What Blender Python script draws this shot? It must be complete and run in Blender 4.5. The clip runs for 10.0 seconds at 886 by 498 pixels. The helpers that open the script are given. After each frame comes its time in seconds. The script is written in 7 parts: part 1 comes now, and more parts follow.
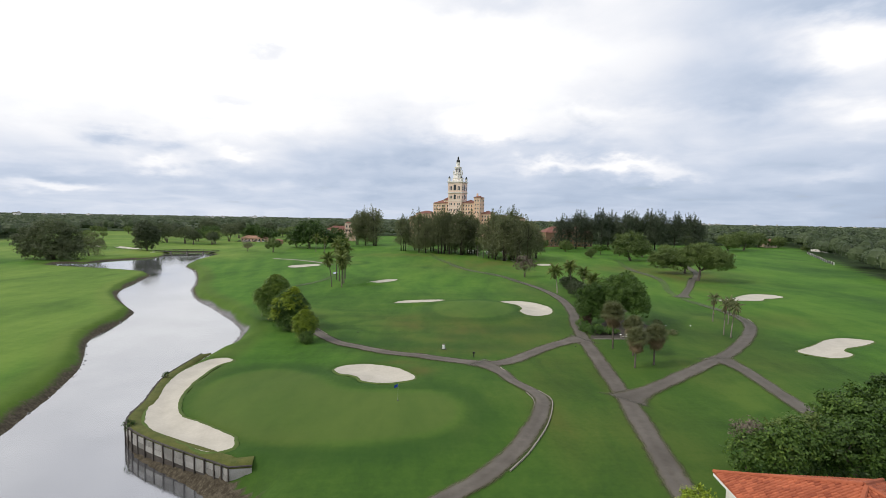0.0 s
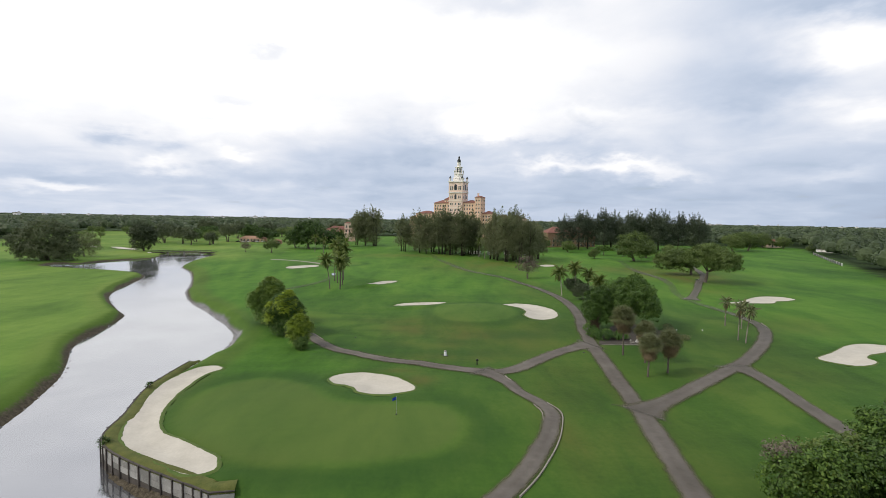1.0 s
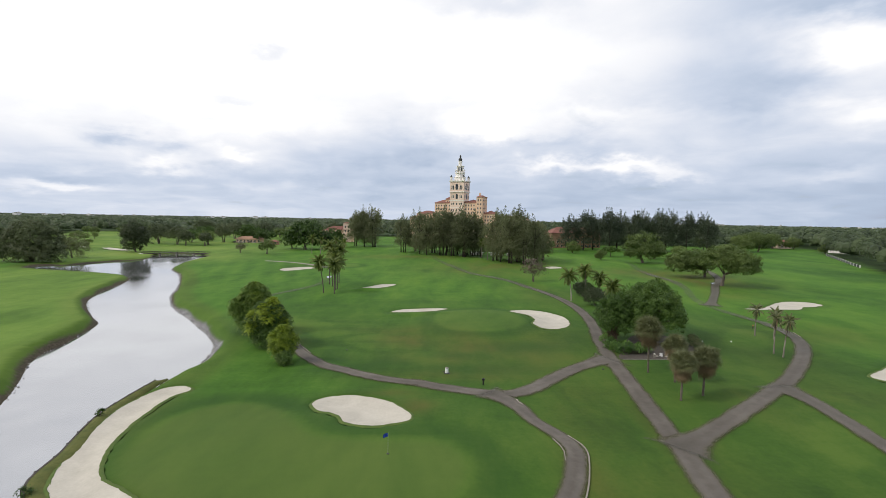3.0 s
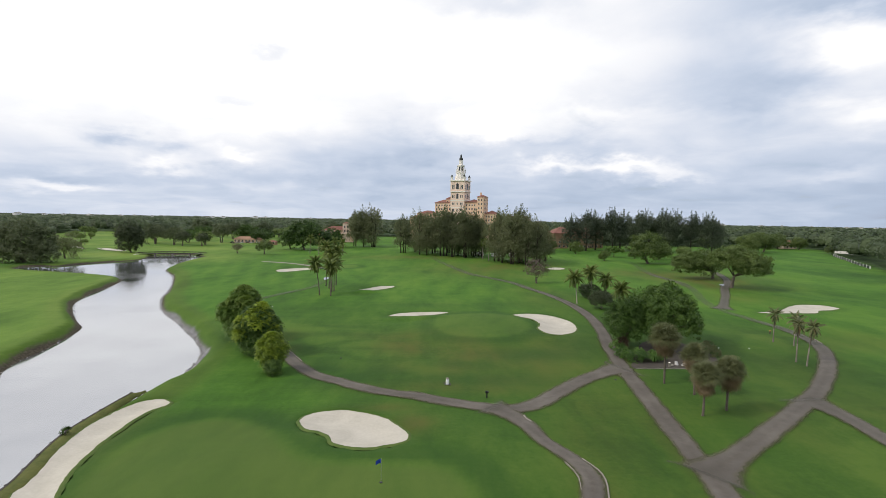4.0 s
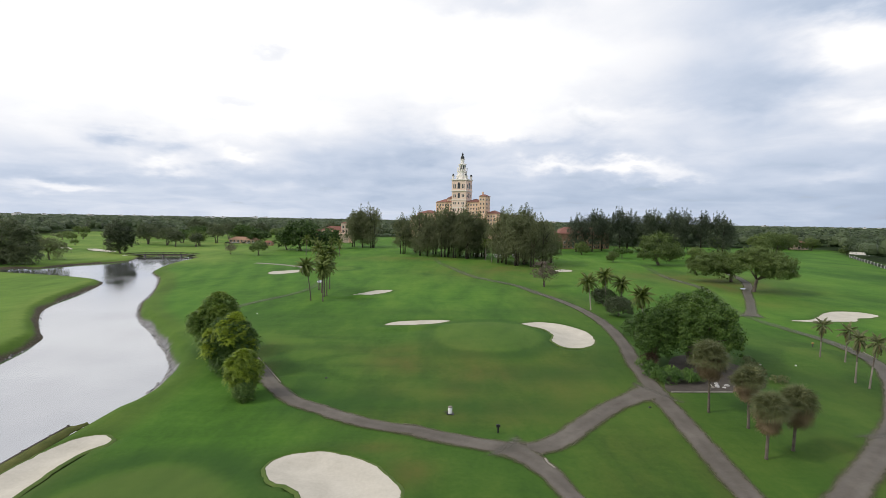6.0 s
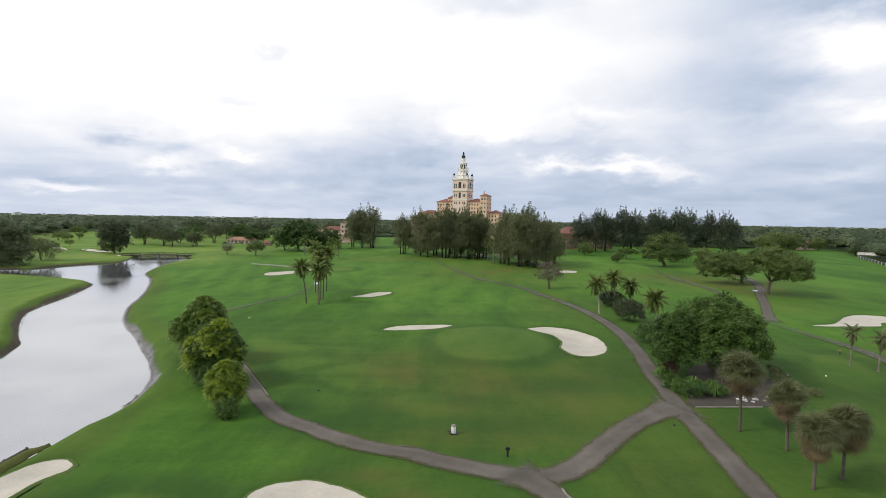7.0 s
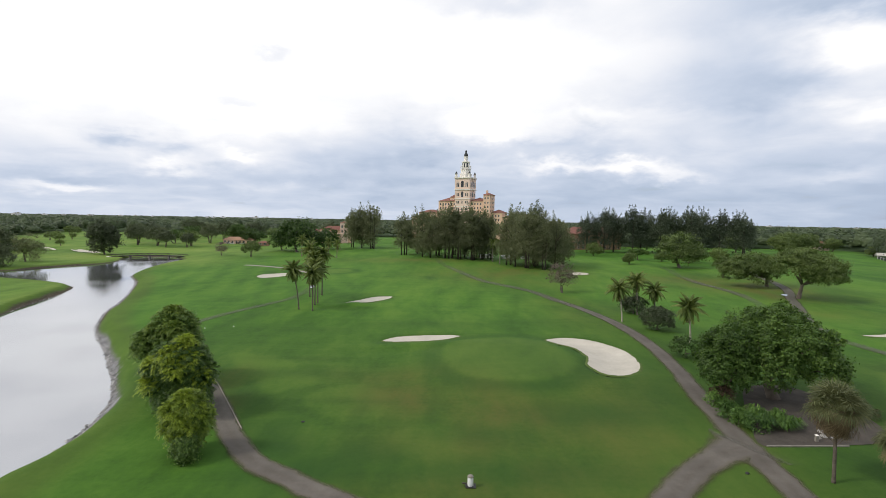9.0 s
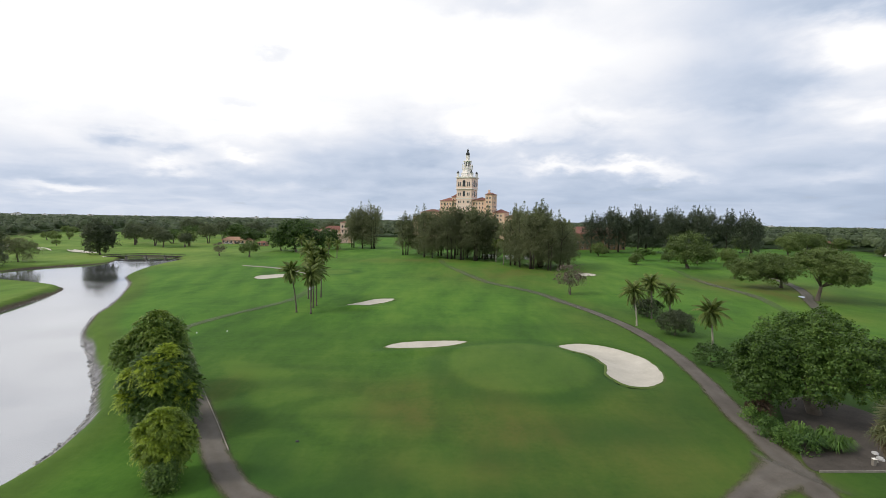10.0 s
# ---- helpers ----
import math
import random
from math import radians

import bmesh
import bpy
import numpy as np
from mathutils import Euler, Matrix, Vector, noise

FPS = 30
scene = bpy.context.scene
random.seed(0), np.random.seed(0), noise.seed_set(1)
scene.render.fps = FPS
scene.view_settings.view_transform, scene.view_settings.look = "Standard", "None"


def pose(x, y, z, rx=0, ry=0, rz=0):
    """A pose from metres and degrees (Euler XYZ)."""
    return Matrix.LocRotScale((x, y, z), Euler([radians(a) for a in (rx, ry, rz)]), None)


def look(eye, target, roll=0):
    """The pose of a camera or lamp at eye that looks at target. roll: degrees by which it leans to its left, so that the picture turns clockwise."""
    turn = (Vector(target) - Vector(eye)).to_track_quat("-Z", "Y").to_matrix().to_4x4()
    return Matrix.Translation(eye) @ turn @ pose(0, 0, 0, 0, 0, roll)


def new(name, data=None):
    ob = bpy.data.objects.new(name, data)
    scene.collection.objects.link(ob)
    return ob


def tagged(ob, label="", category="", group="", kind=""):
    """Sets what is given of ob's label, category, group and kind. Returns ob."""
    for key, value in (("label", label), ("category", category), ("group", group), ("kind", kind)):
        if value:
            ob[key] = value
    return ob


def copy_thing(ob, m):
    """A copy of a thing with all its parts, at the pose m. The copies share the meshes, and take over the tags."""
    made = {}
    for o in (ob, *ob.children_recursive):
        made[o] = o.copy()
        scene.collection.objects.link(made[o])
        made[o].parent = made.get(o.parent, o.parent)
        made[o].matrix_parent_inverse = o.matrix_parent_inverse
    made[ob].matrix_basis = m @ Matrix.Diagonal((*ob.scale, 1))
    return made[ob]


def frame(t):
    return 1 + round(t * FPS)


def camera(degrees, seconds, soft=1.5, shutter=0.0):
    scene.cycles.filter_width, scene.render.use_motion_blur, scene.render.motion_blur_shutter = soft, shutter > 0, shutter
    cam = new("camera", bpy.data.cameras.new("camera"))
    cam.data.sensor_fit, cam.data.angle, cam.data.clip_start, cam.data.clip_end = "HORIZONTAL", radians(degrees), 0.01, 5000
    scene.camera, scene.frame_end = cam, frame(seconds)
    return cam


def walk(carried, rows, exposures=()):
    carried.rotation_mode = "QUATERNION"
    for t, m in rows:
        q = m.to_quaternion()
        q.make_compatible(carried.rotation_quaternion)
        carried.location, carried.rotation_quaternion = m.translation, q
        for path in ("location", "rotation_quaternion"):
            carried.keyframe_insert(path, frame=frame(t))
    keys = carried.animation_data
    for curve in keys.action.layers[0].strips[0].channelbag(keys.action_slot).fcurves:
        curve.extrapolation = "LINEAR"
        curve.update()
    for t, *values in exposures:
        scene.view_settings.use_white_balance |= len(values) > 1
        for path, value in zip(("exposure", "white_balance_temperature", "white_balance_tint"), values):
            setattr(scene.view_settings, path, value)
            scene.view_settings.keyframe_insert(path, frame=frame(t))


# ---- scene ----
# The camera: a slow drone flight towards the hotel
cam = camera(84.0, 10.0, soft=0.7)
PATH = [
    (0, 0.256, 0.182, 27.001, 86.123, 0.0, -0.288, 1.04),
    (0.5, 0.154, 2.580, 26.968, 86.129, 0.0, -0.260, 1.04),
    (1, 0.090, 5.095, 26.927, 86.135, 0.0, -0.231, 1.04),
    (1.5, 0.057, 7.716, 26.878, 86.141, 0.0, -0.203, 1.04),
    (2, 0.047, 10.433, 26.820, 86.147, 0.0, -0.174, 1.04),
    (2.5, 0.055, 13.238, 26.753, 86.154, 0.0, -0.146, 1.04),
    (4, 0.108, 22.077, 26.502, 86.172, 0.0, -0.060, 1.04),
    (4.5, 0.113, 25.133, 26.401, 86.178, 0.0, -0.032, 1.04),
    (5, 0.100, 28.228, 26.291, 86.184, 0.0, -0.003, 1.04),
    (5.5, 0.062, 31.352, 26.174, 86.190, 0.0, 0.025, 1.04),
    (7, -0.272, 40.801, 25.768, 86.208, 0.0, 0.111, 1.04),
    (7.5, -0.479, 43.944, 25.616, 86.214, 0.0, 0.139, 1.04),
    (8, -0.747, 47.068, 25.455, 86.220, 0.0, 0.168, 1.04),
    (8.5, -1.081, 50.163, 25.286, 86.227, 0.0, 0.196, 1.04),
    (9, -1.489, 53.219, 25.108, 86.233, 0.0, 0.225, 1.04),
    (9.5, -1.977, 56.227, 24.922, 86.239, 0.0, 0.253, 1.04),
    (10, -2.554, 59.177, 24.727, 86.245, 0.0, 0.282, 1.04),
]
walk(cam, [(t, pose(x, y, z, tilt, 0, yaw) @ pose(0, 0, 0, 0, 0, lean)) for t, x, y, z, tilt, _, yaw, lean in PATH])

from mathutils import geometry

# ---- light: a bright broken overcast ----
def node(nt, kind, loc=(0, 0), **values):
    n = nt.nodes.new(kind)
    n.location = loc
    for key, value in values.items():
        n.inputs[key].default_value = value
    return n


def math_node(nt, op, a, b=None, c=None, clamp=False):
    n = nt.nodes.new("ShaderNodeMath")
    n.operation, n.use_clamp = op, clamp
    for i, v in enumerate((a, b, c)):
        if v is None:
            continue
        if isinstance(v, (int, float)):
            n.inputs[i].default_value = v
        else:
            nt.links.new(v, n.inputs[i])
    return n.outputs[0]


def mix_node(nt, fac, a, b):
    n = nt.nodes.new("ShaderNodeMix")
    n.data_type = "RGBA"
    for i, v in ((0, fac), (6, a), (7, b)):
        if isinstance(v, (int, float)):
            n.inputs[i].default_value = v
        elif isinstance(v, tuple):
            n.inputs[i].default_value = (*v, 1)
        else:
            nt.links.new(v, n.inputs[i])
    return n.outputs[2]


def ramp_node(nt, fac, stops):
    n = nt.nodes.new("ShaderNodeValToRGB")
    n.color_ramp.elements.remove(n.color_ramp.elements[1])
    for i, (p, c) in enumerate(stops):
        e = n.color_ramp.elements[0] if i == 0 else n.color_ramp.elements.new(p)
        e.position = p
        e.color = (*c, 1) if isinstance(c, tuple) else (c, c, c, 1)
    nt.links.new(fac, n.inputs[0])
    return n.outputs[0]


def noise_node(nt, vec, scale, detail=4.0, rough=0.55, distort=0.0):
    n = node(nt, "ShaderNodeTexNoise", Scale=scale, Detail=detail, Roughness=rough, Distortion=distort)
    if vec is not None:
        nt.links.new(vec, n.inputs["Vector"])
    return n.outputs["Fac"]


SUN_ELEVATION, SUN_AZIMUTH = 42, -102   # degrees; azimuth clockwise from the view's direction

world = bpy.data.worlds.new("sky")
scene.world = world
world.use_nodes = True
wt = world.node_tree
wt.nodes.clear()
sky = wt.nodes.new("ShaderNodeTexSky")
sky.sky_type, sky.sun_disc = "NISHITA", False
sky.sun_elevation, sky.sun_rotation = radians(SUN_ELEVATION), radians(SUN_AZIMUTH)
coord = wt.nodes.new("ShaderNodeTexCoord")
xyz = wt.nodes.new("ShaderNodeSeparateXYZ")
wt.links.new(coord.outputs["Generated"], xyz.inputs[0])
X, Y, Z = xyz.outputs
up = math_node(wt, "MAXIMUM", Z, 0.0)


def vector_of(u, v, w=0.0):
    n = wt.nodes.new("ShaderNodeCombineXYZ")
    for i, q in enumerate((u, v, w)):
        if isinstance(q, (int, float)):
            n.inputs[i].default_value = q
        else:
            wt.links.new(q, n.inputs[i])
    return n.outputs[0]


def total(*terms):
    out = terms[0]
    for q in terms[1:]:
        out = math_node(wt, "ADD", out, q)
    return out


def times(a, b):
    return math_node(wt, "MULTIPLY", a, b)


# the deck seen in perspective: wide overhead, thin layers towards the horizon
depth = math_node(wt, "ADD", up, 0.16)
deck = vector_of(math_node(wt, "DIVIDE", X, depth), math_node(wt, "DIVIDE", Y, depth), 0.37)
large = noise_node(wt, deck, 0.62, 3.0, 0.5, 0.4)
small = noise_node(wt, deck, 2.1, 5.0, 0.52, 0.5)
puff = noise_node(wt, vector_of(times(X, 9.0), times(Y, 9.0), times(up, 22.0)), 1.0, 5.0, 0.55, 0.3)
ragged_u = times(math_node(wt, "SUBTRACT", puff, 0.5), 0.16)
ragged_v = times(math_node(wt, "SUBTRACT", noise_node(wt, vector_of(times(X, 13.0), 4.0, times(up, 26.0)), 1.0, 4.0, 0.55), 0.5), 0.10)
ahead = math_node(wt, "MAXIMUM", Y, 0.08)
U = math_node(wt, "ADD", math_node(wt, "DIVIDE", X, ahead), ragged_u)
V = math_node(wt, "ADD", math_node(wt, "DIVIDE", Z, ahead), ragged_v)
front = math_node(wt, "GREATER_THAN", Y, 0.0)


def cloud(u, v, wide, high, depth):
    """A soft thicker (negative) or thinner part of the deck round a direction u to the east, v up."""
    du = math_node(wt, "DIVIDE", math_node(wt, "SUBTRACT", U, u), wide)
    dv = math_node(wt, "DIVIDE", math_node(wt, "SUBTRACT", V, v), high)
    r = math_node(wt, "ADD", times(du, du), times(dv, dv))
    return times(times(math_node(wt, "POWER", 2.718, times(r, -1.0)), front), depth)


rise = ramp_node(wt, up, [(0.0, 0.44), (0.03, 0.40), (0.07, 0.45), (0.10, 0.53), (0.14, 0.63), (0.20, 0.70), (0.30, 0.76), (0.42, 0.76), (0.55, 0.63), (0.75, 0.63), (1.0, 0.70)])
glow = total(rise, times(X, -0.13), times(math_node(wt, "SUBTRACT", large, 0.5), 0.30), times(math_node(wt, "SUBTRACT", small, 0.5), 0.24), times(math_node(wt, "SUBTRACT", puff, 0.5), 0.14))
DARK_BASES = ((-0.13, 0.155, 0.12, 0.045, -0.14), (-0.20, 0.115, 0.14, 0.03, -0.08), (-0.04, 0.12, 0.07, 0.03, -0.10), (-0.65, 0.145, 0.05, 0.018, -0.28), (-0.55, 0.13, 0.05, 0.014, -0.15), (-0.37, 0.32, 0.05, 0.014, -0.20), (-0.42, 0.225, 0.06, 0.018, -0.20),
              (0.80, 0.44, 0.22, 0.035, -0.36), (0.55, 0.40, 0.20, 0.06, -0.20), (0.62, 0.30, 0.16, 0.06, -0.16), (0.08, 0.42, 0.14, 0.03, -0.16), (0.50, 0.25, 0.26, 0.05, -0.14), (0.20, 0.145, 0.20, 0.02, -0.10), (-0.78, 0.07, 0.14, 0.018, -0.10), (-0.30, 0.07, 0.30, 0.02, -0.10))
BRIGHT_TOPS = ((-0.60, 0.30, 0.34, 0.12, 0.16), (-0.40, 0.19, 0.16, 0.04, 0.18), (0.09, 0.175, 0.09, 0.030, 0.30), (-0.41, 0.115, 0.05, 0.014, 0.26), (-0.56, 0.095, 0.06, 0.012, 0.18), (-0.76, 0.045, 0.08, 0.010, 0.26), (0.23, 0.105, 0.08, 0.013, 0.26), (0.38, 0.105, 0.075, 0.016, 0.34), (0.47, 0.09, 0.06, 0.012, 0.20),
               (0.82, 0.345, 0.09, 0.05, 0.34), (0.86, 0.22, 0.11, 0.035, 0.28), (0.80, 0.095, 0.08, 0.015, 0.14), (0.16, 0.29, 0.22, 0.07, 0.14), (-0.16, 0.36, 0.20, 0.07, 0.10), (0.30, 0.21, 0.14, 0.025, 0.14))
for spot in DARK_BASES + BRIGHT_TOPS:
    glow = math_node(wt, "ADD", glow, cloud(*spot))
tone = ramp_node(wt, glow, [(0.16, (0.38, 0.43, 0.55)), (0.34, (0.47, 0.555, 0.70)), (0.46, (0.60, 0.67, 0.80)), (0.58, (0.76, 0.80, 0.89)), (0.72, (0.93, 0.94, 0.98)), (0.88, (1.12, 1.12, 1.12))])
dim = wt.nodes.new("ShaderNodeVectorMath")
dim.operation = "SCALE"
dim.inputs["Scale"].default_value = 0.10
wt.links.new(sky.outputs[0], dim.inputs[0])
gap = ramp_node(wt, small, [(0.24, 0.85), (0.36, 1.0)])
cover = mix_node(wt, gap, dim.outputs[0], tone)
back = node(wt, "ShaderNodeBackground", Strength=1.0)
wt.links.new(cover, back.inputs["Color"])
out = wt.nodes.new("ShaderNodeOutputWorld")
wt.links.new(back.outputs[0], out.inputs["Surface"])

sun = new("sun", bpy.data.lights.new("sun", "SUN"))
sun.data.energy, sun.data.angle, sun.data.color = 1.85, radians(10), (1.0, 0.93, 0.82)
_el, _az = radians(SUN_ELEVATION), radians(SUN_AZIMUTH)
sun.matrix_world = look((0, 0, 0), (-math.cos(_el) * math.sin(_az), -math.cos(_el) * math.cos(_az), -math.sin(_el)))
scene.view_settings.exposure = 0.0


# ---- materials ----
def material(name):
    m = bpy.data.materials.new(name)
    m.use_nodes = True
    nt = m.node_tree
    b = nt.nodes["Principled BSDF"]
    return m, nt, b


def set_bump(nt, b, height, strength, distance=0.05):
    n = node(nt, "ShaderNodeBump", Strength=strength, Distance=distance)
    nt.links.new(height, n.inputs["Height"])
    nt.links.new(n.outputs[0], b.inputs["Normal"])


def place(nt):
    return nt.nodes.new("ShaderNodeNewGeometry").outputs["Position"]


def rough_surface(name, dark, light, scale, rough=0.85, bump=0.3, fine=None, island=0.0, spec=0.3, by_object=0.0):
    """A dull surface: two colours mixed by noise at two scales, relief by the finer one."""
    m, nt, b = material(name)
    pos = place(nt)
    n1 = noise_node(nt, pos, scale, 4)
    n2 = noise_node(nt, pos, fine or scale * 7, 3)
    fac = math_node(nt, "ADD", math_node(nt, "MULTIPLY", n1, 0.65), math_node(nt, "MULTIPLY", n2, 0.35))
    if island:
        r = nt.nodes.new("ShaderNodeNewGeometry").outputs["Random Per Island"]
        fac = math_node(nt, "ADD", fac, math_node(nt, "MULTIPLY", math_node(nt, "SUBTRACT", r, 0.5), island))
    if by_object:
        r = nt.nodes.new("ShaderNodeObjectInfo").outputs["Random"]
        fac = math_node(nt, "ADD", fac, math_node(nt, "MULTIPLY", math_node(nt, "SUBTRACT", r, 0.5), by_object))
    col = ramp_node(nt, fac, [(0.28, dark), (0.72, light)])
    nt.links.new(col, b.inputs["Base Color"])
    b.inputs["Roughness"].default_value = rough
    b.inputs["Specular IOR Level"].default_value = spec
    if bump:
        set_bump(nt, b, n2, bump)
    return m


def leaf_material(name, dark, light, young=None, translucent=0.28, scale=0.45, island=0.50, tint=False):
    m, nt, b = material(name)
    pos = place(nt)
    r = nt.nodes.new("ShaderNodeNewGeometry").outputs["Random Per Island"]
    o = nt.nodes.new("ShaderNodeObjectInfo").outputs["Random"]
    n = noise_node(nt, pos, scale, 3)
    fac = math_node(nt, "ADD", math_node(nt, "MULTIPLY", r, island), math_node(nt, "MULTIPLY", n, 1 - island))
    fac = math_node(nt, "ADD", fac, math_node(nt, "MULTIPLY", math_node(nt, "SUBTRACT", o, 0.5), 0.34))
    if tint:
        a = nt.nodes.new("ShaderNodeAttribute")
        a.attribute_name = "tint"
        fac = math_node(nt, "ADD", math_node(nt, "MULTIPLY", fac, 0.55), math_node(nt, "MULTIPLY", a.outputs["Fac"], 0.45))
    stops = [(0.22, dark), (0.72, light)]
    if young:
        stops.append((0.92, young))
    col = ramp_node(nt, fac, stops)
    nt.links.new(col, b.inputs["Base Color"])
    b.inputs["Roughness"].default_value = 0.55
    b.inputs["Specular IOR Level"].default_value = 0.35
    t = nt.nodes.new("ShaderNodeBsdfTranslucent")
    nt.links.new(col, t.inputs["Color"])
    mix = node(nt, "ShaderNodeMixShader", Fac=translucent)
    nt.links.new(b.outputs[0], mix.inputs[1])
    nt.links.new(t.outputs[0], mix.inputs[2])
    nt.links.new(mix.outputs[0], nt.nodes["Material Output"].inputs["Surface"])
    return m


def turf_material():
    m, nt, b = material("turf")
    pos = place(nt)

    def attr(name):
        a = nt.nodes.new("ShaderNodeAttribute")
        a.attribute_name = name
        return a.outputs["Fac"]

    stretch = node(nt, "ShaderNodeMapping")
    stretch.inputs["Scale"].default_value = (1.0, 0.42, 1.0)
    nt.links.new(pos, stretch.inputs["Vector"])
    wide = noise_node(nt, stretch.outputs[0], 0.022, 4, 0.6, 0.6)
    mid = noise_node(nt, stretch.outputs[0], 0.11, 4, 0.6, 0.3)
    fine = noise_node(nt, pos, 1.7, 4, 0.7)
    blade = noise_node(nt, pos, 14.0, 2, 0.7)
    some = noise_node(nt, stretch.outputs[0], 0.45, 4, 0.65, 0.4)
    f = math_node(nt, "ADD", math_node(nt, "MULTIPLY", wide, 0.42), math_node(nt, "MULTIPLY", mid, 0.30))
    f = math_node(nt, "ADD", f, math_node(nt, "MULTIPLY", some, 0.16))
    f = math_node(nt, "ADD", f, math_node(nt, "MULTIPLY", fine, 0.14))
    f = math_node(nt, "ADD", f, math_node(nt, "MULTIPLY", math_node(nt, "SUBTRACT", blade, 0.5), 0.10))
    f = math_node(nt, "ADD", f, math_node(nt, "MULTIPLY", attr("mown"), 0.06))
    slant = node(nt, "ShaderNodeMapping")
    slant.inputs["Rotation"].default_value = (0, 0, 0.5)
    slant.inputs["Scale"].default_value = (0.05, 0.42, 1.0)
    nt.links.new(pos, slant.inputs["Vector"])
    streak = noise_node(nt, slant.outputs[0], 1.0, 4, 0.6, 0.5)
    f = math_node(nt, "ADD", f, math_node(nt, "MULTIPLY", math_node(nt, "SUBTRACT", streak, 0.5), 0.11))
    grass = ramp_node(nt, f, [(0.40, (0.034, 0.094, 0.010)), (0.50, (0.057, 0.143, 0.014)), (0.60, (0.090, 0.184, 0.021))])
    patchy = ramp_node(nt, math_node(nt, "ADD", mid, math_node(nt, "MULTIPLY", fine, 0.3)), [(0.50, 0.25), (0.80, 1.0)])
    rough_f = math_node(nt, "MULTIPLY", attr("rough"), 0.75)
    grass = mix_node(nt, rough_f, grass, (0.078, 0.088, 0.018))
    deep = ramp_node(nt, f, [(0.40, (0.024, 0.062, 0.010)), (0.50, (0.042, 0.094, 0.013)), (0.60, (0.068, 0.118, 0.019))])
    grass = mix_node(nt, attr("deep"), grass, deep)
    field = ramp_node(nt, f, [(0.40, (0.085, 0.150, 0.022)), (0.50, (0.125, 0.200, 0.034)), (0.60, (0.165, 0.235, 0.046))])
    grass = mix_node(nt, attr("field"), grass, field)
    dry = math_node(nt, "MULTIPLY", attr("dry"), patchy)
    grass = mix_node(nt, dry, grass, (0.100, 0.094, 0.023))
    # dark green for mown collars, rough patches and soft shade painted on the turf
    dark_f = math_node(nt, "MULTIPLY", attr("collar_shade"), 0.8)
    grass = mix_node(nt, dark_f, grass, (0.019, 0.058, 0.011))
    putting = ramp_node(nt, mid, [(0.35, (0.064, 0.104, 0.022)), (0.65, (0.086, 0.122, 0.028))])
    grass = mix_node(nt, attr("green"), grass, putting)
    wood = ramp_node(nt, mid, [(0.35, (0.022, 0.040, 0.014)), (0.65, (0.040, 0.070, 0.020))])
    grass = mix_node(nt, attr("woods"), grass, wood)
    silt = ramp_node(nt, math_node(nt, "ADD", math_node(nt, "MULTIPLY", fine, 0.6), math_node(nt, "MULTIPLY", blade, 0.4)), [(0.34, (0.022, 0.018, 0.012)), (0.50, (0.062, 0.051, 0.034)), (0.66, (0.135, 0.116, 0.086))])
    stone = ramp_node(nt, math_node(nt, "ADD", math_node(nt, "MULTIPLY", fine, 0.45), math_node(nt, "ADD", math_node(nt, "MULTIPLY", some, 0.30), math_node(nt, "MULTIPLY", blade, 0.25))), [(0.38, (0.055, 0.052, 0.050)), (0.50, (0.16, 0.16, 0.165)), (0.60, (0.36, 0.36, 0.38))])
    silt = mix_node(nt, attr("gravel"), silt, stone)
    edge = math_node(nt, "ADD", attr("mud"), math_node(nt, "ADD", math_node(nt, "MULTIPLY", math_node(nt, "SUBTRACT", fine, 0.5), 0.7), math_node(nt, "MULTIPLY", math_node(nt, "SUBTRACT", some, 0.5), 0.6)))
    col = mix_node(nt, ramp_node(nt, edge, [(0.30, 0.0), (0.48, 0.45), (0.72, 1.0)]), grass, silt)
    nt.links.new(col, b.inputs["Base Color"])
    b.inputs["Roughness"].default_value = 0.9
    b.inputs["Specular IOR Level"].default_value = 0.15
    set_bump(nt, b, math_node(nt, "ADD", math_node(nt, "MULTIPLY", blade, 0.4), fine), 0.35, 0.12)
    return m


def water_material():
    """Still silvery water: a bright mirror of the sky, broken by faint wind ripples."""
    m, nt, b = material("river_water")
    pos = place(nt)
    long_wave = node(nt, "ShaderNodeMapping")
    long_wave.inputs["Scale"].default_value = (0.35, 1.0, 1.0)
    nt.links.new(pos, long_wave.inputs["Vector"])
    n1 = noise_node(nt, long_wave.outputs[0], 1.1, 3, 0.55, 0.3)
    n2 = noise_node(nt, pos, 0.045, 3, 0.5)
    nt.links.new(ramp_node(nt, n2, [(0.35, (0.375, 0.385, 0.42)), (0.65, (0.47, 0.48, 0.51))]), b.inputs["Base Color"])
    b.inputs["Metallic"].default_value = 0.9
    nt.links.new(ramp_node(nt, n2, [(0.35, 0.05), (0.65, 0.14)]), b.inputs["Roughness"])
    set_bump(nt, b, n1, 0.018, 0.05)
    return m


TURF = turf_material()
WATER_MAT = water_material()
SAND = rough_surface("bunker_sand", (0.395, 0.366, 0.310), (0.53, 0.497, 0.430), 0.35, 0.95, 0.4, 3.0)


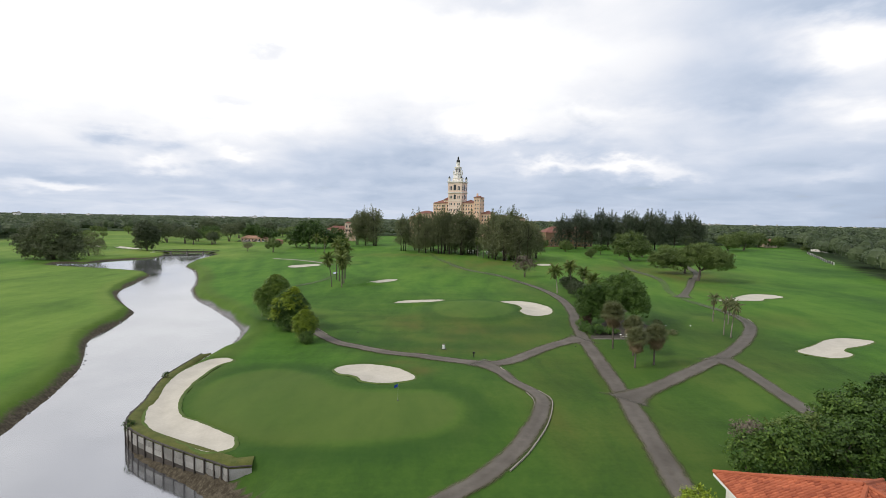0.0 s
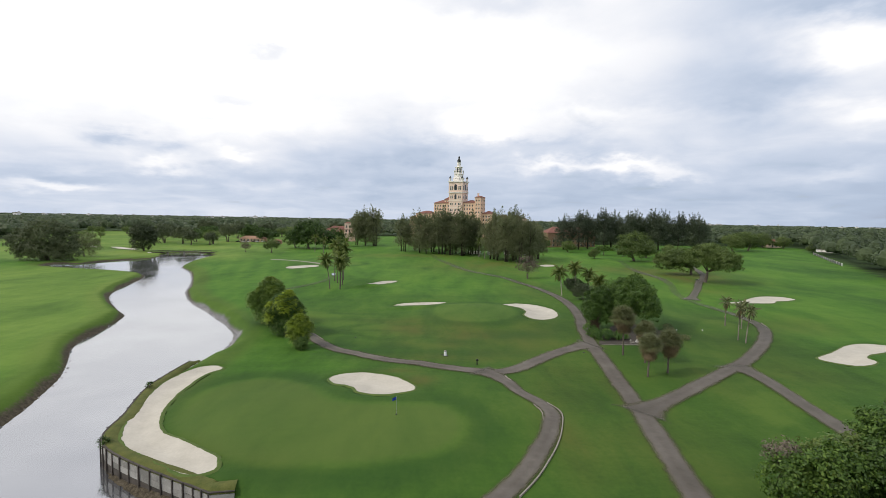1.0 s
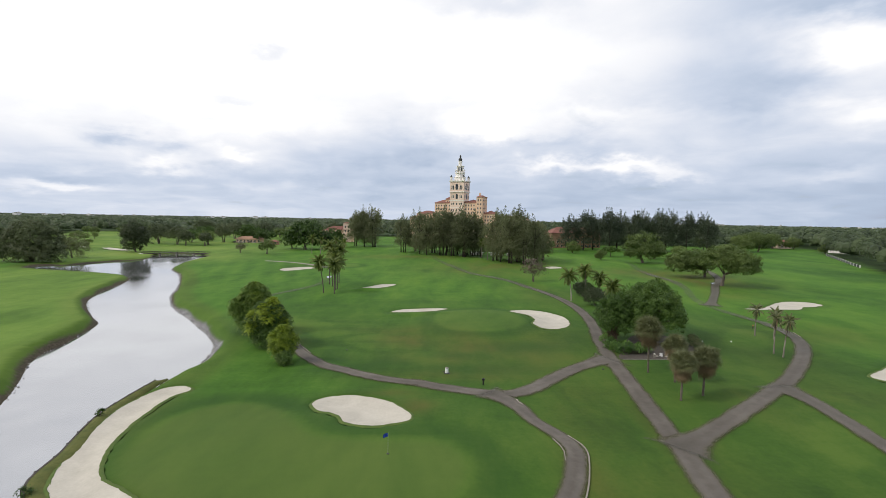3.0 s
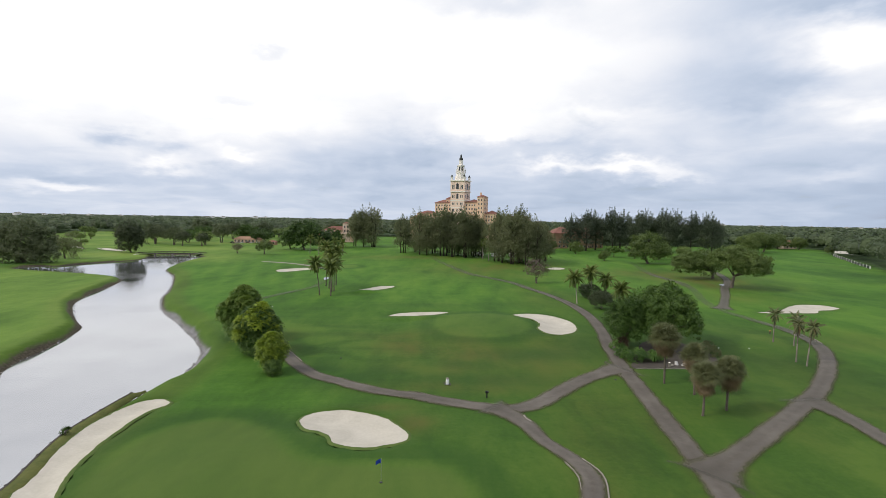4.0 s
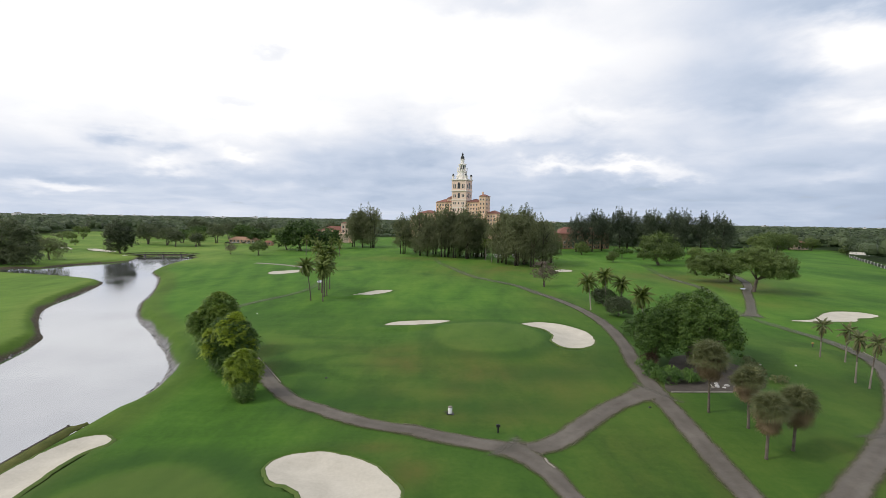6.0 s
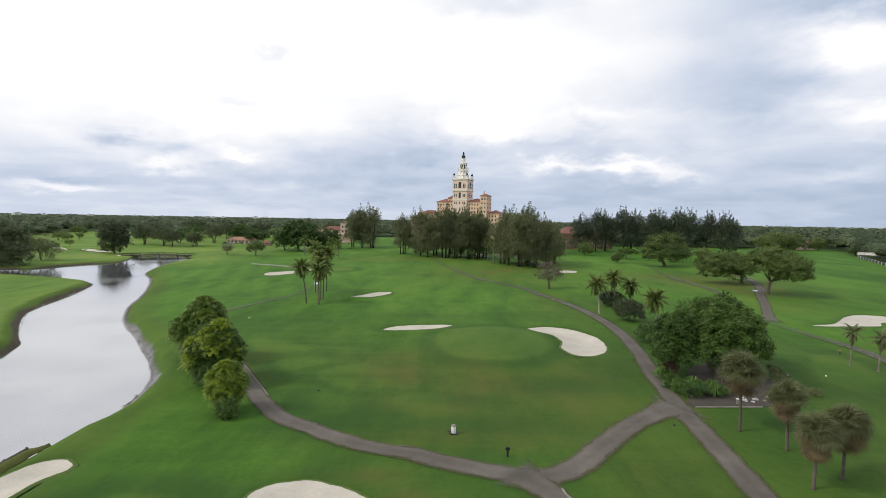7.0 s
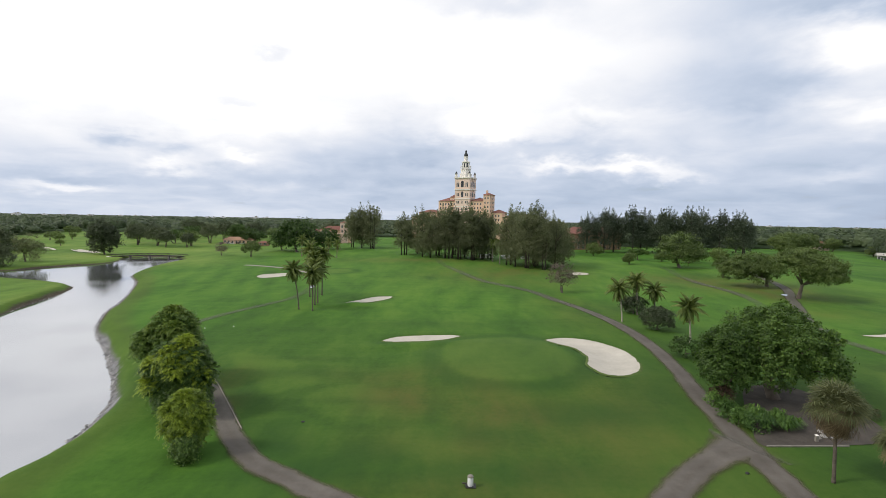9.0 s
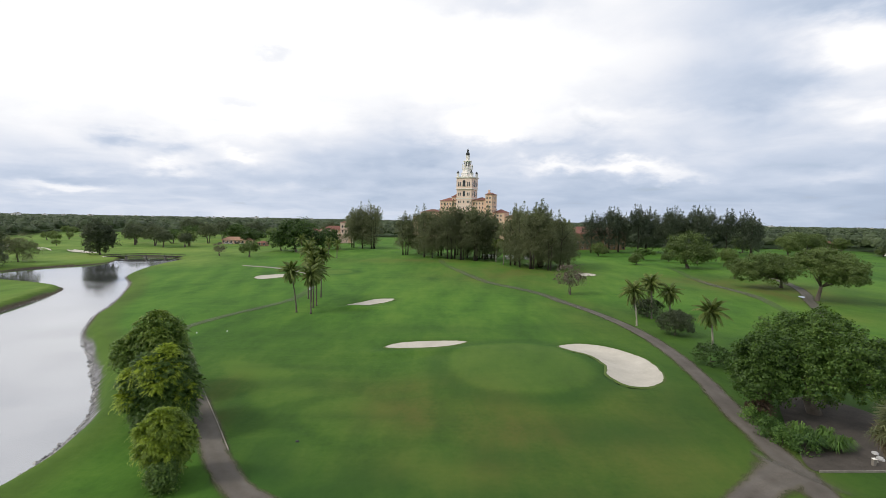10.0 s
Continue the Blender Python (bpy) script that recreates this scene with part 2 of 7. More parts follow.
def path_material():
    """Patched asphalt: paler wheel tracks, brown dirt and ragged turf at the edges, worn through where it fades."""
    m, nt, b = material("cart_path_asphalt")
    pos = place(nt)

    def attr(name):
        a = nt.nodes.new("ShaderNodeAttribute")
        a.attribute_name = name
        return a.outputs["Fac"]

    wide = noise_node(nt, pos, 0.16, 4, 0.6)
    mid = noise_node(nt, pos, 0.9, 4, 0.65)
    grit = noise_node(nt, pos, 7.0, 3, 0.7)
    f = math_node(nt, "ADD", math_node(nt, "MULTIPLY", wide, 0.5), math_node(nt, "ADD", math_node(nt, "MULTIPLY", mid, 0.3), math_node(nt, "MULTIPLY", grit, 0.2)))
    col = ramp_node(nt, f, [(0.34, (0.054, 0.045, 0.035)), (0.50, (0.088, 0.075, 0.061)), (0.66, (0.148, 0.129, 0.108))])
    col = mix_node(nt, math_node(nt, "MULTIPLY", attr("fade"), 0.9), col, (0.125, 0.122, 0.098))
    rut = attr("track")
    col = mix_node(nt, math_node(nt, "MULTIPLY", math_node(nt, "MULTIPLY", rut, wide), 0.5), col, (0.15, 0.138, 0.122))
    edge = math_node(nt, "ADD", attr("edge"), math_node(nt, "MULTIPLY", math_node(nt, "SUBTRACT", mid, 0.5), 0.42))
    col = mix_node(nt, ramp_node(nt, edge, [(0.46, 0.0), (0.76, 0.85)]), col, (0.082, 0.078, 0.032))
    worn = math_node(nt, "ADD", edge, math_node(nt, "MULTIPLY", attr("fade"), math_node(nt, "ADD", math_node(nt, "MULTIPLY", wide, 0.5), 0.05)))
    worn = math_node(nt, "ADD", worn, math_node(nt, "MULTIPLY", math_node(nt, "SUBTRACT", grit, 0.5), 0.40))
    bare = ramp_node(nt, worn, [(0.54, 0.0), (0.90, 1.0)])
    thin = math_node(nt, "MULTIPLY", attr("fade"), math_node(nt, "ADD", math_node(nt, "MULTIPLY", mid, 1.0), 0.5), clamp=True)
    bare = math_node(nt, "MAXIMUM", bare, math_node(nt, "MULTIPLY", thin, 0.95))
    nt.links.new(col, b.inputs["Base Color"])
    b.inputs["Roughness"].default_value = 0.85
    set_bump(nt, b, grit, 0.4)
    clear = nt.nodes.new("ShaderNodeBsdfTransparent")
    mix = nt.nodes.new("ShaderNodeMixShader")
    nt.links.new(bare, mix.inputs[0])
    nt.links.new(b.outputs[0], mix.inputs[1])
    nt.links.new(clear.outputs[0], mix.inputs[2])
    nt.links.new(mix.outputs[0], nt.nodes["Material Output"].inputs["Surface"])
    return m


PATH_SURFACE = path_material()
MULCH = rough_surface("dark_garden_gravel", (0.035, 0.030, 0.025), (0.095, 0.082, 0.068), 0.5, 0.95, 0.5, 6.0)
CONCRETE = rough_surface("pale_concrete", (0.17, 0.155, 0.13), (0.31, 0.285, 0.245), 0.8, 0.85, 0.3, 8.0)
LIP = rough_surface("turf_lip", (0.050, 0.090, 0.018), (0.100, 0.140, 0.032), 0.8, 0.95, 0.5, 6.0)
VERGE = rough_surface("dry_verge", (0.046, 0.066, 0.013), (0.118, 0.120, 0.031), 0.7, 0.95, 0.5, 5.0)
PLANK = rough_surface("weathered_plank", (0.16, 0.155, 0.14), (0.36, 0.35, 0.325), 0.9, 0.85, 0.4, 6.0, by_object=0.3)
DARK_WOOD = rough_surface("wet_timber", (0.030, 0.026, 0.022), (0.085, 0.072, 0.06), 1.5, 0.7, 0.4, 9.0, by_object=0.2)
ROCK = rough_surface("bank_rock", (0.10, 0.10, 0.10), (0.42, 0.41, 0.40), 1.4, 0.85, 0.5, 7.0, island=0.5)
BARK = rough_surface("grey_bark", (0.060, 0.048, 0.038), (0.16, 0.135, 0.11), 1.6, 0.9, 0.5, 9.0)
PINE_BARK = rough_surface("dark_pine_bark", (0.030, 0.024, 0.019), (0.080, 0.066, 0.053), 1.6, 0.9, 0.5, 9.0)
PALM_BARK = rough_surface("palm_bark", (0.12, 0.105, 0.088), (0.26, 0.23, 0.19), 1.2, 0.9, 0.5, 8.0)
PALE_BARK = rough_surface("pale_palm_bark", (0.24, 0.22, 0.18), (0.42, 0.38, 0.31), 1.2, 0.9, 0.4, 8.0)
STUCCO = rough_surface("warm_stucco", (0.66, 0.44, 0.31), (0.79, 0.56, 0.41), 0.12, 0.9, 0.1, 1.2)
CREAM = rough_surface("cream_stucco", (0.70, 0.52, 0.425), (0.82, 0.64, 0.54), 0.12, 0.9, 0.1, 1.2)
WHITE = rough_surface("white_stone", (0.66, 0.64, 0.60), (0.82, 0.80, 0.77), 0.2, 0.85, 0.1, 1.6)
IVORY = rough_surface("ivory_stone", (0.72, 0.68, 0.62), (0.84, 0.80, 0.75), 0.2, 0.85, 0.1, 1.6)
ROOF_TILE = rough_surface("clay_tile", (0.15, 0.066, 0.052), (0.25, 0.112, 0.086), 0.3, 0.85, 0.4, 4.0, by_object=0.25)
ORANGE_TILE = rough_surface("orange_clay_tile", (0.24, 0.058, 0.028), (0.46, 0.135, 0.065), 0.5, 0.8, 0.4, 5.0, island=0.35)
PANE = rough_surface("dark_pane", (0.025, 0.028, 0.032), (0.06, 0.065, 0.07), 0.6, 0.25, 0.0, 3.0, spec=0.5)
BRONZE = rough_surface("dark_copper", (0.028, 0.030, 0.030), (0.06, 0.065, 0.06), 0.8, 0.6, 0.1, 4.0)
BLACK = rough_surface("black_paint", (0.010, 0.010, 0.011), (0.03, 0.03, 0.032), 2.0, 0.5, 0.1, 9.0)
WHITE_PAINT = rough_surface("white_paint", (0.66, 0.67, 0.66), (0.80, 0.80, 0.79), 1.5, 0.55, 0.05, 9.0)
OCHRE = rough_surface("ochre_paint", (0.20, 0.13, 0.04), (0.32, 0.22, 0.07), 2.0, 0.7, 0.1, 9.0)
GREY_PAINT = rough_surface("grey_paint", (0.30, 0.31, 0.33), (0.42, 0.43, 0.45), 2.0, 0.5, 0.1, 9.0)
FLAG_BLUE = rough_surface("blue_cloth", (0.010, 0.030, 0.22), (0.02, 0.06, 0.35), 2.0, 0.8, 0.1, 9.0)
BRICK_RED = rough_surface("red_wall", (0.27, 0.15, 0.10), (0.40, 0.25, 0.17), 0.4, 0.9, 0.2, 3.0)
OAK_LEAF = leaf_material("oak_leaf", (0.022, 0.050, 0.008), (0.074, 0.142, 0.020), (0.13, 0.21, 0.035))
FICUS_LEAF = leaf_material("broad_leaf", (0.044, 0.090, 0.016), (0.140, 0.225, 0.038), (0.27, 0.36, 0.06))
SHOOT_LEAF = leaf_material("shoot_leaf", (0.070, 0.120, 0.016), (0.200, 0.285, 0.036), (0.34, 0.42, 0.06))
YOUNG_LEAF = leaf_material("young_leaf", (0.14, 0.21, 0.018), (0.32, 0.41, 0.035), (0.42, 0.50, 0.06))
PINE_LEAF = leaf_material("pine_needle", (0.112, 0.132, 0.064), (0.200, 0.224, 0.110), None, 0.55, 0.10, 0.14)
BUSH_LEAF = leaf_material("bank_bush_leaf", (0.056, 0.076, 0.038), (0.124, 0.152, 0.070), (0.18, 0.20, 0.09), 0.42, 0.12, 0.22)
DARK_PINE = leaf_material("dark_pine_needle", (0.058, 0.080, 0.050), (0.112, 0.140, 0.082), None, 0.4, 0.08, 0.18)
FAR_LEAF = leaf_material("far_leaf", (0.046, 0.072, 0.033), (0.106, 0.146, 0.064), (0.155, 0.195, 0.084), 0.34, 0.05, 0.30, True)
LIGHT_OAK = leaf_material("light_oak_leaf", (0.080, 0.122, 0.032), (0.166, 0.228, 0.062), (0.23, 0.30, 0.07), 0.42, 0.2, 0.28)
PALM_LEAF = leaf_material("palm_leaf", (0.064, 0.102, 0.020), (0.178, 0.230, 0.054), (0.27, 0.29, 0.09), 0.4, 0.4)
DEAD_LEAF = leaf_material("dead_frond", (0.110, 0.078, 0.040), (0.27, 0.20, 0.11), None, 0.3, 0.5)
SABAL_LEAF = leaf_material("sabal_leaf", (0.080, 0.096, 0.038), (0.185, 0.200, 0.084), (0.28, 0.28, 0.13), 0.35, 0.5)
TWIG = leaf_material("bare_twig", (0.10, 0.075, 0.060), (0.21, 0.165, 0.13), None, 0.1, 0.3)
GARDEN_LEAF = leaf_material("garden_leaf", (0.034, 0.082, 0.014), (0.105, 0.200, 0.034), (0.17, 0.28, 0.05))
CROTON_LEAF = leaf_material("croton_leaf", (0.040, 0.026, 0.016), (0.120, 0.070, 0.040), (0.16, 0.12, 0.05))
HEDGE_LEAF = leaf_material("hedge_leaf", (0.024, 0.050, 0.012), (0.080, 0.150, 0.030), (0.13, 0.21, 0.05))


# ---- building helpers ----
def catmull(points, step, closed=False):
    """A smooth line through the points, with about one vertex every step metres."""
    p = [np.array(q, float) for q in points]
    n = len(p)
    out = []
    for i in range(n if closed else n - 1):
        if closed:
            a, b, c, d = p[i - 1], p[i], p[(i + 1) % n], p[(i + 2) % n]
        else:
            a, b, c, d = p[max(i - 1, 0)], p[i], p[i + 1], p[min(i + 2, n - 1)]
        k = max(1, int(round(np.linalg.norm(c - b) / step)))
        for j in range(k):
            t = j / k
            out.append(0.5 * (2 * b + (c - a) * t + (2 * a - 5 * b + 4 * c - d) * t * t + (3 * b - a - 3 * c + d) * t ** 3))
    if not closed:
        out.append(p[-1])
    return np.array(out)


def inside(px, py, ring):
    odd = np.zeros(px.shape, bool)
    for (x1, y1), (x2, y2) in zip(ring, np.roll(ring, -1, 0)):
        if y1 != y2:
            odd ^= ((y1 > py) != (y2 > py)) & (px < (x2 - x1) * (py - y1) / (y2 - y1) + x1)
    return odd


def line_distance(px, py, line, closed=False):
    best = np.full(px.shape, 1e9)
    ends = np.roll(line, -1, 0) if closed else line[1:]
    for a, b in zip(line, ends):
        d = b - a
        k = np.clip(((px - a[0]) * d[0] + (py - a[1]) * d[1]) / max(d @ d, 1e-9), 0, 1)
        best = np.minimum(best, (px - a[0] - k * d[0]) ** 2 + (py - a[1] - k * d[1]) ** 2)
    return np.sqrt(best)


def signed_distance(px, py, ring):
    d = line_distance(px, py, ring, True)
    return np.where(inside(px, py, ring), -d, d)


def smooth(a, b, v):
    t = np.clip((v - a) / (b - a), 0, 1)
    return t * t * (3 - 2 * t)


def mesh_of(name, verts, faces, material=None, shade=False):
    me = bpy.data.meshes.new(name)
    me.from_pydata([tuple(v) for v in verts], [], [tuple(f) for f in faces])
    if material:
        me.materials.append(material)
    if shade:
        me.polygons.foreach_set("use_smooth", [True] * len(me.polygons))
    me.update()
    return me


def quads_mesh(name, corners, material):
    """A mesh of loose quads from an array (n, 4, 3)."""
    n = len(corners)
    me = bpy.data.meshes.new(name)
    me.vertices.add(4 * n)
    me.vertices.foreach_set("co", np.asarray(corners, np.float32).ravel())
    me.loops.add(4 * n)
    me.loops.foreach_set("vertex_index", np.arange(4 * n, dtype=np.int32))
    me.polygons.add(n)
    me.polygons.foreach_set("loop_start", np.arange(0, 4 * n, 4, dtype=np.int32))
    me.materials.append(material)
    me.update(calc_edges=True)
    return me


def holder(name, x, y, z, turn=0.0):
    ob = new(name)
    ob.empty_display_size = 0.5
    ob.matrix_world = pose(x, y, z, 0, 0, turn)
    return ob


def child(name, me, parent, label="", m=None):
    """Links a mesh as one part under a thing or a part."""
    ob = new(name, me)
    ob.parent = parent
    if m is not None:
        ob.matrix_basis = m
    if label:
        ob["label"] = label
    return ob


class Shape:
    """Collects boxes, prisms and tubes into one mesh."""

    def __init__(self):
        self.v, self.f = [], []

    def box(self, x0, x1, y0, y1, z0, z1, m=None):
        k = len(self.v)
        for z in (z0, z1):
            for x, y in ((x0, y0), (x1, y0), (x1, y1), (x0, y1)):
                p = Vector((x, y, z))
                self.v.append(m @ p if m else p)
        self.f += [(k + 3, k + 2, k + 1, k), (k + 4, k + 5, k + 6, k + 7)] + [(k + i, k + (i + 1) % 4, k + 4 + (i + 1) % 4, k + 4 + i) for i in range(4)]
        return self

    def hip(self, x0, x1, y0, y1, z0, z1, over=0.6, m=None):
        """A hipped roof over a rectangle."""
        x0, x1, y0, y1 = x0 - over, x1 + over, y0 - over, y1 + over
        k = len(self.v)
        w, d = x1 - x0, y1 - y0
        i = min(w, d) / 2
        pts = [(x0, y0, z0), (x1, y0, z0), (x1, y1, z0), (x0, y1, z0)]
        if w >= d:
            pts += [(x0 + i, y0 + i, z1), (x1 - i, y0 + i, z1)]
            top = [(0, 1, 5, 4), (1, 2, 5), (2, 3, 4, 5), (3, 0, 4)]
        else:
            pts += [(x0 + i, y0 + i, z1), (x0 + i, y1 - i, z1)]
            top = [(0, 1, 4), (1, 2, 5, 4), (2, 3, 5), (3, 0, 4, 5)]
        self.v += [m @ Vector(p) if m else Vector(p) for p in pts]
        self.f += [tuple(k + a for a in f) for f in top] + [(k + 3, k + 2, k + 1, k)]
        return self

    def tube(self, pts, radii, seg=7, cap=True):
        k = len(self.v)
        pts = [Vector(p) for p in pts]
        for i, (p, r) in enumerate(zip(pts, radii)):
            d = (pts[min(i + 1, len(pts) - 1)] - pts[max(i - 1, 0)]).normalized()
            a = d.orthogonal().normalized() if abs(d.z) < 0.9 else Vector((1, 0, 0))
            a = (a - d * a.dot(d)).normalized()
            b = d.cross(a)
            for s in range(seg):
                t = 2 * math.pi * s / seg
                self.v.append(p + r * (a * math.cos(t) + b * math.sin(t)))
        for i in range(len(pts) - 1):
            for s in range(seg):
                self.f.append((k + i * seg + s, k + i * seg + (s + 1) % seg, k + (i + 1) * seg + (s + 1) % seg, k + (i + 1) * seg + s))
        if cap:
            self.f.append(tuple(k + (len(pts) - 1) * seg + s for s in range(seg)))
            self.f.append(tuple(k + s for s in reversed(range(seg))))
        return self

    def turned(self, profile, seg=10, centre=(0, 0), m=None):
        """A solid of revolution from (radius, height) pairs."""
        k = len(self.v)
        for r, z in profile:
            for s in range(seg):
                t = 2 * math.pi * (s + 0.5) / seg
                p = Vector((centre[0] + r * math.cos(t), centre[1] + r * math.sin(t), z))
                self.v.append(m @ p if m else p)
        for i in range(len(profile) - 1):
            for s in range(seg):
                self.f.append((k + i * seg + s, k + i * seg + (s + 1) % seg, k + (i + 1) * seg + (s + 1) % seg, k + (i + 1) * seg + s))
        self.f.append(tuple(k + (len(profile) - 1) * seg + s for s in range(seg)))
        self.f.append(tuple(k + s for s in reversed(range(seg))))
        return self

    def mesh(self, name, material, shade=False):
        return mesh_of(name, self.v, self.f, material, shade)


# ---- the ground ----
WATER = -2.6

EAST_BANK = catmull([(-14, -90), (-14, 0), (-16, 34), (-20, 45), (-25.3, 50.5), (-29.5, 53.2), (-33.7, 55.9), (-37.9, 59.6), (-41.4, 68.9), (-44.0, 77.5), (-44.6, 84), (-44.6, 92), (-44.8, 99), (-45.5, 106), (-46.8, 114), (-49.4, 121.8), (-55, 131), (-62, 140), (-68, 148), (-74.5, 155.5), (-82, 165), (-88, 175), (-94, 186), (-98, 196.5), (-107, 216), (-121.5, 242.5), (-136, 263), (-144.5, 287), (-148, 313), (-150, 330), (-158, 343), (-168, 351)], 3.0)
WEST_BANK = catmull([(-46, -90), (-48, 20), (-52, 45), (-56.1, 62), (-58.4, 69.2), (-60.3, 75.6), (-63.7, 84.3), (-66.2, 90), (-71.3, 98.3), (-76.8, 106.7), (-80.1, 114.1), (-81.5, 122), (-85.4, 135), (-88.2, 141.8), (-94.5, 148.5), (-105.2, 161.5), (-113.3, 173.2), (-120.5, 189), (-125, 205), (-128.5, 216), (-134.5, 228), (-144, 233.5), (-161, 241), (-176, 246), (-190, 249), (-204, 256), (-208, 266), (-203, 271), (-196, 271.5), (-190, 290), (-181, 303), (-179, 314), (-183, 327), (-189, 338), (-184, 350)], 3.0)
LOW_EAST = catmull([(-14, -90), (-14, 0), (-16, 34), (-18.6, 45), (-20.3, 50.0), (-37.0, 60.4), (-40.6, 69.2), (-43.2, 77.6), (-43.8, 84), (-43.8, 92), (-44.2, 99), (-45.3, 106), (-46.8, 114), (-49.4, 121.8), (-55, 131), (-62, 140), (-68, 148), (-74.5, 155.5), (-82, 165), (-88, 175), (-94, 186), (-98, 196.5), (-107, 216), (-121.5, 242.5), (-136, 263), (-144.5, 287), (-148, 313), (-150, 330), (-158, 343), (-168, 351)], 3.0)
RIVER = np.concatenate([EAST_BANK, WEST_BANK[::-1]])
LOWLAND = np.concatenate([LOW_EAST, WEST_BANK[::-1]])
WALL_LINE = np.array([(-19.4, 50.9), (-21.7, 50.5), (-37.9, 59.6), (-41.4, 68.9), (-44.0, 77.5), (-44.6, 84.0), (-44.6, 92.0), (-44.5, 98.0)])
WALL_CORE = WALL_LINE[:7]

BUNKERS = {
    "crescent": [(-37.2, 88.3), (-39.2, 90.1), (-41.7, 88.8), (-42.6, 85.3), (-43.0, 80.6), (-41.8, 74.3), (-40.1, 68.1), (-38.2, 63.5), (-36.6, 60.9), (-34.6, 58.9), (-31.4, 56.9), (-28.0, 54.7), (-25.7, 53.4), (-24.1, 53.3), (-22.9, 54.1), (-23.0, 55.3), (-24.0, 56.8), (-27.1, 59.0), (-30.1, 61.0), (-32.8, 62.7), (-34.7, 65.2), (-36.5, 68.7), (-37.9, 74.1), (-38.4, 78.7), (-38.5, 85.0)],
    "kidney": [(-17.4, 82.4), (-16.5, 85.0), (-13.1, 86.0), (-10.6, 85.2), (-7.3, 83.1), (-4.7, 79.5), (-3.4, 77.1), (-3.9, 75.3), (-6.3, 74.0), (-9.1, 73.8), (-11.6, 74.8), (-12.4, 76.5), (-13.8, 78.0), (-15.9, 79.2)],
    "comma": [(19.1, 150.4), (23.8, 152.9), (28.6, 150.4), (31.9, 143.5), (31.8, 136.1), (29.9, 130.5), (26.4, 127.4), (23.4, 127.5), (22.0, 131.2), (23.3, 136.5), (22.5, 142.9), (20.4, 145.6)],
    "sliver": [(-13.6, 150.9), (-10.8, 153.5), (-5.4, 154.4), (0.2, 154.2), (1.8, 153.2), (-0.4, 151.1), (-4.1, 149.4), (-8.3, 149.1), (-12.1, 149.7)],
    "tongue": [(-29.3, 191.3), (-25.9, 196.5), (-22.7, 201.8), (-17.9, 203.8), (-17.6, 200.7), (-19.5, 196.5), (-22.9, 192.4), (-26.4, 190.6)],
    "oval": [(-77.3, 250.6), (-77.6, 257.2), (-71.8, 260.4), (-66.5, 263.5), (-62.6, 258.2), (-66.3, 252.1), (-72.7, 247.2)],
    "long": [(88.2, 157.4), (94.5, 158.9), (103.4, 166.9), (109.3, 170.5), (115.0, 169.5), (116.4, 164.7), (111.6, 161.7), (107.8, 160.8), (103.8, 156.8), (96.8, 156.2), (90.9, 156.0)],
    "fishtail": [(72.0, 96.5), (78.4, 100.9), (85.4, 106.1), (90.3, 108.1), (93.4, 107.3), (94.9, 105.3), (89.4, 101.3), (83.7, 98.7), (81.3, 96.5), (81.0, 94.1), (77.6, 92.0), (74.2, 92.5)],
    "drop": [(53.0, 268), (57.4, 273.5), (61.6, 271.8), (60.9, 265.6), (55.1, 263.5)],
    "lens": [(-256, 386.5), (-250, 387.5), (-236, 377), (-222, 367), (-223, 362), (-240, 370)],
    "dot": [(-286, 399), (-280, 399), (-262, 381), (-261.5, 376.5), (-274, 385)],
    "chip": [(-341, 427), (-332, 425), (-312, 407), (-311, 401), (-328, 412)],
}


def ragged(points):
    """A smooth ring whose edge wanders in small lobes, as a cut turf edge does."""
    ring = catmull(points, 0.5 if points[0][1] < 230 else 1.2, True)
    d = np.roll(ring, -1, 0) - np.roll(ring, 1, 0)
    d /= np.maximum(np.linalg.norm(d, axis=1), 1e-6)[:, None]
    side = np.stack([d[:, 1], -d[:, 0]], 1)
    off = np.array([0.17 * noise.noise((p[0] * 0.45, p[1] * 0.45, 3.0)) + 0.15 * noise.noise((p[0] * 1.3, p[1] * 1.3, 5.0)) for p in ring])
    return ring + side * off[:, None]


BUNKER_RINGS = {n: ragged(p) for n, p in BUNKERS.items()}
GREEN_RINGS = [catmull(p, 2.0, True) for p in (
    [(-34.5, 69), (-34.0, 79.0), (-27.5, 83.5), (-20.5, 79.5), (-14.3, 71.9), (-5.8, 70.4), (1.0, 69.8), (3.4, 64.2), (1.0, 58.6), (-5.0, 55.8), (-14.5, 54.6), (-23.7, 56.7), (-30.8, 62.1)],
    [(-1.1, 139.2), (1.1, 147.5), (7.6, 150.8), (15.3, 150.6), (19.6, 141.9), (19.6, 130.9), (14.2, 125.3), (6.5, 125.7), (1.2, 129.4)],
    [(-68, 268), (-62, 280), (-48, 282), (-44, 272), (-54, 265)])]
TEES = [catmull(p, 1.5, True) for p in ([(-23.2, 113.3), (-20.5, 114.0), (-16.5, 111), (-13.8, 108.6), (-12.4, 106), (-11.7, 104.1), (-13, 102.4), (-15.1, 101.2), (-17.9, 105.1)], [(-39.6, 140.3), (-34, 139.6), (-28.7, 137.7), (-24, 131.8), (-19.9, 125.1), (-22.8, 122.8), (-26.0, 120.8), (-33, 130)], [(-7.5, 106), (-3.5, 108.5), (1.2, 103.4), (-2.6, 101.2)], [(-20.5, 118.5), (-15, 125), (-9.5, 121), (-8.5, 113.5), (-13, 110.5)], [(-7, 108), (-2.5, 111), (1, 107), (-2, 103.5)], [(44, 73), (50, 79), (51, 71), (44, 66)], [(60, 118), (70, 132), (74, 126), (64, 112)])]
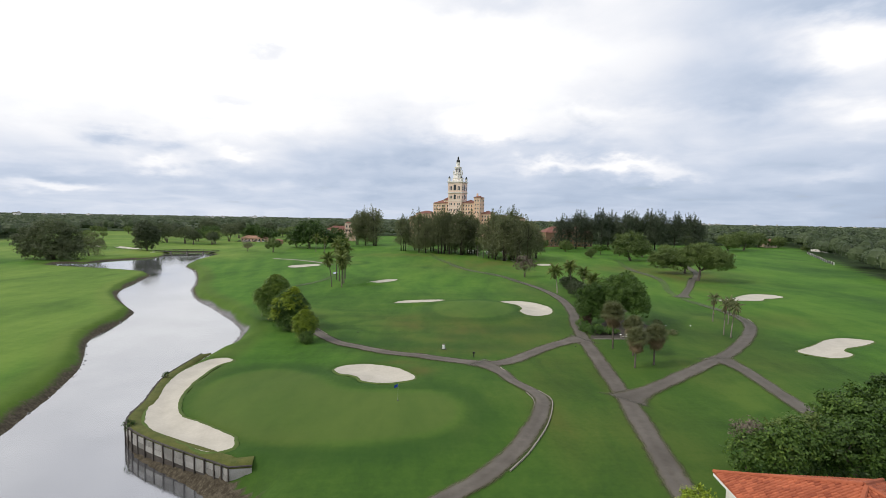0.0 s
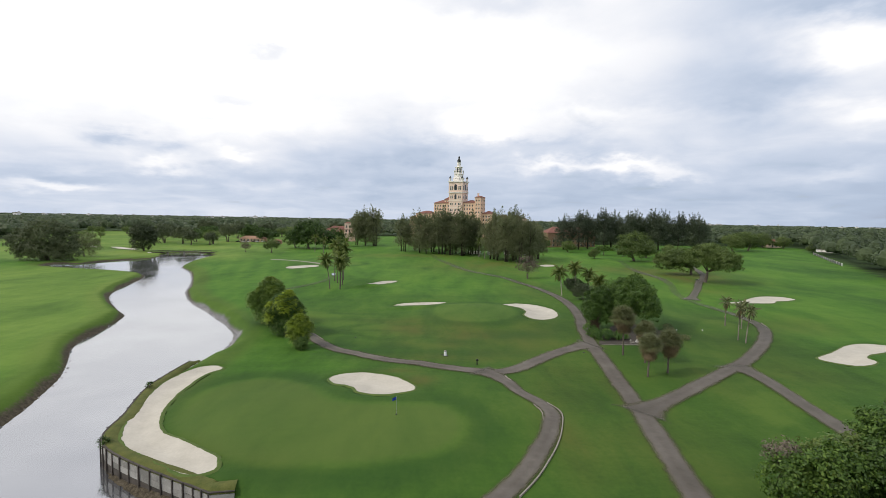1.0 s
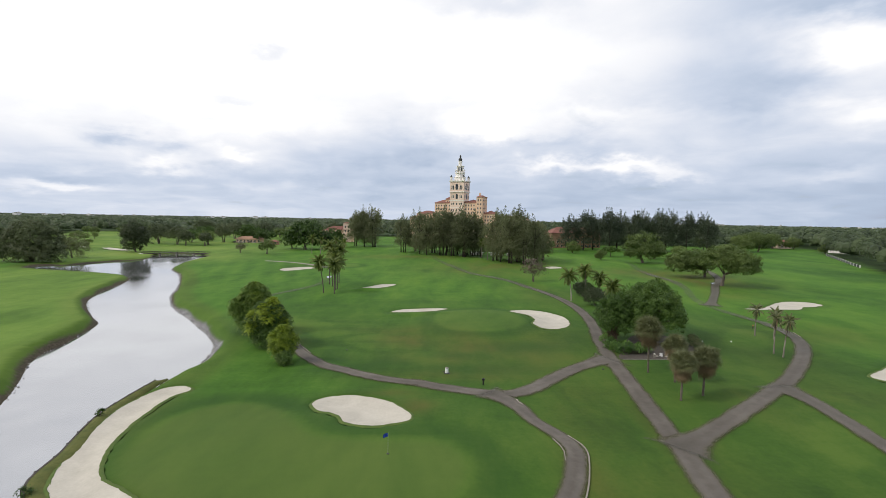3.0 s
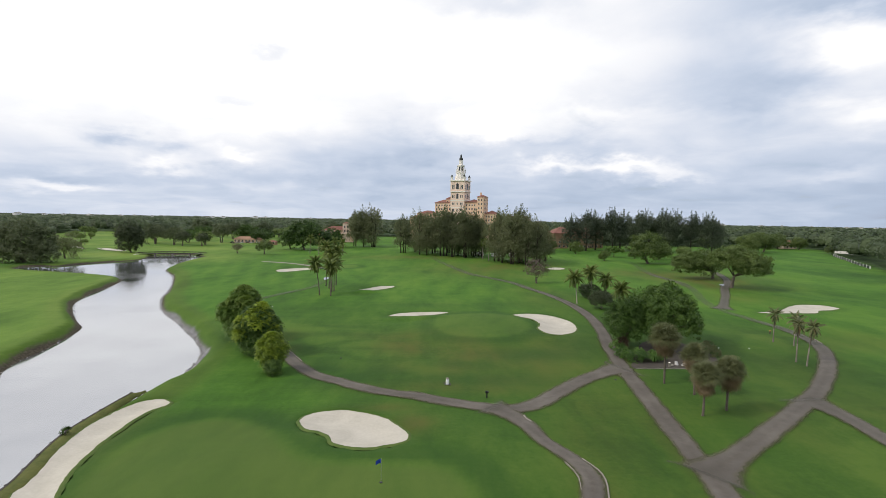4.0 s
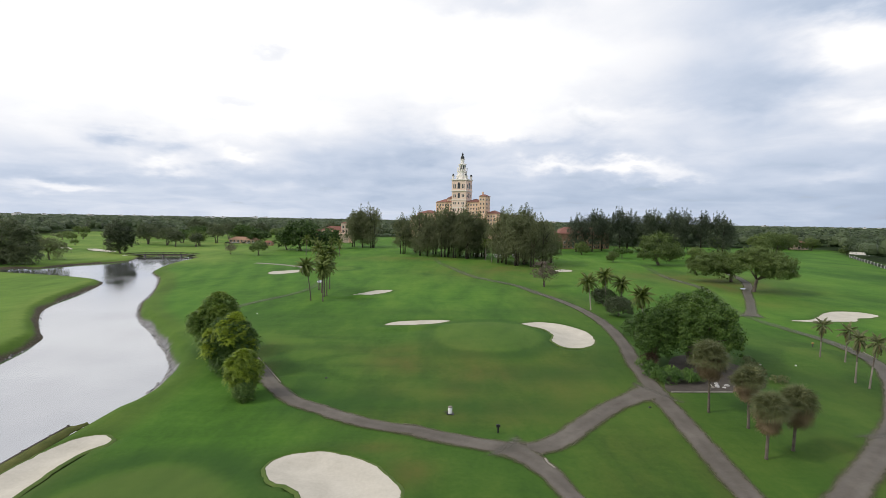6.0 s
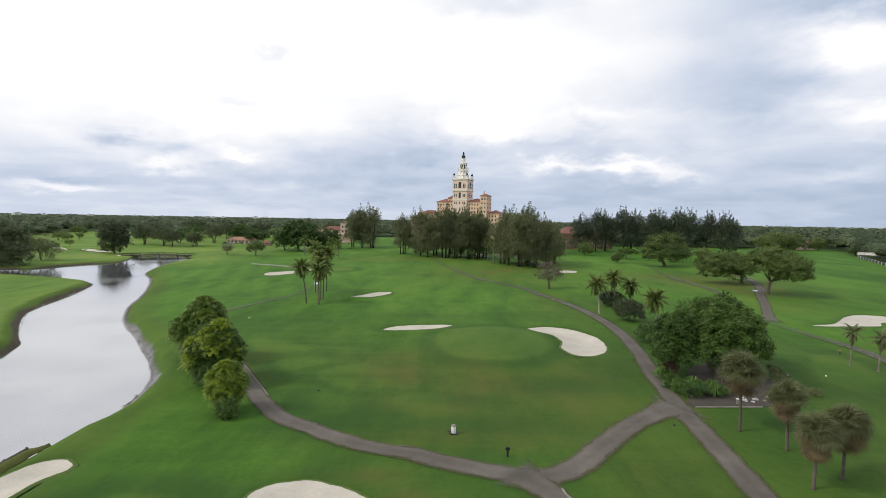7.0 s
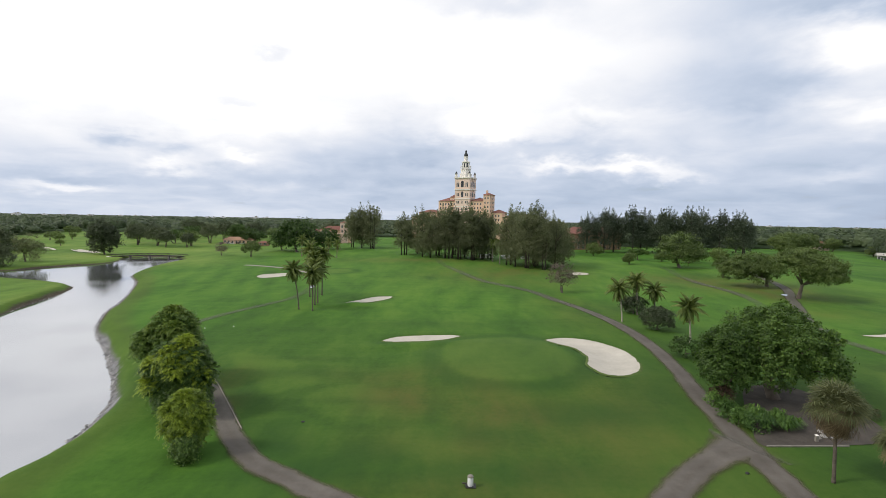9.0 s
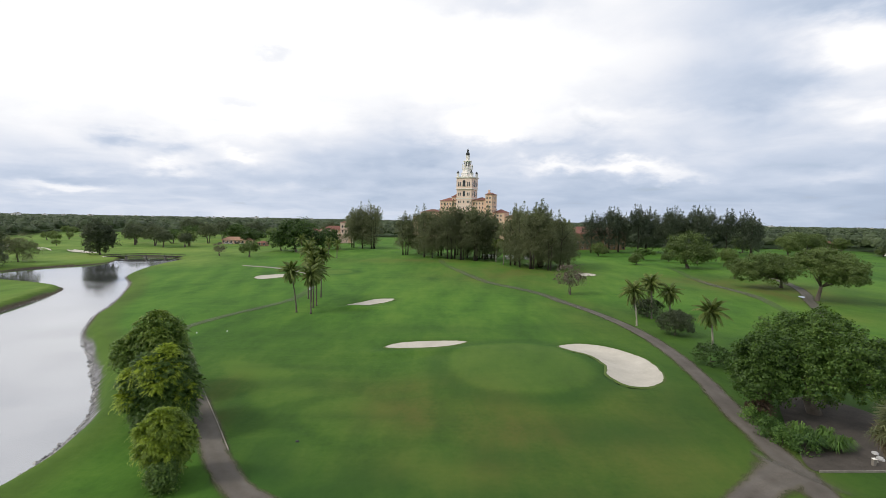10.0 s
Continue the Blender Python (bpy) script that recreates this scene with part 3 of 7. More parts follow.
DRY_SPOTS = ((-3, 120, 11, 7, 1.0), (6, 114, 10, 7, 0.95), (-6, 128, 11, 5, 0.6), (16, 108, 12, 9, 0.6), (24, 118, 8, 12, 0.5), (20, 78, 5, 10, 0.6), (3, 106, 14, 5, 0.6), (22, 88, 6, 8, 0.5), (-3.0, 81, 2.6, 3.4, 1.0), (-8, 87, 5, 1.6, 0.7), (2, 96, 16, 3, 0.6), (14, 101, 8, 5, 0.5),
             (25, 60, 9, 14, 0.4), (85, 128, 16, 12, 0.45), (100, 182, 18, 14, 0.4), (24, 270, 34, 40, 0.7), (110, 235, 26, 34, 0.85), (-40, 78, 3, 16, 0.45), (16, 62, 3, 12, 0.5), (62, 108, 12, 18, 0.25), (34, 190, 12, 26, 0.4), (-20, 330, 40, 16, 0.7), (30, 282, 30, 14, 0.7), (100, 250, 26, 22, 0.8), (40, 240, 10, 24, 0.4), (48, 86, 7, 10, 0.35), (60, 88, 8, 8, 0.35), (9, 100, 4, 5, 0.6), (27, 80, 1.8, 14, 0.6), (33, 112, 2.2, 10, 0.5), (104, 214, 12, 18, 0.9), (-34, 124, 2.2, 8, 0.9), (-30, 117, 2, 4, 0.7))
# darker rough grass, and shade beside trees painted into the turf colour
DARK_AND_SHADE_SPOTS = ((6, 99.5, 15, 3.5, 0.6), (-10, 103, 8, 4, 0.6), (-19, 103.5, 4.5, 5, 0.8), (-30, 119, 1.6, 6, 0.6), (-12, 113, 1.2, 7, 0.5), (-26, 138, 9, 1.4, 0.5), (-14, 118, 7, 1.2, 0.5), (28, 122, 4, 8, 0.4), (-16, 99, 6, 4, 0.9), (-20, 108, 3, 6, 0.6), (-27, 117, 4, 3, 0.5), (18, 114, 10, 4, 0.7), (2, 108, 8, 3, 0.5), (-24, 130, 9, 2.5, 0.5), (60, 112, 10, 5, 0.5), (70, 100, 8, 6, 0.4), (-8, 165, 16, 5, 0.4), (-30, 160, 10, 4, 0.4), (44, 118, 9, 9, 0.7), (20, 168, 10, 5, 0.4), (60, 150, 10, 7, 0.4), (202, 250, 22, 20, 0.6), (184, 226, 16, 8, 0.6), (216, 296, 9, 20, 0.5), (160, 190, 14, 8, 0.4), (138, 232, 8, 18, 0.4), (150, 160, 18, 6, 0.4))
PATHS = {
    "drive": (2.95, [(22.4, 20), (23.0, 38.8), (24.0, 45.1), (25.5, 54.5), (28.0, 70.6), (30.1, 89.9), (31.4, 103.3), (33.4, 117), (35.8, 128), (38.1, 141.5), (39.0, 155), (38.0, 172.2), (35.4, 188), (32.2, 201), (28.0, 218), (20.0, 232.0), (12.9, 245), (5.5, 273.5), (-1.9, 305.4), (-6, 345)], ((0, 0.0), (150, 0.05), (190, 0.30), (225, 0.60), (280, 0.76), (310, 0.9))),
    "cross": (3.1, [(32.8, 105.8), (30.8, 104.8), (28, 103.4), (23.6, 100.2), (19, 95.6), (14.6, 90.6), (10.6, 87.6), (6, 87.9), (2, 89.2), (-2.0, 91.0), (-5, 92.2)], ((0, 0.0),)),
    "canal": (2.7, [(-2.0, 91.3), (-8, 93), (-13.5, 96.2), (-17.0, 98.6), (-19.6, 100.4), (-23.0, 104.1), (-25.4, 107.4), (-29.4, 114.0), (-35.0, 122.8), (-41.4, 132.6), (-46, 141), (-52, 150), (-57.0, 158), (-58.4, 165), (-55.6, 176), (-50.9, 189), (-47.4, 199), (-46.4, 210), (-47.5, 222), (-48.5, 230)], ((0, 0.0), (100, 0.03), (130, 0.25), (150, 0.6), (195, 0.72), (215, 0.85), (228, 0.95))),
    "loop": (2.4, [(6.4, 88.4), (8.4, 86.8), (10.6, 83.2), (12.4, 77.4), (14.1, 74.2), (15.2, 71.6), (15.35, 69.6), (14.8, 67.2), (13.7, 63.5), (12.4, 60.6), (11.0, 57.7), (9.2, 54.4), (7.0, 51.2), (4.5, 48.2), (1.0, 45.0), (-4, 41), (-12, 34)], ((0, 0.0),)),
    "east": (2.9, [(27.2, 70.3), (29.4, 72.2), (32, 74.2), (37, 78), (46.4, 85.5), (53.5, 91.5), (58.5, 96.3), (64.3, 102.5), (71.3, 111), (77.0, 119.9), (80.6, 129.5), (81.9, 139), (80.6, 149.5), (79.6, 161.2), (82.5, 175.8), (89.5, 194), (93.6, 209), (95, 225), (96, 241), (100.5, 267), (108, 300)], ((0, 0.0), (112, 0.05), (140, 0.45), (158, 0.82), (195, 0.85), (212, 0.55), (240, 0.5), (262, 0.9))),
    "spur": (2.7, [(52.6, 92.6), (53.2, 90), (53.6, 85), (52.5, 76.5), (51.5, 70), (50.5, 60), (50, 40)], ((0, 0.1),)),
    "oakway": (2.8, [(80.0, 160.8), (84.6, 168), (95.4, 186), (106, 205), (114, 217), (121, 230), (126, 243), (131, 258), (137, 275), (143, 294)], ((0, 0.25), (200, 0.22), (270, 0.32), (300, 0.7))),
    "bend": (2.0, [(-58, 262), (-66, 272), (-82, 286), (-100, 296)], ((0, 0.3),)),
}


def base_z(x, y):
    x, y = np.asarray(x, float), np.asarray(y, float)
    z = 0.3 + 2.4 * np.tanh(0.0125 * x / 2.4)
    z = z + 1.1 * np.exp(-(((x + 8) / 20) ** 2 + ((y - 68) / 16) ** 2) ** 2)
    z = z + 0.9 * np.exp(-(((x - 12) / 18) ** 2 + ((y - 135) / 15) ** 2) ** 2)
    z = z + 0.8 * np.exp(-(((x + 26.5) / 4.5) ** 2 + ((y - 188.2) / 2.2) ** 2)) + 0.5 * np.exp(-(((x + 6) / 9) ** 2 + ((y - 146.8) / 2.2) ** 2))
    near = np.exp(-((x / 260) ** 2 + ((y - 180) / 260) ** 2) ** 2)
    z = z - 14 * smooth(1000, 4300, np.hypot(x, y))
    return z + near * (0.22 * np.sin(x / 17 + 0.6 * np.sin(y / 23)) * np.sin(y / 21 + 1.3) + 0.12 * np.sin(x / 7.3 + y / 11.0))


def ground_z(x, y):
    return float(base_z(x, y))


def spread(fine0, fine1, step, far0, far1, grow=1.07):
    vals = list(np.arange(fine0, fine1 + step / 2, step))
    s, v = step, fine1
    while v < far1:
        s = min(s * grow, 160)
        v += s
        vals.append(v)
    s, v, low = step, fine0, []
    while v > far0:
        s = min(s * grow, 160)
        v -= s
        low.append(v)
    return np.array(low[::-1] + vals)


def wooded(x, y):
    """Where the far woods stand: 0 on the course, 1 among the trees."""
    edge = np.where(x < -40, 640 + 0.10 * (-40 - x), np.where(x < 110, 640, 470))
    far = y > edge
    right = (x > np.maximum(190 + (y - 205) * 0.56, 186)) & (y > 60)
    left = (x < -330 - 0.35 * (y - 250)) & (y > 200)
    return far | right | left


def build_ground():
    gx = spread(-190, 130, 1.05, -4200, 4200)
    gy = spread(36, 300, 1.05, -420, 4300)
    x, y = np.meshgrid(gx, gy)
    x, y = x.ravel(), y.ravel()
    z = base_z(x, y)
    n = len(x)
    near = (x > -330) & (x < 30) & (y < 460)
    d, low = np.full(n, 99.0), np.full(n, 99.0)
    d[near] = signed_distance(x[near], y[near], RIVER)
    low[near] = signed_distance(x[near], y[near], LOWLAND)
    wall = np.full(n, 99.0)
    wall[near] = line_distance(x[near], y[near], WALL_CORE)
    away = smooth(1.0, 20, wall)
    width = (0.3 + 3.2 * smooth(-22.0, -18.0, x)) * (1 - away) + (3.4 + 0.9 * np.sin(x / 9) * np.sin(y / 13)) * away
    foot = WATER - 0.12 + np.where(wall < 5, 0.75, 0.22) * np.clip(d, 0, np.where(wall < 5, 1.7, 4))
    t = smooth(0, 1, low / width)
    bed = np.where(d > 0, foot, WATER - 0.12 + np.clip(d * 0.35, -1.6, 0))
    gravel = smooth(106, 113, y) * smooth(176, 152, y) * smooth(-0.9, -0.3, d + 0.35 * np.sin(y / 2.6) + 0.2 * np.sin(y / 4.7)) * smooth(1.8, 0.9, d + 0.45 * np.sin(y / 2.9 + 1) + 0.25 * np.sin(y / 5.3 + 2)) * (x > -58 - 0.68 * (y - 113))
    z = np.where(low > 0, foot * (1 - t) + z * t, bed)
    mud = np.where(low > 0, smooth(0.50, 0.08, low / np.maximum(width, 1.2)), 1.0) * (wall > 1.0)
    mud = np.maximum(mud, 0.9 * gravel)
    mud = np.where((x < -58 - 0.68 * (y - 113)) & (low > 0), smooth(0.80, 0.05, low / np.maximum(width, 1.2) + 0.15 * np.sin(y / 4) * np.sin(x / 5)), mud)
    mud = np.where((low > 0) & (wall < 4), 0.0, mud)
    mud = np.maximum(mud, (low <= 0) * 1.0)
    green, collar_shade, dry, mown = np.zeros(n), np.zeros(n), np.zeros(n), np.zeros(n)
    for ring in GREEN_RINGS:
        sd = signed_distance(x, y, ring)
        green = np.maximum(green, (0.75 if ring[0][1] < 100 else 0.42) * smooth(1.2, -1.2, sd))
        collar_shade = np.maximum(collar_shade, 0.55 * smooth(-0.3, 1.6, sd) * smooth(6.5, 2.6, sd))
    for ring in BUNKER_RINGS.values():
        c = ring.mean(0)
        some = (abs(x - c[0]) < 40) & (abs(y - c[1]) < 40)
        sd = signed_distance(x[some], y[some], ring)
        z[some] -= 1.5 * smooth(0.2, -0.9, sd)
        collar_shade[some] = np.maximum(collar_shade[some], 0.35 * smooth(4, 0.5, sd))
    # adds the rough patches and the painted shade to the collars
    for cx, cy, rx, ry, k in DARK_AND_SHADE_SPOTS:
        collar_shade = np.maximum(collar_shade, k * np.exp(-((x - cx) / rx) ** 2 - ((y - cy) / ry) ** 2))
    for cx, cy, rx, ry, k in DRY_SPOTS:
        dry = np.maximum(dry, k * np.exp(-((x - cx) / rx) ** 2 - ((y - cy) / ry) ** 2))
    rough = np.clip(smooth(150, 60, abs(y - 60)) * 0.35 * smooth(20, 34, x) * smooth(75, 45, x), 0, 1)
    rough = np.maximum(rough, smooth(9, 3, wall) * smooth(92, 76, y) * 0.9)
    rough = np.maximum(rough, 0.5 * smooth(9, 4.5, d) * (d > 0))
    deep = 0.88 * smooth(205, 115, y) * smooth(-52, -38, x + 0.10 * (y - 60)) * (1 - 0.75 * smooth(70, 85, x))
    deep = deep * (1 - 0.65 * smooth(-8, -22, x) * smooth(82, 90, y) * smooth(2.5, -1.5, y - 91 + 0.7 * (x + 2)))
    for ring in TEES:
        sd = signed_distance(x, y, ring)
        deep = deep * (1 - 0.16 * smooth(1.6, -1.6, sd))
        mown = np.maximum(mown, smooth(0.7, -0.7, sd) - 0.9 * smooth(2.8, 1.2, sd) * (sd > 0.4))
    stripe = np.sin((x + 0.32 * y) * 0.62) * smooth(185, 215, y) * smooth(320, 280, y) * smooth(-30, -45, x) * smooth(-135, -110, x)
    stripe = stripe + np.sin((x - 0.18 * y) * 0.5) * smooth(170, 190, y) * smooth(290, 250, y) * smooth(-18, -6, x) * smooth(34, 20, x)
    mown = mown + 0.45 * stripe
    far_west = smooth(-95, -150, x) * smooth(268, 300, y) * (d > 0)
    field = far_west * (0.75 + 0.25 * np.sin(y / 11 + x / 60)) * (1 - 0.8 * smooth(6, 2, abs(y - 470 - 0.2 * x - 8 * np.sin(x / 40)))) * (1 - 0.7 * smooth(7, 3, abs(y - 560 - 0.25 * x)))
    field = np.maximum(field, 0.55 * smooth(-55, -75, x + 0.3 * (y - 60)) * smooth(260, 230, y) * (d > 3) * (x < -60))
    mown = mown * (1 - green)
    woods = wooded(x, y).astype(float)
    nx, ny = len(gx), len(gy)
    i = (np.arange(ny - 1)[:, None] * nx + np.arange(nx - 1)[None]).ravel()
    faces = np.stack([i, i + 1, i + nx + 1, i + nx], 1)
    me = bpy.data.meshes.new("ground")
    me.vertices.add(n)
    me.vertices.foreach_set("co", np.stack([x, y, z], 1).astype(np.float32).ravel())
    me.loops.add(4 * len(faces))
    me.loops.foreach_set("vertex_index", faces.astype(np.int32).ravel())
    me.polygons.add(len(faces))
    me.polygons.foreach_set("loop_start", np.arange(0, 4 * len(faces), 4, dtype=np.int32))
    me.polygons.foreach_set("use_smooth", np.ones(len(faces), bool))
    me.materials.append(TURF)
    for key, value in (("green", green), ("collar_shade", collar_shade * (1 - green)), ("dry", dry), ("rough", rough), ("mud", mud), ("woods", woods), ("gravel", np.clip(gravel * 1.4, 0, 1)), ("deep", deep * (1 - green)), ("mown", mown), ("field", field)):
        me.attributes.new(key, "FLOAT", "POINT").data.foreach_set("value", value.astype(np.float32))
    me.update(calc_edges=True)
    ob = new("ground", me)
    return tagged(ob, "mown green golf course turf with muddy river banks", "ground", kind="structure")


build_ground()

water = new("water", mesh_of("water", [(-330, -100, WATER), (-10, -100, WATER), (-10, 440, WATER), (-330, 440, WATER)], [(0, 1, 2, 3)], WATER_MAT))
tagged(water, "calm silvery canal water reflecting a cloudy sky", "water", kind="structure")


def build_path(name, width, points, fades, lift):
    line = catmull(points, 1.6)
    verts, faces, edge, track, fade = [], [], [], [], []
    across = ((-1.35, -0.055), (-1.0, 0.01), (-0.5, 0.04), (0.0, 0.05), (0.5, 0.04), (1.0, 0.01), (1.35, -0.055))
    run = 0.0
    for i, p in enumerate(line):
        d = line[min(i + 1, len(line) - 1)] - line[max(i - 1, 0)]
        if i:
            run += float(np.linalg.norm(p - line[i - 1]))
        d = d / np.linalg.norm(d)
        side = np.array([-d[1], d[0]])
        joins = name in ("cross", "east", "spur", "loop", "oakway")
        flare = 1 + (1.35 * math.exp(-(run / 4.2) ** 1.5) if joins else 0.0)
        wob = 0.25 * noise.noise((p[0] * 0.35, p[1] * 0.35, 4.0))
        swell = 1 + 0.10 * noise.noise((p[0] * 0.12, p[1] * 0.12, 9.0))
        thin = swell * flare
        f = float(np.interp(p[1], [q[0] for q in fades], [q[1] for q in fades]))
        for k, drop in across:
            q = p + side * (k * thin * (1 + 0.3 * float(smooth(170, 230, p[1]))) * width / 2 + (wob if abs(k) > 0.6 else 0))
            verts.append((q[0], q[1], ground_z(*q) + lift + drop))
            edge.append(abs(k) / 1.35 * (float(smooth(-0.2, 1.5, run)) if joins else 1.0))
            track.append(1.0 if abs(k) == 0.5 else 0.0)
            fade.append(max(f, 1.5 * (1 - float(smooth(0.0, 1.6, run)))) if joins else f)
    n = len(across)
    for i in range(len(line) - 1):
        for k in range(n - 1):
            faces.append((i * n + k, i * n + k + n, i * n + k + n + 1, i * n + k + 1))
    me = mesh_of("cart_path", verts, faces, CONCRETE if name == "bend" else PATH_SURFACE, True)
    for key, value in (("edge", edge), ("track", track), ("fade", fade)):
        me.attributes.new(key, "FLOAT", "POINT").data.foreach_set("value", value)
    return tagged(new("cart_path", me), "worn grey asphalt cart path with dirt edges through the turf", "path", "cart paths", "structure")


for order, (key, (width, points, fades)) in enumerate(PATHS.items()):
    build_path(key, width, points, fades, 0.09 + 0.012 * order)


def build_kerb(points, offset, high=0.14, wide=0.28):
    """A low concrete edging beside a path."""
    line = catmull(points, 1.2)
    shape = Shape()
    rows = []
    for i, p in enumerate(line):
        d = line[min(i + 1, len(line) - 1)] - line[max(i - 1, 0)]
        d = d / np.linalg.norm(d)
        side = np.array([-d[1], d[0]])
        z = ground_z(*p) + 0.1
        a, b = p + side * (offset - wide / 2), p + side * (offset + wide / 2)
        rows.append([(a[0], a[1], z - 0.2), (a[0], a[1], z + high), (b[0], b[1], z + high), (b[0], b[1], z - 0.2)])
    for row in rows:
        shape.v += [Vector(q) for q in row]
    for i in range(len(rows) - 1):
        for k in range(3):
            shape.f.append((i * 4 + k, i * 4 + k + 1, i * 4 + k + 5, i * 4 + k + 4))
    shape.f += [(0, 3, 2, 1), tuple(len(shape.v) - 4 + k for k in range(4))]
    ob = new("kerb", shape.mesh("kerb", CONCRETE))
    return tagged(ob, "low pale concrete edging beside a cart path", "kerb", "path kerbs", "structure")


build_kerb([(15.6, 73.6), (16.6, 71.4), (16.75, 69.4), (16.2, 66.9), (15.0, 63.0), (13.7, 59.8), (12.4, 57.2), (10.4, 53.6), (8.0, 50.2)], 0.0, 0.07, 0.15)
build_kerb([(13.5, 72.6), (13.9, 71.2), (14.1, 69.4), (13.7, 67.2)], 0.0, 0.04, 0.09)
build_kerb([(11.2, 85.2), (11.3, 84.2), (11.8, 83.2)], 0.0, 0.12, 0.2)
build_kerb([(-40.6, 133.1), (-34.2, 123.5), (-28.9, 115.3), (-24.7, 108.7)], 0.0, 0.10, 0.10)
build_kerb([(80.4, 124), (82.3, 129.2)], 0.0, 0.06, 0.12)


def build_bunker(ring):
    c = ring.mean(0)
    z0 = ground_z(*c)
    lo, hi = ring.min(0), ring.max(0)
    gx, gy = np.meshgrid(np.arange(lo[0], hi[0], 1.1), np.arange(lo[1], hi[1], 1.1))
    gx, gy = gx.ravel(), gy.ravel()
    ok = signed_distance(gx, gy, ring) < -0.5
    pts = [Vector(p) for p in ring] + [Vector(p) for p in zip(gx[ok], gy[ok])]
    n = len(ring)
    from_ring = [(i, (i + 1) % n) for i in range(n)]
    co, _, faces, *_ = geometry.delaunay_2d_cdt(pts, from_ring, [list(range(n))], 1, 1e-4)
    x, y = np.array([p[0] for p in co]), np.array([p[1] for p in co])
    dist = -np.minimum(signed_distance(x, y, ring), 0)
    z = base_z(x, y) + 0.05 - 0.55 * smooth(0, 3.0, dist) + 0.05 * np.sin(x * 1.3) * np.sin(y * 1.1) * smooth(0.3, 1.5, dist)
    thing = holder("sand_bunker", c[0], c[1], z0)
    child("sand", mesh_of("sand", np.stack([x - c[0], y - c[1], z - z0], 1), faces, SAND, True), thing)
    verts, lip = [], []
    for i, p in enumerate(ring):
        d = ring[(i + 1) % n] - ring[i - 1]
        d = d / max(np.linalg.norm(d), 1e-6)
        side = np.array([d[1], -d[0]])
        if not inside(np.array([p[0] - side[0] * 0.05]), np.array([p[1] - side[1] * 0.05]), ring)[0]:
            side = -side
        rag = 0.10 * noise.noise((p[0] * 1.7, p[1] * 1.7, 1.0))
        for k, h in ((0.42, -0.05), (0.12, 0.07 + rag * 0.5), (-0.02 + rag, 0.07 + rag * 0.5), (-0.06 + rag, -0.05)):
            q = p + side * k
            verts.append((q[0] - c[0], q[1] - c[1], ground_z(*q) + h - z0))
    for i in range(n):
        j = (i + 1) % n
        for k in range(3):
            lip.append((i * 4 + k, j * 4 + k, j * 4 + k + 1, i * 4 + k + 1))
    child("grass_lip", mesh_of("grass_lip", verts, lip, LIP, True), thing, "dark ragged turf edge")
    return tagged(thing, "pale sand bunker with a ragged grass lip", "bunker", "sand bunkers")


for ring in BUNKER_RINGS.values():
    build_bunker(ring)


def build_retaining_wall():
    top = 0.15
    thing = tagged(holder("retaining_wall", *WALL_LINE[0], 0), "weathered grey plank retaining wall with dark timber posts above the canal", "retaining wall")
    inv = thing.matrix_world.inverted()
    line = np.concatenate([WALL_LINE[:1], catmull(WALL_LINE[1:7], 1.55)])
    post = Shape().box(-0.075, 0.075, -0.22, -0.06, WATER - 0.6, top + 0.06).mesh("post", DARK_WOOD)
    post2 = Shape().box(-0.065, 0.065, -0.20, -0.06, WATER - 0.6, top - 0.10).mesh("post", DARK_WOOD)
    for i, (a, b) in enumerate(zip(line, line[1:])):
        d = b - a
        long = np.linalg.norm(d)
        flip = inv @ Matrix.Translation((b[0], b[1], 0)) @ Matrix.Rotation(math.atan2(-d[1], -d[0]), 4, "Z")
        for k in range(4):
            z0 = WATER - 0.3 + k * 0.70
            lean = 0.012 * ((i * 7 + k * 3) % 5)
            child("plank", Shape().box(0.0, long, -0.06 - lean, 0.04 - lean, z0, z0 + 0.675).mesh("plank", PLANK if k > 1 else DARK_WOOD), thing, m=flip)
        child("post", post if i % 2 else post2, thing, m=flip)
        child("cap_rail", Shape().box(0.0, long + 0.02, -0.12, 0.10, top - 0.08, top + 0.02).mesh("cap_rail", DARK_WOOD), thing, m=flip)


build_retaining_wall()


def build_verge():
    """The rough grass strip that caps the ground behind the retaining wall."""
    line = np.concatenate([WALL_LINE[:1], catmull(np.concatenate([WALL_LINE[1:7], [(-44.6, 94.0)]]), 1.0)])
    verts, faces = [], []
    for i, p in enumerate(line):
        d = line[min(i + 1, len(line) - 1)] - line[max(i - 1, 0)]
        d = d / np.linalg.norm(d)
        side = np.array([d[1], -d[0]])
        taper = 1 - 0.5 * float(smooth(74, 94, p[1]))
        sink = 0.5 * float(smooth(91.5, 94, p[1]))
        for k, lift in ((-0.02, -0.4), (0.0, 0.10), (0.7, 0.12), (1.35, 0.08), (1.9, -0.25)):
            q = p + side * k * taper
            t = min(max(k / 1.35, 0), 1)
            z = (0.05 - 1.6 * sink) * (1 - t) + ground_z(*q) * t - 0.3 * sink + lift + 0.04 * noise.noise((q[0], q[1], 2.0))
            verts.append((q[0], q[1], z))
    for i in range(len(line) - 1):
        for k in range(4):
            faces.append((i * 5 + k, i * 5 + k + 1, i * 5 + k + 6, i * 5 + k + 5))
    ob = new("wall_verge", mesh_of("wall_verge", verts, faces, VERGE, True))
    tagged(ob, "dry olive grass strip behind a retaining wall", "grass", kind="structure")


build_verge()


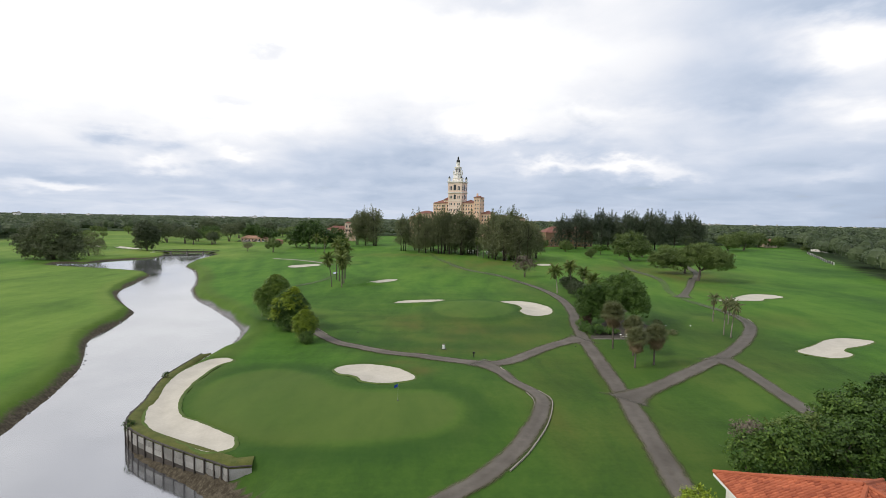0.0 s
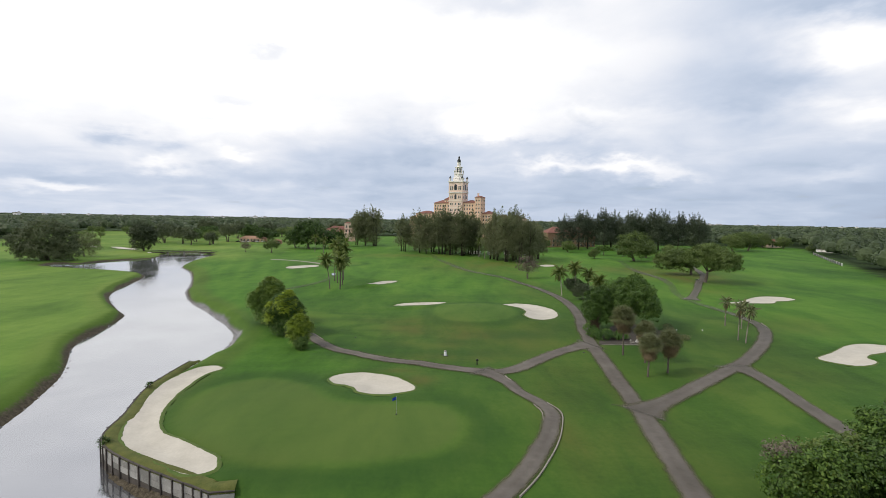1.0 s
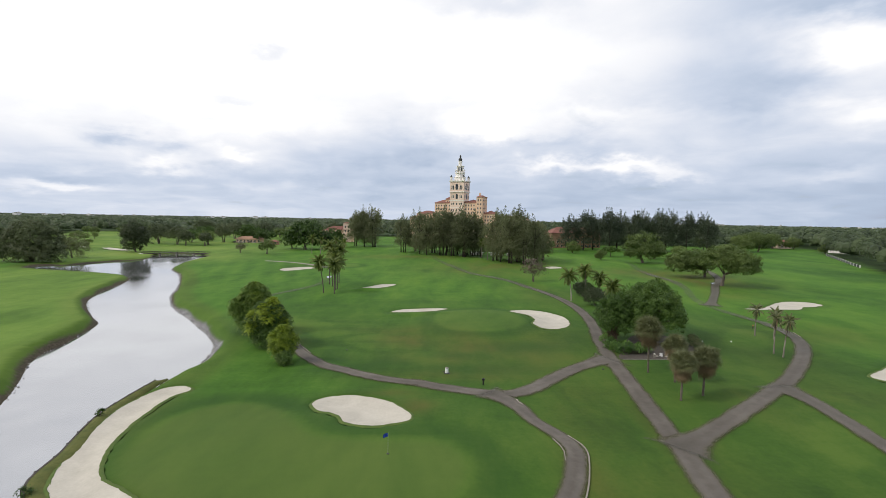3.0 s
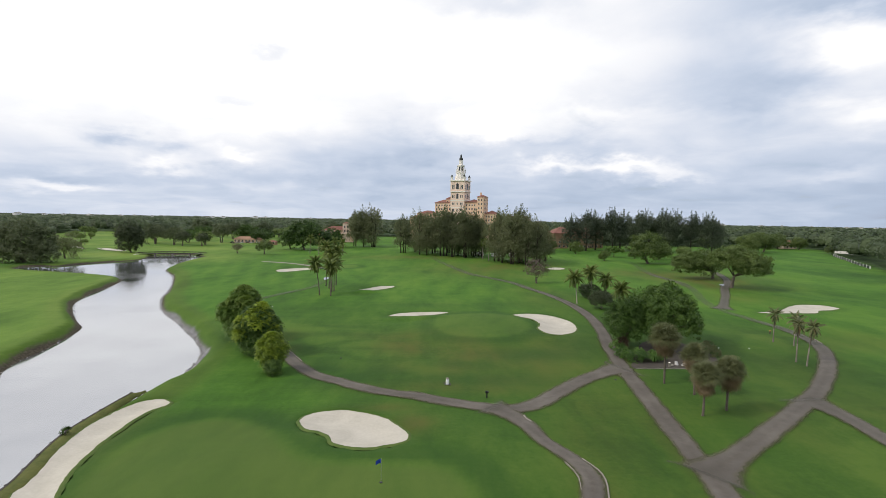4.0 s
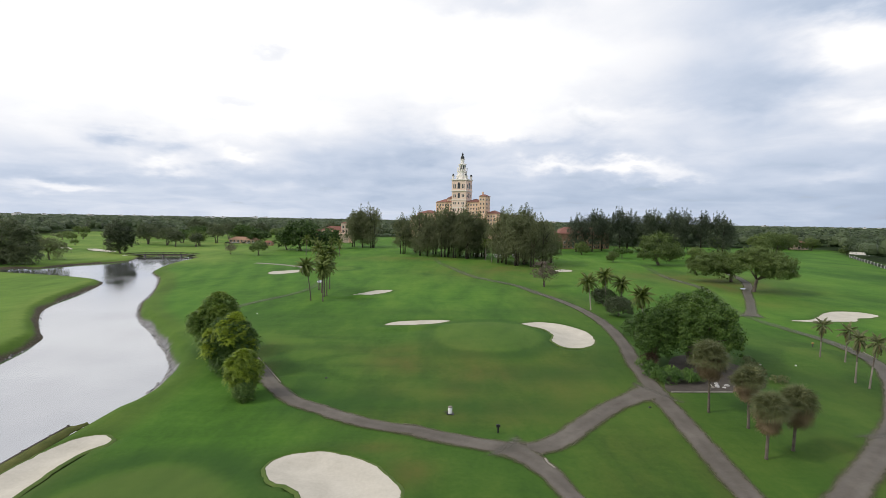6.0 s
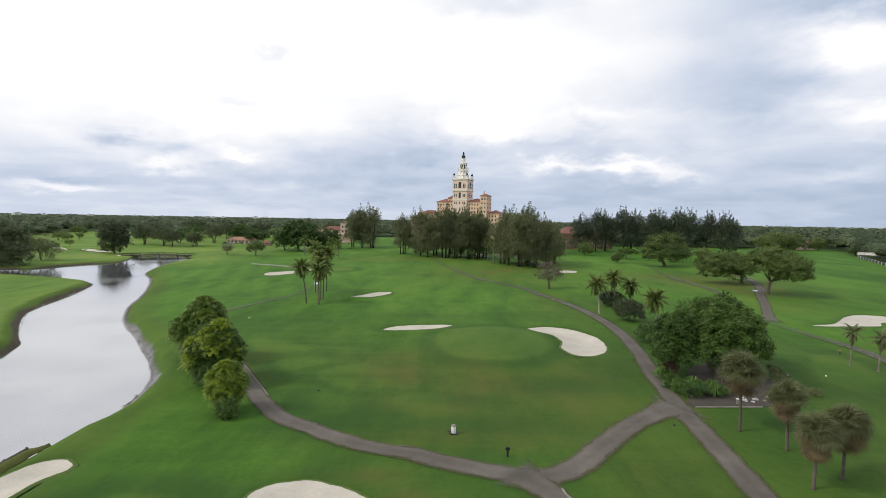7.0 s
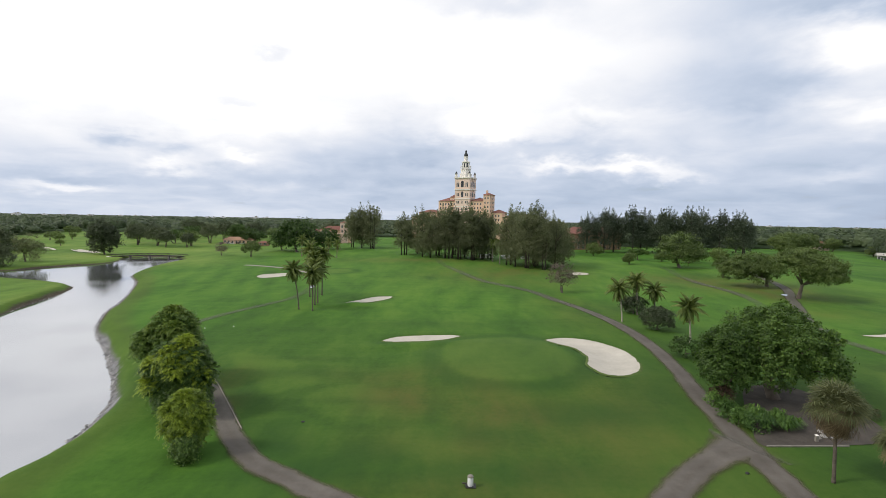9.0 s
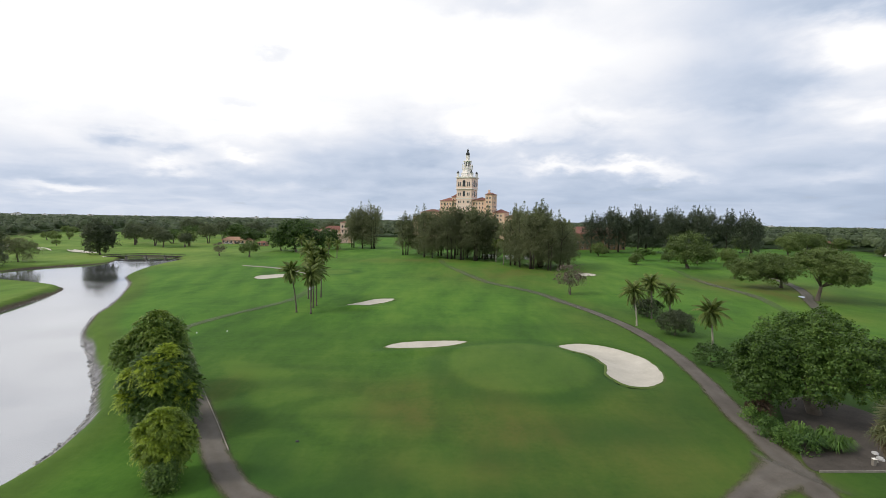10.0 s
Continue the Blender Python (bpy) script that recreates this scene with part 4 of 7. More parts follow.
def build_bank_rocks():
    """Broken stone along the eastern bank, and some on the western one."""
    rng = np.random.default_rng(5)
    verts, faces = [], []
    unit = [(1, 0, 0), (0, 1, 0), (-1, 0, 0), (0, -1, 0), (0, 0, 1), (0, 0, -1)]
    tri = [(0, 1, 4), (1, 2, 4), (2, 3, 4), (3, 0, 4), (1, 0, 5), (2, 1, 5), (3, 2, 5), (0, 3, 5)]
    for bank, side, share in ((EAST_BANK, 1, 34), (WEST_BANK, -1, 6)):
        for a, b in zip(bank, bank[1:]):
            if not (44 < a[1] < 262) or (side > 0 and a[1] < 100):
                continue
            d = (b - a) / np.linalg.norm(b - a)
            out = np.array([d[1], -d[0]]) * side
            band = float(smooth(106, 114, a[1]) * smooth(155, 138, a[1])) if side > 0 else 0.0
            for _ in range(int((share + 90 * band) * np.linalg.norm(b - a) / 3)):
                off = abs(rng.normal(0.2, 0.4)) - 0.3 + band * rng.uniform(0, 0.9)
                p = a + (b - a) * rng.random() + out * off
                s = rng.uniform(0.07, 0.22) + 0.22 * (rng.random() < 0.12)
                z = WATER - 0.08 + max(off, 0) * 0.30
                k = len(verts)
                ang = rng.uniform(0, 6.28)
                for ux, uy, uz in unit:
                    j = rng.uniform(0.65, 1.25, 3) * s
                    vx, vy = ux * j[0], uy * j[1]
                    verts.append((p[0] + vx * math.cos(ang) - vy * math.sin(ang), p[1] + vx * math.sin(ang) + vy * math.cos(ang), z + uz * j[2] * 0.7))
                faces += [tuple(k + c for c in f) for f in tri]
    ob = new("bank_rocks", mesh_of("bank_rocks", verts, faces, ROCK))
    tagged(ob, "broken grey stones along the canal's edge", "rocks", kind="stuff")


build_bank_rocks()


def build_bridge():
    a, b = np.array([-197.0, 339.0]), np.array([-157.0, 349.0])
    long = np.linalg.norm(b - a)
    thing = holder("footbridge", a[0], a[1], WATER, math.degrees(math.atan2(*(b - a)[::-1])))
    deck, n = Shape(), 12
    crown = [1.05 + 0.75 * math.sin(math.pi * i / n) for i in range(n + 1)]
    for i in range(n):
        x0, x1 = long * i / n, long * (i + 1) / n
        if i == 0:
            deck.v += [Vector((x0, -1.5, crown[0] - 0.45)), Vector((x0, 1.5, crown[0] - 0.45)), Vector((x0, 1.5, crown[0])), Vector((x0, -1.5, crown[0]))]
        k = len(deck.v) - 4
        deck.v += [Vector((x1, -1.5, crown[i + 1] - 0.45)), Vector((x1, 1.5, crown[i + 1] - 0.45)), Vector((x1, 1.5, crown[i + 1])), Vector((x1, -1.5, crown[i + 1]))]
        deck.f += [(k, k + 4, k + 7, k + 3), (k + 3, k + 7, k + 6, k + 2), (k + 2, k + 6, k + 5, k + 1), (k + 1, k + 5, k + 4, k)]
    child("deck", deck.mesh("deck", DARK_WOOD, True), thing)
    for y in (-1.45, 1.45):
        rail = Shape().tube([(long * i / n, y, crown[i] + 0.95) for i in range(n + 1)], [0.09] * (n + 1), 5)
        child("handrail", rail.mesh("handrail", DARK_WOOD), thing)
        for i in range(n + 1):
            child("baluster", Shape().box(-0.07, 0.07, -0.07, 0.07, -0.1, 0.95).mesh("baluster", DARK_WOOD), thing, m=pose(long * i / n, y, crown[i]))
    for x in (long * 0.25, long * 0.5, long * 0.75):
        child("pier", Shape().box(x - 0.3, x + 0.3, -1.3, 1.3, -1.2, 1.3).mesh("pier", CONCRETE), thing)
    for x in (-1.8,):
        child("abutment", Shape().box(x, x + 3, -1.8, 1.8, -1.5, 1.0).mesh("abutment", WHITE), thing, "pale stone bridge end")
    tagged(thing, "low arched footbridge with dark rails over the canal", "bridge")


build_bridge()


# ---- trees ----
def leaf_quads(lobes, clumps, per, size, seed, spread_m=None, fill=0.45, slim=0.5, droop=0.0, flat=0.35, rag=6):
    """Leaves in tufts over the outside of a crown made of ellipsoid lobes."""
    rng = np.random.default_rng(seed)
    lobes = np.array(lobes, float)
    extra = []
    for lobe in lobes:
        if min(lobe[3:]) < 1.2 or max(lobe[3:]) > 3.2 * min(lobe[3:]):
            continue
        for _ in range(rag):
            w = rng.normal(size=3)
            w[2] = abs(w[2]) * 0.8 - 0.15
            w /= np.linalg.norm(w)
            k = rng.uniform(0.16, 0.34) * min(lobe[3:])
            extra.append([*(lobe[:3] + w * lobe[3:] * rng.uniform(0.86, 1.06)), k, k, k * 0.85])
    if extra:
        lobes = np.concatenate([lobes, extra])
    clumps, per = max(clumps // 4, 12), per * 4
    area = (lobes[:, 3] * lobes[:, 4] + lobes[:, 3] * lobes[:, 5] + lobes[:, 4] * lobes[:, 5])
    pick = rng.choice(len(lobes), clumps, p=area / area.sum())
    u = rng.normal(size=(clumps, 3))
    u[:, 2] = np.where(u[:, 2] < -1.1, -u[:, 2], u[:, 2])
    u /= np.linalg.norm(u, axis=1)[:, None]
    wave = 1 + 0.13 * np.sin(u[:, 0] * 5 + pick) * np.sin(u[:, 1] * 4 + pick * 2) + 0.10 * np.sin(u[:, 2] * 7 + u[:, 0] * 6)
    r = wave * (1 - fill * rng.random(clumps) ** 2.2)
    c = lobes[pick, :3] + u * lobes[pick, 3:] * r[:, None]
    reach = np.repeat(np.minimum(spread_m or size * 2.4, 0.75 * lobes[pick, 3:].min(1)) * rng.uniform(0.45, 1.5, clumps), per)[:, None]
    c, u = np.repeat(c, per, 0), np.repeat(u, per, 0)
    n = len(c)
    v = rng.normal(size=(n, 3)) + u * 0.9 + [0, 0, 0.5]
    v /= np.linalg.norm(v, axis=1)[:, None]
    c = c + v * reach * rng.uniform(0.25, 1.1, (n, 1)) * [1, 1, 0.75]
    normal = v * 0.7 + u * 0.35 + rng.normal(size=(n, 3)) * 0.55 + [0, 0, flat]
    normal /= np.linalg.norm(normal, axis=1)[:, None]
    t = rng.normal(size=(n, 3)) + [0, 0, -droop * 3]
    t -= normal * (t * normal).sum(1)[:, None]
    t /= np.linalg.norm(t, axis=1)[:, None]
    b = np.cross(normal, t)
    s = size * rng.uniform(0.6, 1.3, (n, 1))
    return np.stack([c - t * s * 0.5, c + b * s * slim * 0.5 + t * s * 0.08, c + t * s * 0.5 - normal * s * 0.08, c - b * s * slim * 0.5 + t * s * 0.08], 1)


def spray_quads(lobes, sprays, long, size, seed, leaflets=7, rag=5):
    """Drooping compound leaves: arching stalks with paired leaflets, set outwards over a crown of lobes."""
    rng = np.random.default_rng(seed)
    lobes = np.array(lobes, float)
    extra = []
    for lobe in lobes:
        for _ in range(rag):
            w = rng.normal(size=3)
            w[2] = abs(w[2]) * 0.8 - 0.2
            w /= np.linalg.norm(w)
            k = rng.uniform(0.2, 0.36) * min(lobe[3:])
            extra.append([*(lobe[:3] + w * lobe[3:] * rng.uniform(0.82, 1.02)), k, k, k])
    lobes = np.concatenate([lobes, extra])
    area = lobes[:, 3] * lobes[:, 4] + lobes[:, 3] * lobes[:, 5] + lobes[:, 4] * lobes[:, 5]
    pick = rng.choice(len(lobes), sprays, p=area / area.sum())
    u = rng.normal(size=(sprays, 3))
    u[:, 2] = np.where(u[:, 2] < -0.9, -u[:, 2], u[:, 2])
    u /= np.linalg.norm(u, axis=1)[:, None]
    root = lobes[pick, :3] + u * lobes[pick, 3:] * (1 - 0.4 * rng.random(sprays) ** 2)[:, None]
    out = u + rng.normal(size=(sprays, 3)) * 0.45 + [0, 0, 0.35]
    out /= np.linalg.norm(out, axis=1)[:, None]
    reach = long * rng.uniform(0.6, 1.25, sprays)
    quads = []
    for i in range(leaflets):
        t = (i + 0.6) / leaflets
        mid = root + (out * t + np.array([0, 0, -0.62]) * t * t) * reach[:, None]
        along = out + np.array([0, 0, -1.24]) * t
        along /= np.linalg.norm(along, axis=1)[:, None]
        side = np.cross(along, [0, 0, 1.0]) + rng.normal(size=(sprays, 3)) * 0.12
        side /= np.linalg.norm(side, axis=1)[:, None]
        s = (size * (1.1 - 0.45 * t) * rng.uniform(0.75, 1.25, sprays))[:, None]
        for hand in (-1, 1):
            d = side * hand * 0.8 + along * 0.55 + np.array([0, 0, -0.30])
            d /= np.linalg.norm(d, axis=1)[:, None]
            w = along * s * 0.22
            quads.append(np.stack([mid, mid + d * s * 0.5 - w, mid + d * s, mid + d * s * 0.5 + w], 1))
    return np.concatenate(quads)


def limb_shape(height, radius, lobes, seed, lean=0.06, split=0.35, stems=1):
    """A tapered trunk that divides into limbs that reach into the crown's lobes."""
    rng = np.random.default_rng(seed)
    s = Shape()
    for k in range(stems):
        off = Vector((rng.normal() * radius * 1.6, rng.normal() * radius * 1.6, 0)) if stems > 1 else Vector()
        fork = Vector((rng.normal() * lean * height, rng.normal() * lean * height, height * split)) + off
        mid = (off + fork) / 2 + Vector((rng.normal() * 0.1, rng.normal() * 0.1, 0)) * radius * 2
        s.tube([off + Vector((0, 0, -0.3)), off + Vector((0, 0, 0.25)), mid, fork], [radius * 1.55, radius * 1.08, radius * 0.85, radius * 0.7], 8)
        for lobe in lobes[k::stems]:
            tip = Vector(lobe[:3]) + Vector((0, 0, lobe[5] * 0.2))
            bend = fork.lerp(tip, 0.5) + Vector((rng.normal(), rng.normal(), -0.3)) * 0.06 * height
            s.tube([fork - Vector((0, 0, 0.2)), bend, tip], [radius * 0.52, radius * 0.30, radius * 0.08], 6)
    return s


def build_tree(name, x, y, lobes, leaf, height, radius, clumps, per, size, seed, label, category="tree", bark=None, group="", slim=0.5, droop=0.0, split=0.35, stems=1, fill=0.45, z=None, flat=0.35):
    thing = holder(name, x, y, ground_z(x, y) if z is None else z)
    child("trunk", limb_shape(height, radius, lobes, seed, split=split, stems=stems).mesh("trunk", bark or BARK, True), thing)
    child("crown", quads_mesh("crown", leaf_quads(lobes, clumps, per, size, seed, slim=slim, droop=droop, fill=fill, flat=flat), leaf), thing)
    return tagged(thing, label, category, group)


def at_ground(x, y, turn=0.0, size=1.0):
    return pose(x, y, ground_z(x, y) - 0.05, 0, 0, turn) @ Matrix.Scale(size, 4)


def copy_tree(ob, x, y, turn, size, label=""):
    c = copy_thing(ob, at_ground(x, y, turn))
    c.scale = (size, size, size)
    if label:
        c["label"] = label
    return c


# the dense clump by the canal path: trees grown into one another
def spray_tree(name, x, y, lobes, tips, height, radius, sprays, seed, label, leaf, tip_leaf, slim, long=1.0, size=0.44):
    lobes, tips = [[(p[0] * slim, p[1] * slim, p[2], p[3] * slim, p[4] * slim, p[5] * 0.94) for p in part] for part in (lobes, tips)]
    thing = holder(name, x, y, ground_z(x, y))
    child("trunk", limb_shape(height, radius, lobes, seed, split=0.25).mesh("trunk", BARK, True), thing)
    inner = [(p[0], p[1], p[2], p[3] * 0.86, p[4] * 0.86, p[5] * 0.86) for p in lobes]
    child("crown", quads_mesh("crown", np.concatenate([spray_quads(lobes, sprays, long, size, seed), leaf_quads(inner, sprays // 2, 9, 0.42, seed + 40, fill=0.35)]), leaf), thing)
    # paler leaves on upper lobes: young shoots, plus sunlit highlights put into the colour
    child("upper_foliage", quads_mesh("upper_foliage", spray_quads(tips, 90 * len(tips), long, size, seed + 500, rag=2), tip_leaf), thing, "pale yellow-green young shoots and painted crown highlights")
    return tagged(thing, label, "tree", "canal clump")


spray_tree("ficus_tree", -41.9, 125.4, [(0.2, 0, 8.2, 3.5, 3.5, 3.0), (-1.9, -1.4, 5.6, 3.3, 3.2, 3.0), (1.9, -1.2, 5.4, 3.2, 3.2, 3.0), (0, 0, 3.0, 4.2, 4.0, 2.9), (0.3, 1.6, 6.2, 3.2, 3.2, 3.4)],
           [(1.6, -2.6, 8.6, 1.4, 1.4, 1.0), (-1.5, -2.4, 8.2, 1.3, 1.3, 1.0), (2.8, -2.6, 6.0, 1.2, 1.2, 1.0), (-3.6, -2.4, 5.4, 1.2, 1.2, 1.0), (0.2, 0, 10.6, 1.4, 1.4, 0.8)], 12, 0.42, 2500, 11, "dense dark green broadleaf tree beside the canal path", FICUS_LEAF, SHOOT_LEAF, 0.88)
spray_tree("ficus_tree", -34.3, 114.0, [(0.4, -0.8, 6.9, 2.9, 2.9, 2.5), (-2.1, -0.8, 4.8, 2.9, 2.8, 2.8), (2.2, -0.6, 4.6, 2.8, 2.7, 2.8), (0, -0.2, 2.6, 3.9, 3.6, 2.6), (-0.8, 2.2, 5.6, 3.2, 3.2, 3.0)],
           [(0.9, -0.8, 9.0, 1.4, 1.3, 0.9), (2.1, -2.0, 7.2, 1.3, 1.2, 1.0), (-0.6, -2.4, 7.9, 1.2, 1.1, 1.0), (-3.2, -2.0, 6.4, 1.3, 1.1, 1.1), (0.6, -3.4, 6.2, 1.1, 1.0, 0.9), (3.8, -1.6, 5.2, 1.0, 1.0, 0.9), (-3.6, -2.6, 4.2, 1.0, 1.0, 0.9)], 10, 0.36, 2300, 12, "broadleaf tree with paler shoots and painted highlights in a dense clump", FICUS_LEAF, YOUNG_LEAF, 0.81)
spray_tree("young_tree", -28.2, 103.4, [(0.2, -0.2, 5.0, 1.7, 1.7, 1.6), (-1.3, -0.3, 3.8, 1.7, 1.6, 1.6), (1.4, 0.2, 3.7, 1.6, 1.6, 1.6), (0, 0, 2.3, 2.0, 1.9, 1.8)],
           [(0.2, -0.6, 6.0, 1.2, 1.2, 0.8), (-1.5, -1.0, 4.8, 1.1, 1.0, 0.9), (1.6, -0.6, 4.6, 1.1, 1.0, 0.9), (-0.2, -1.7, 4.2, 1.0, 0.9, 0.9), (0.9, -1.6, 3.2, 0.9, 0.8, 0.8), (-1.7, -1.3, 3.0, 0.9, 0.8, 0.8)], 6.4, 0.2, 950, 13, "yellow-green young tree at the end of a clump", SHOOT_LEAF, YOUNG_LEAF, 0.78, 0.85, 0.38)
build_tree("shrub", -27.3, 101.4, [(0, 0, 1.2, 0.95, 0.95, 1.2)], FICUS_LEAF, 2.8, 0.12, 700, 8, 0.26, 14, "low dark shrub at the end of the canal clump", "shrub", group="canal clump", split=0.3)

build_tree("verge_shrub", -43.7, 78.2, [(0, 0, 0.4, 0.38, 0.36, 0.35)], OAK_LEAF, 0.9, 0.04, 60, 7, 0.2, 15, "small dark shrub on the retaining wall's grass strip", "shrub", group="wall shrubs", split=0.3, z=0.1)
build_tree("verge_shrub", -38.3, 60.2, [(0, 0, 0.2, 0.5, 0.5, 0.6)], OAK_LEAF, 0.8, 0.04, 60, 7, 0.2, 16, "small dark shrub hanging over the retaining wall", "shrub", group="wall shrubs", split=0.3, z=-0.1)

# the great spreading tree and its smaller neighbour by the drive
build_tree("fig_tree", 44.2, 120.0, [(2.2, 2.5, 9.1, 3.8, 4.8, 3.1), (3.4, -0.6, 7.9, 2.8, 4.0, 3.0), (-2.2, 0.4, 7.1, 2.8, 4.4, 3.0), (1.2, -4.6, 7.6, 3.4, 3.4, 3.2), (0.4, 6.2, 7.4, 4.2, 3.6, 3.6), (2.6, -5.6, 5.2, 2.4, 2.6, 2.4), (-2.6, -4.0, 5.0, 2.4, 2.6, 2.6), (4.0, 5.0, 6.0, 3.0, 3.2, 3.0)], OAK_LEAF, 13, 0.75, 5800, 10, 0.36, 21, "broad dark green fig tree with a spreading crown beside the drive", group="garden trees", split=0.24)
build_tree("fig_tree", 37.2, 119.0, [(0.4, 0.4, 7.3, 2.8, 2.8, 2.6), (-1.0, -0.6, 4.2, 2.4, 2.4, 2.6), (1.2, -0.8, 4.2, 2.3, 2.3, 2.6), (-0.4, 1.8, 4.6, 2.6, 2.6, 2.8)], OAK_LEAF, 9, 0.4, 2700, 10, 0.33, 22, "dark green fig tree beside the drive", group="garden trees", split=0.25)
build_tree("shrub", 41.5, 139.5, [(0, 0, 1.8, 2.2, 2.2, 1.7), (2.4, -3.5, 1.6, 1.9, 2.2, 1.6)], HEDGE_LEAF, 3, 0.12, 900, 8, 0.28, 24, "rounded green shrub beside the drive", "shrub", group="round shrubs", split=0.3)
build_tree("shrub", 45.7, 160.8, [(0, 0, 2.4, 3.1, 3.0, 2.4)], BUSH_LEAF, 4, 0.14, 1500, 8, 0.30, 25, "large rounded clipped dark shrub", "shrub", group="round shrubs", split=0.3)
build_tree("shrub", 47.9, 180.2, [(0, 0, 2.1, 2.7, 2.6, 2.1)], BUSH_LEAF, 4, 0.14, 600, 8, 0.45, 26, "rounded dark shrub under palms", "shrub", group="round shrubs", split=0.3)

# trees round the south-eastern house
build_tree("bare_tree", 32.7, 49.8, [(0, 0, 4.0, 1.5, 1.4, 1.2), (1.0, 0.4, 3.4, 1.1, 1.1, 1.0)], TWIG, 5.0, 0.14, 300, 8, 0.34, 35, "thin brownish small tree beside a house", group="house trees", slim=0.25, split=0.35)
build_tree("light_tree", 37.8, 50.8, [(0, 0, 3.6, 2.4, 2.0, 1.6), (2.0, 0.4, 3.8, 1.9, 1.9, 1.6)], LIGHT_OAK, 5.5, 0.2, 900, 8, 0.36, 34, "light green tree behind a tiled roof", group="house trees", split=0.3)
build_tree("oak_tree", 43.6, 51.6, [(1.2, 0, 5.4, 2.8, 3.0, 2.6), (2.8, -0.8, 5.0, 2.9, 2.9, 2.7), (-2.4, -1.2, 2.8, 2.6, 2.6, 2.2)], OAK_LEAF, 8, 0.4, 2000, 9, 0.40, 31, "dark green oak tree behind a tiled roof", group="house trees", split=0.3)
build_tree("oak_tree", 49.4, 50.4, [(0, 0, 6.8, 3.6, 3.4, 3.0), (2.4, -2.4, 5.6, 3.0, 3.0, 2.8), (-2.4, -2.2, 4.6, 2.8, 2.8, 2.6)], OAK_LEAF, 10, 0.42, 2000, 9, 0.40, 32, "dark green oak tree at the course's edge", group="house trees", split=0.3)
build_tree("oak_tree", 35.2, 47.6, [(0, 0, 3.4, 3.0, 2.2, 2.6), (-2.6, 0.4, 2.6, 2.2, 1.8, 2.2)], OAK_LEAF, 6, 0.3, 1300, 9, 0.36, 36, "dark green tree behind a tiled roof", group="house trees", split=0.3)
build_tree("oak_tree", 41.2, 47.0, [(0, 0, 4.2, 3.0, 2.4, 2.8), (2.8, 0, 4.4, 2.6, 2.4, 2.8)], OAK_LEAF, 7, 0.35, 1400, 9, 0.36, 33, "dark green tree behind a tiled roof", group="house trees", split=0.3)
build_tree("hedge_shrub", 23.4, 42.0, [(0, 0, 1.3, 1.0, 1.2, 1.2), (0.1, -2.0, 1.3, 1.0, 1.4, 1.2)], YOUNG_LEAF, 2.2, 0.1, 420, 8, 0.28, 37, "bright yellow-green hedge shrub beside a house", "shrub", split=0.3)

# rain trees and oaks in the east
OAKS = build_tree("oak_tree", 117.0, 301.4, [(0, 0, 11.0, 9.0, 8.5, 5.4), (-5.5, -2, 7.6, 6.0, 5.5, 4.6), (6.0, -2, 7.4, 6.0, 5.5, 4.8), (0, -4, 6.2, 6.5, 5.0, 4.2)], LIGHT_OAK, 17, 0.8, 1500, 7, 0.92, 41, "rounded green oak tree on the fairway", group="fairway oaks", split=0.25)
build_tree("rain_tree", 109.2, 206.1, [(1, 0, 12.0, 7.0, 7.5, 3.2), (-4.5, -1, 10.2, 4.4, 5.0, 2.6), (7.0, -1, 10.0, 5.2, 5.0, 3.0), (3, -5.5, 8.8, 5.6, 4.6, 2.9), (3, 5, 11.0, 6.0, 5.0, 3.0), (10.5, 0, 7.4, 3.6, 4.0, 2.6), (5, -2, 7.0, 6.0, 4.4, 2.4)], LIGHT_OAK, 14, 0.62, 4200, 8, 0.54, 42, "wide flat-topped rain tree with a stout trunk beside the path", group="fairway oaks", split=0.33, fill=0.6)
build_tree("rain_tree", 117.4, 234.0, [(-6, 0, 8.0, 7.0, 7.0, 3.8), (-11.5, -1, 6.6, 5.2, 5.0, 3.6), (0.5, 0, 7.2, 5.0, 5.0, 3.6), (-6, -4.2, 5.2, 6.4, 4.6, 3.4), (-13, 1, 5.0, 4.0, 4.0, 3.0)], LIGHT_OAK, 11, 0.6, 3200, 8, 0.56, 43, "light green spreading rain tree beside the path", group="fairway oaks", split=0.30, fill=0.55)
copy_tree(OAKS, 147.0, 319.3, 70, 0.52, "small rounded oak tree on the fairway")
copy_tree(OAKS, 98.0, 318.0, 230, 0.36, "small dark tree on the fairway")
copy_tree(OAKS, 136.0, 330.0, 200, 0.62, "dark rounded oak tree on the fairway")
copy_tree(OAKS, 122.6, 335.3, 150, 0.32, "small low tree on the fairway")
build_tree("small_tree", 114.9, 258.2, [(0, 0, 5.2, 4.4, 3.8, 2.0), (2.2, -1, 3.8, 2.4, 2.2, 1.5)], LIGHT_OAK, 6.5, 0.22, 330, 7, 0.7, 44, "small open-crowned tree on the fairway", group="fairway oaks", fill=0.7)
build_tree("umbrella_tree", 113.4, 346.0, [(0, 0, 4.6, 6.0, 5.0, 1.4)], OAK_LEAF, 5, 0.3, 330, 7, 0.8, 45, "low flat-topped tree on the fairway", group="fairway oaks", split=0.5)
copy_tree(OAKS, 95, 372, 20, 0.5, "dark low tree before the pines")
copy_tree(OAKS, 78, 380, 200, 0.55, "dark low tree before the pines")
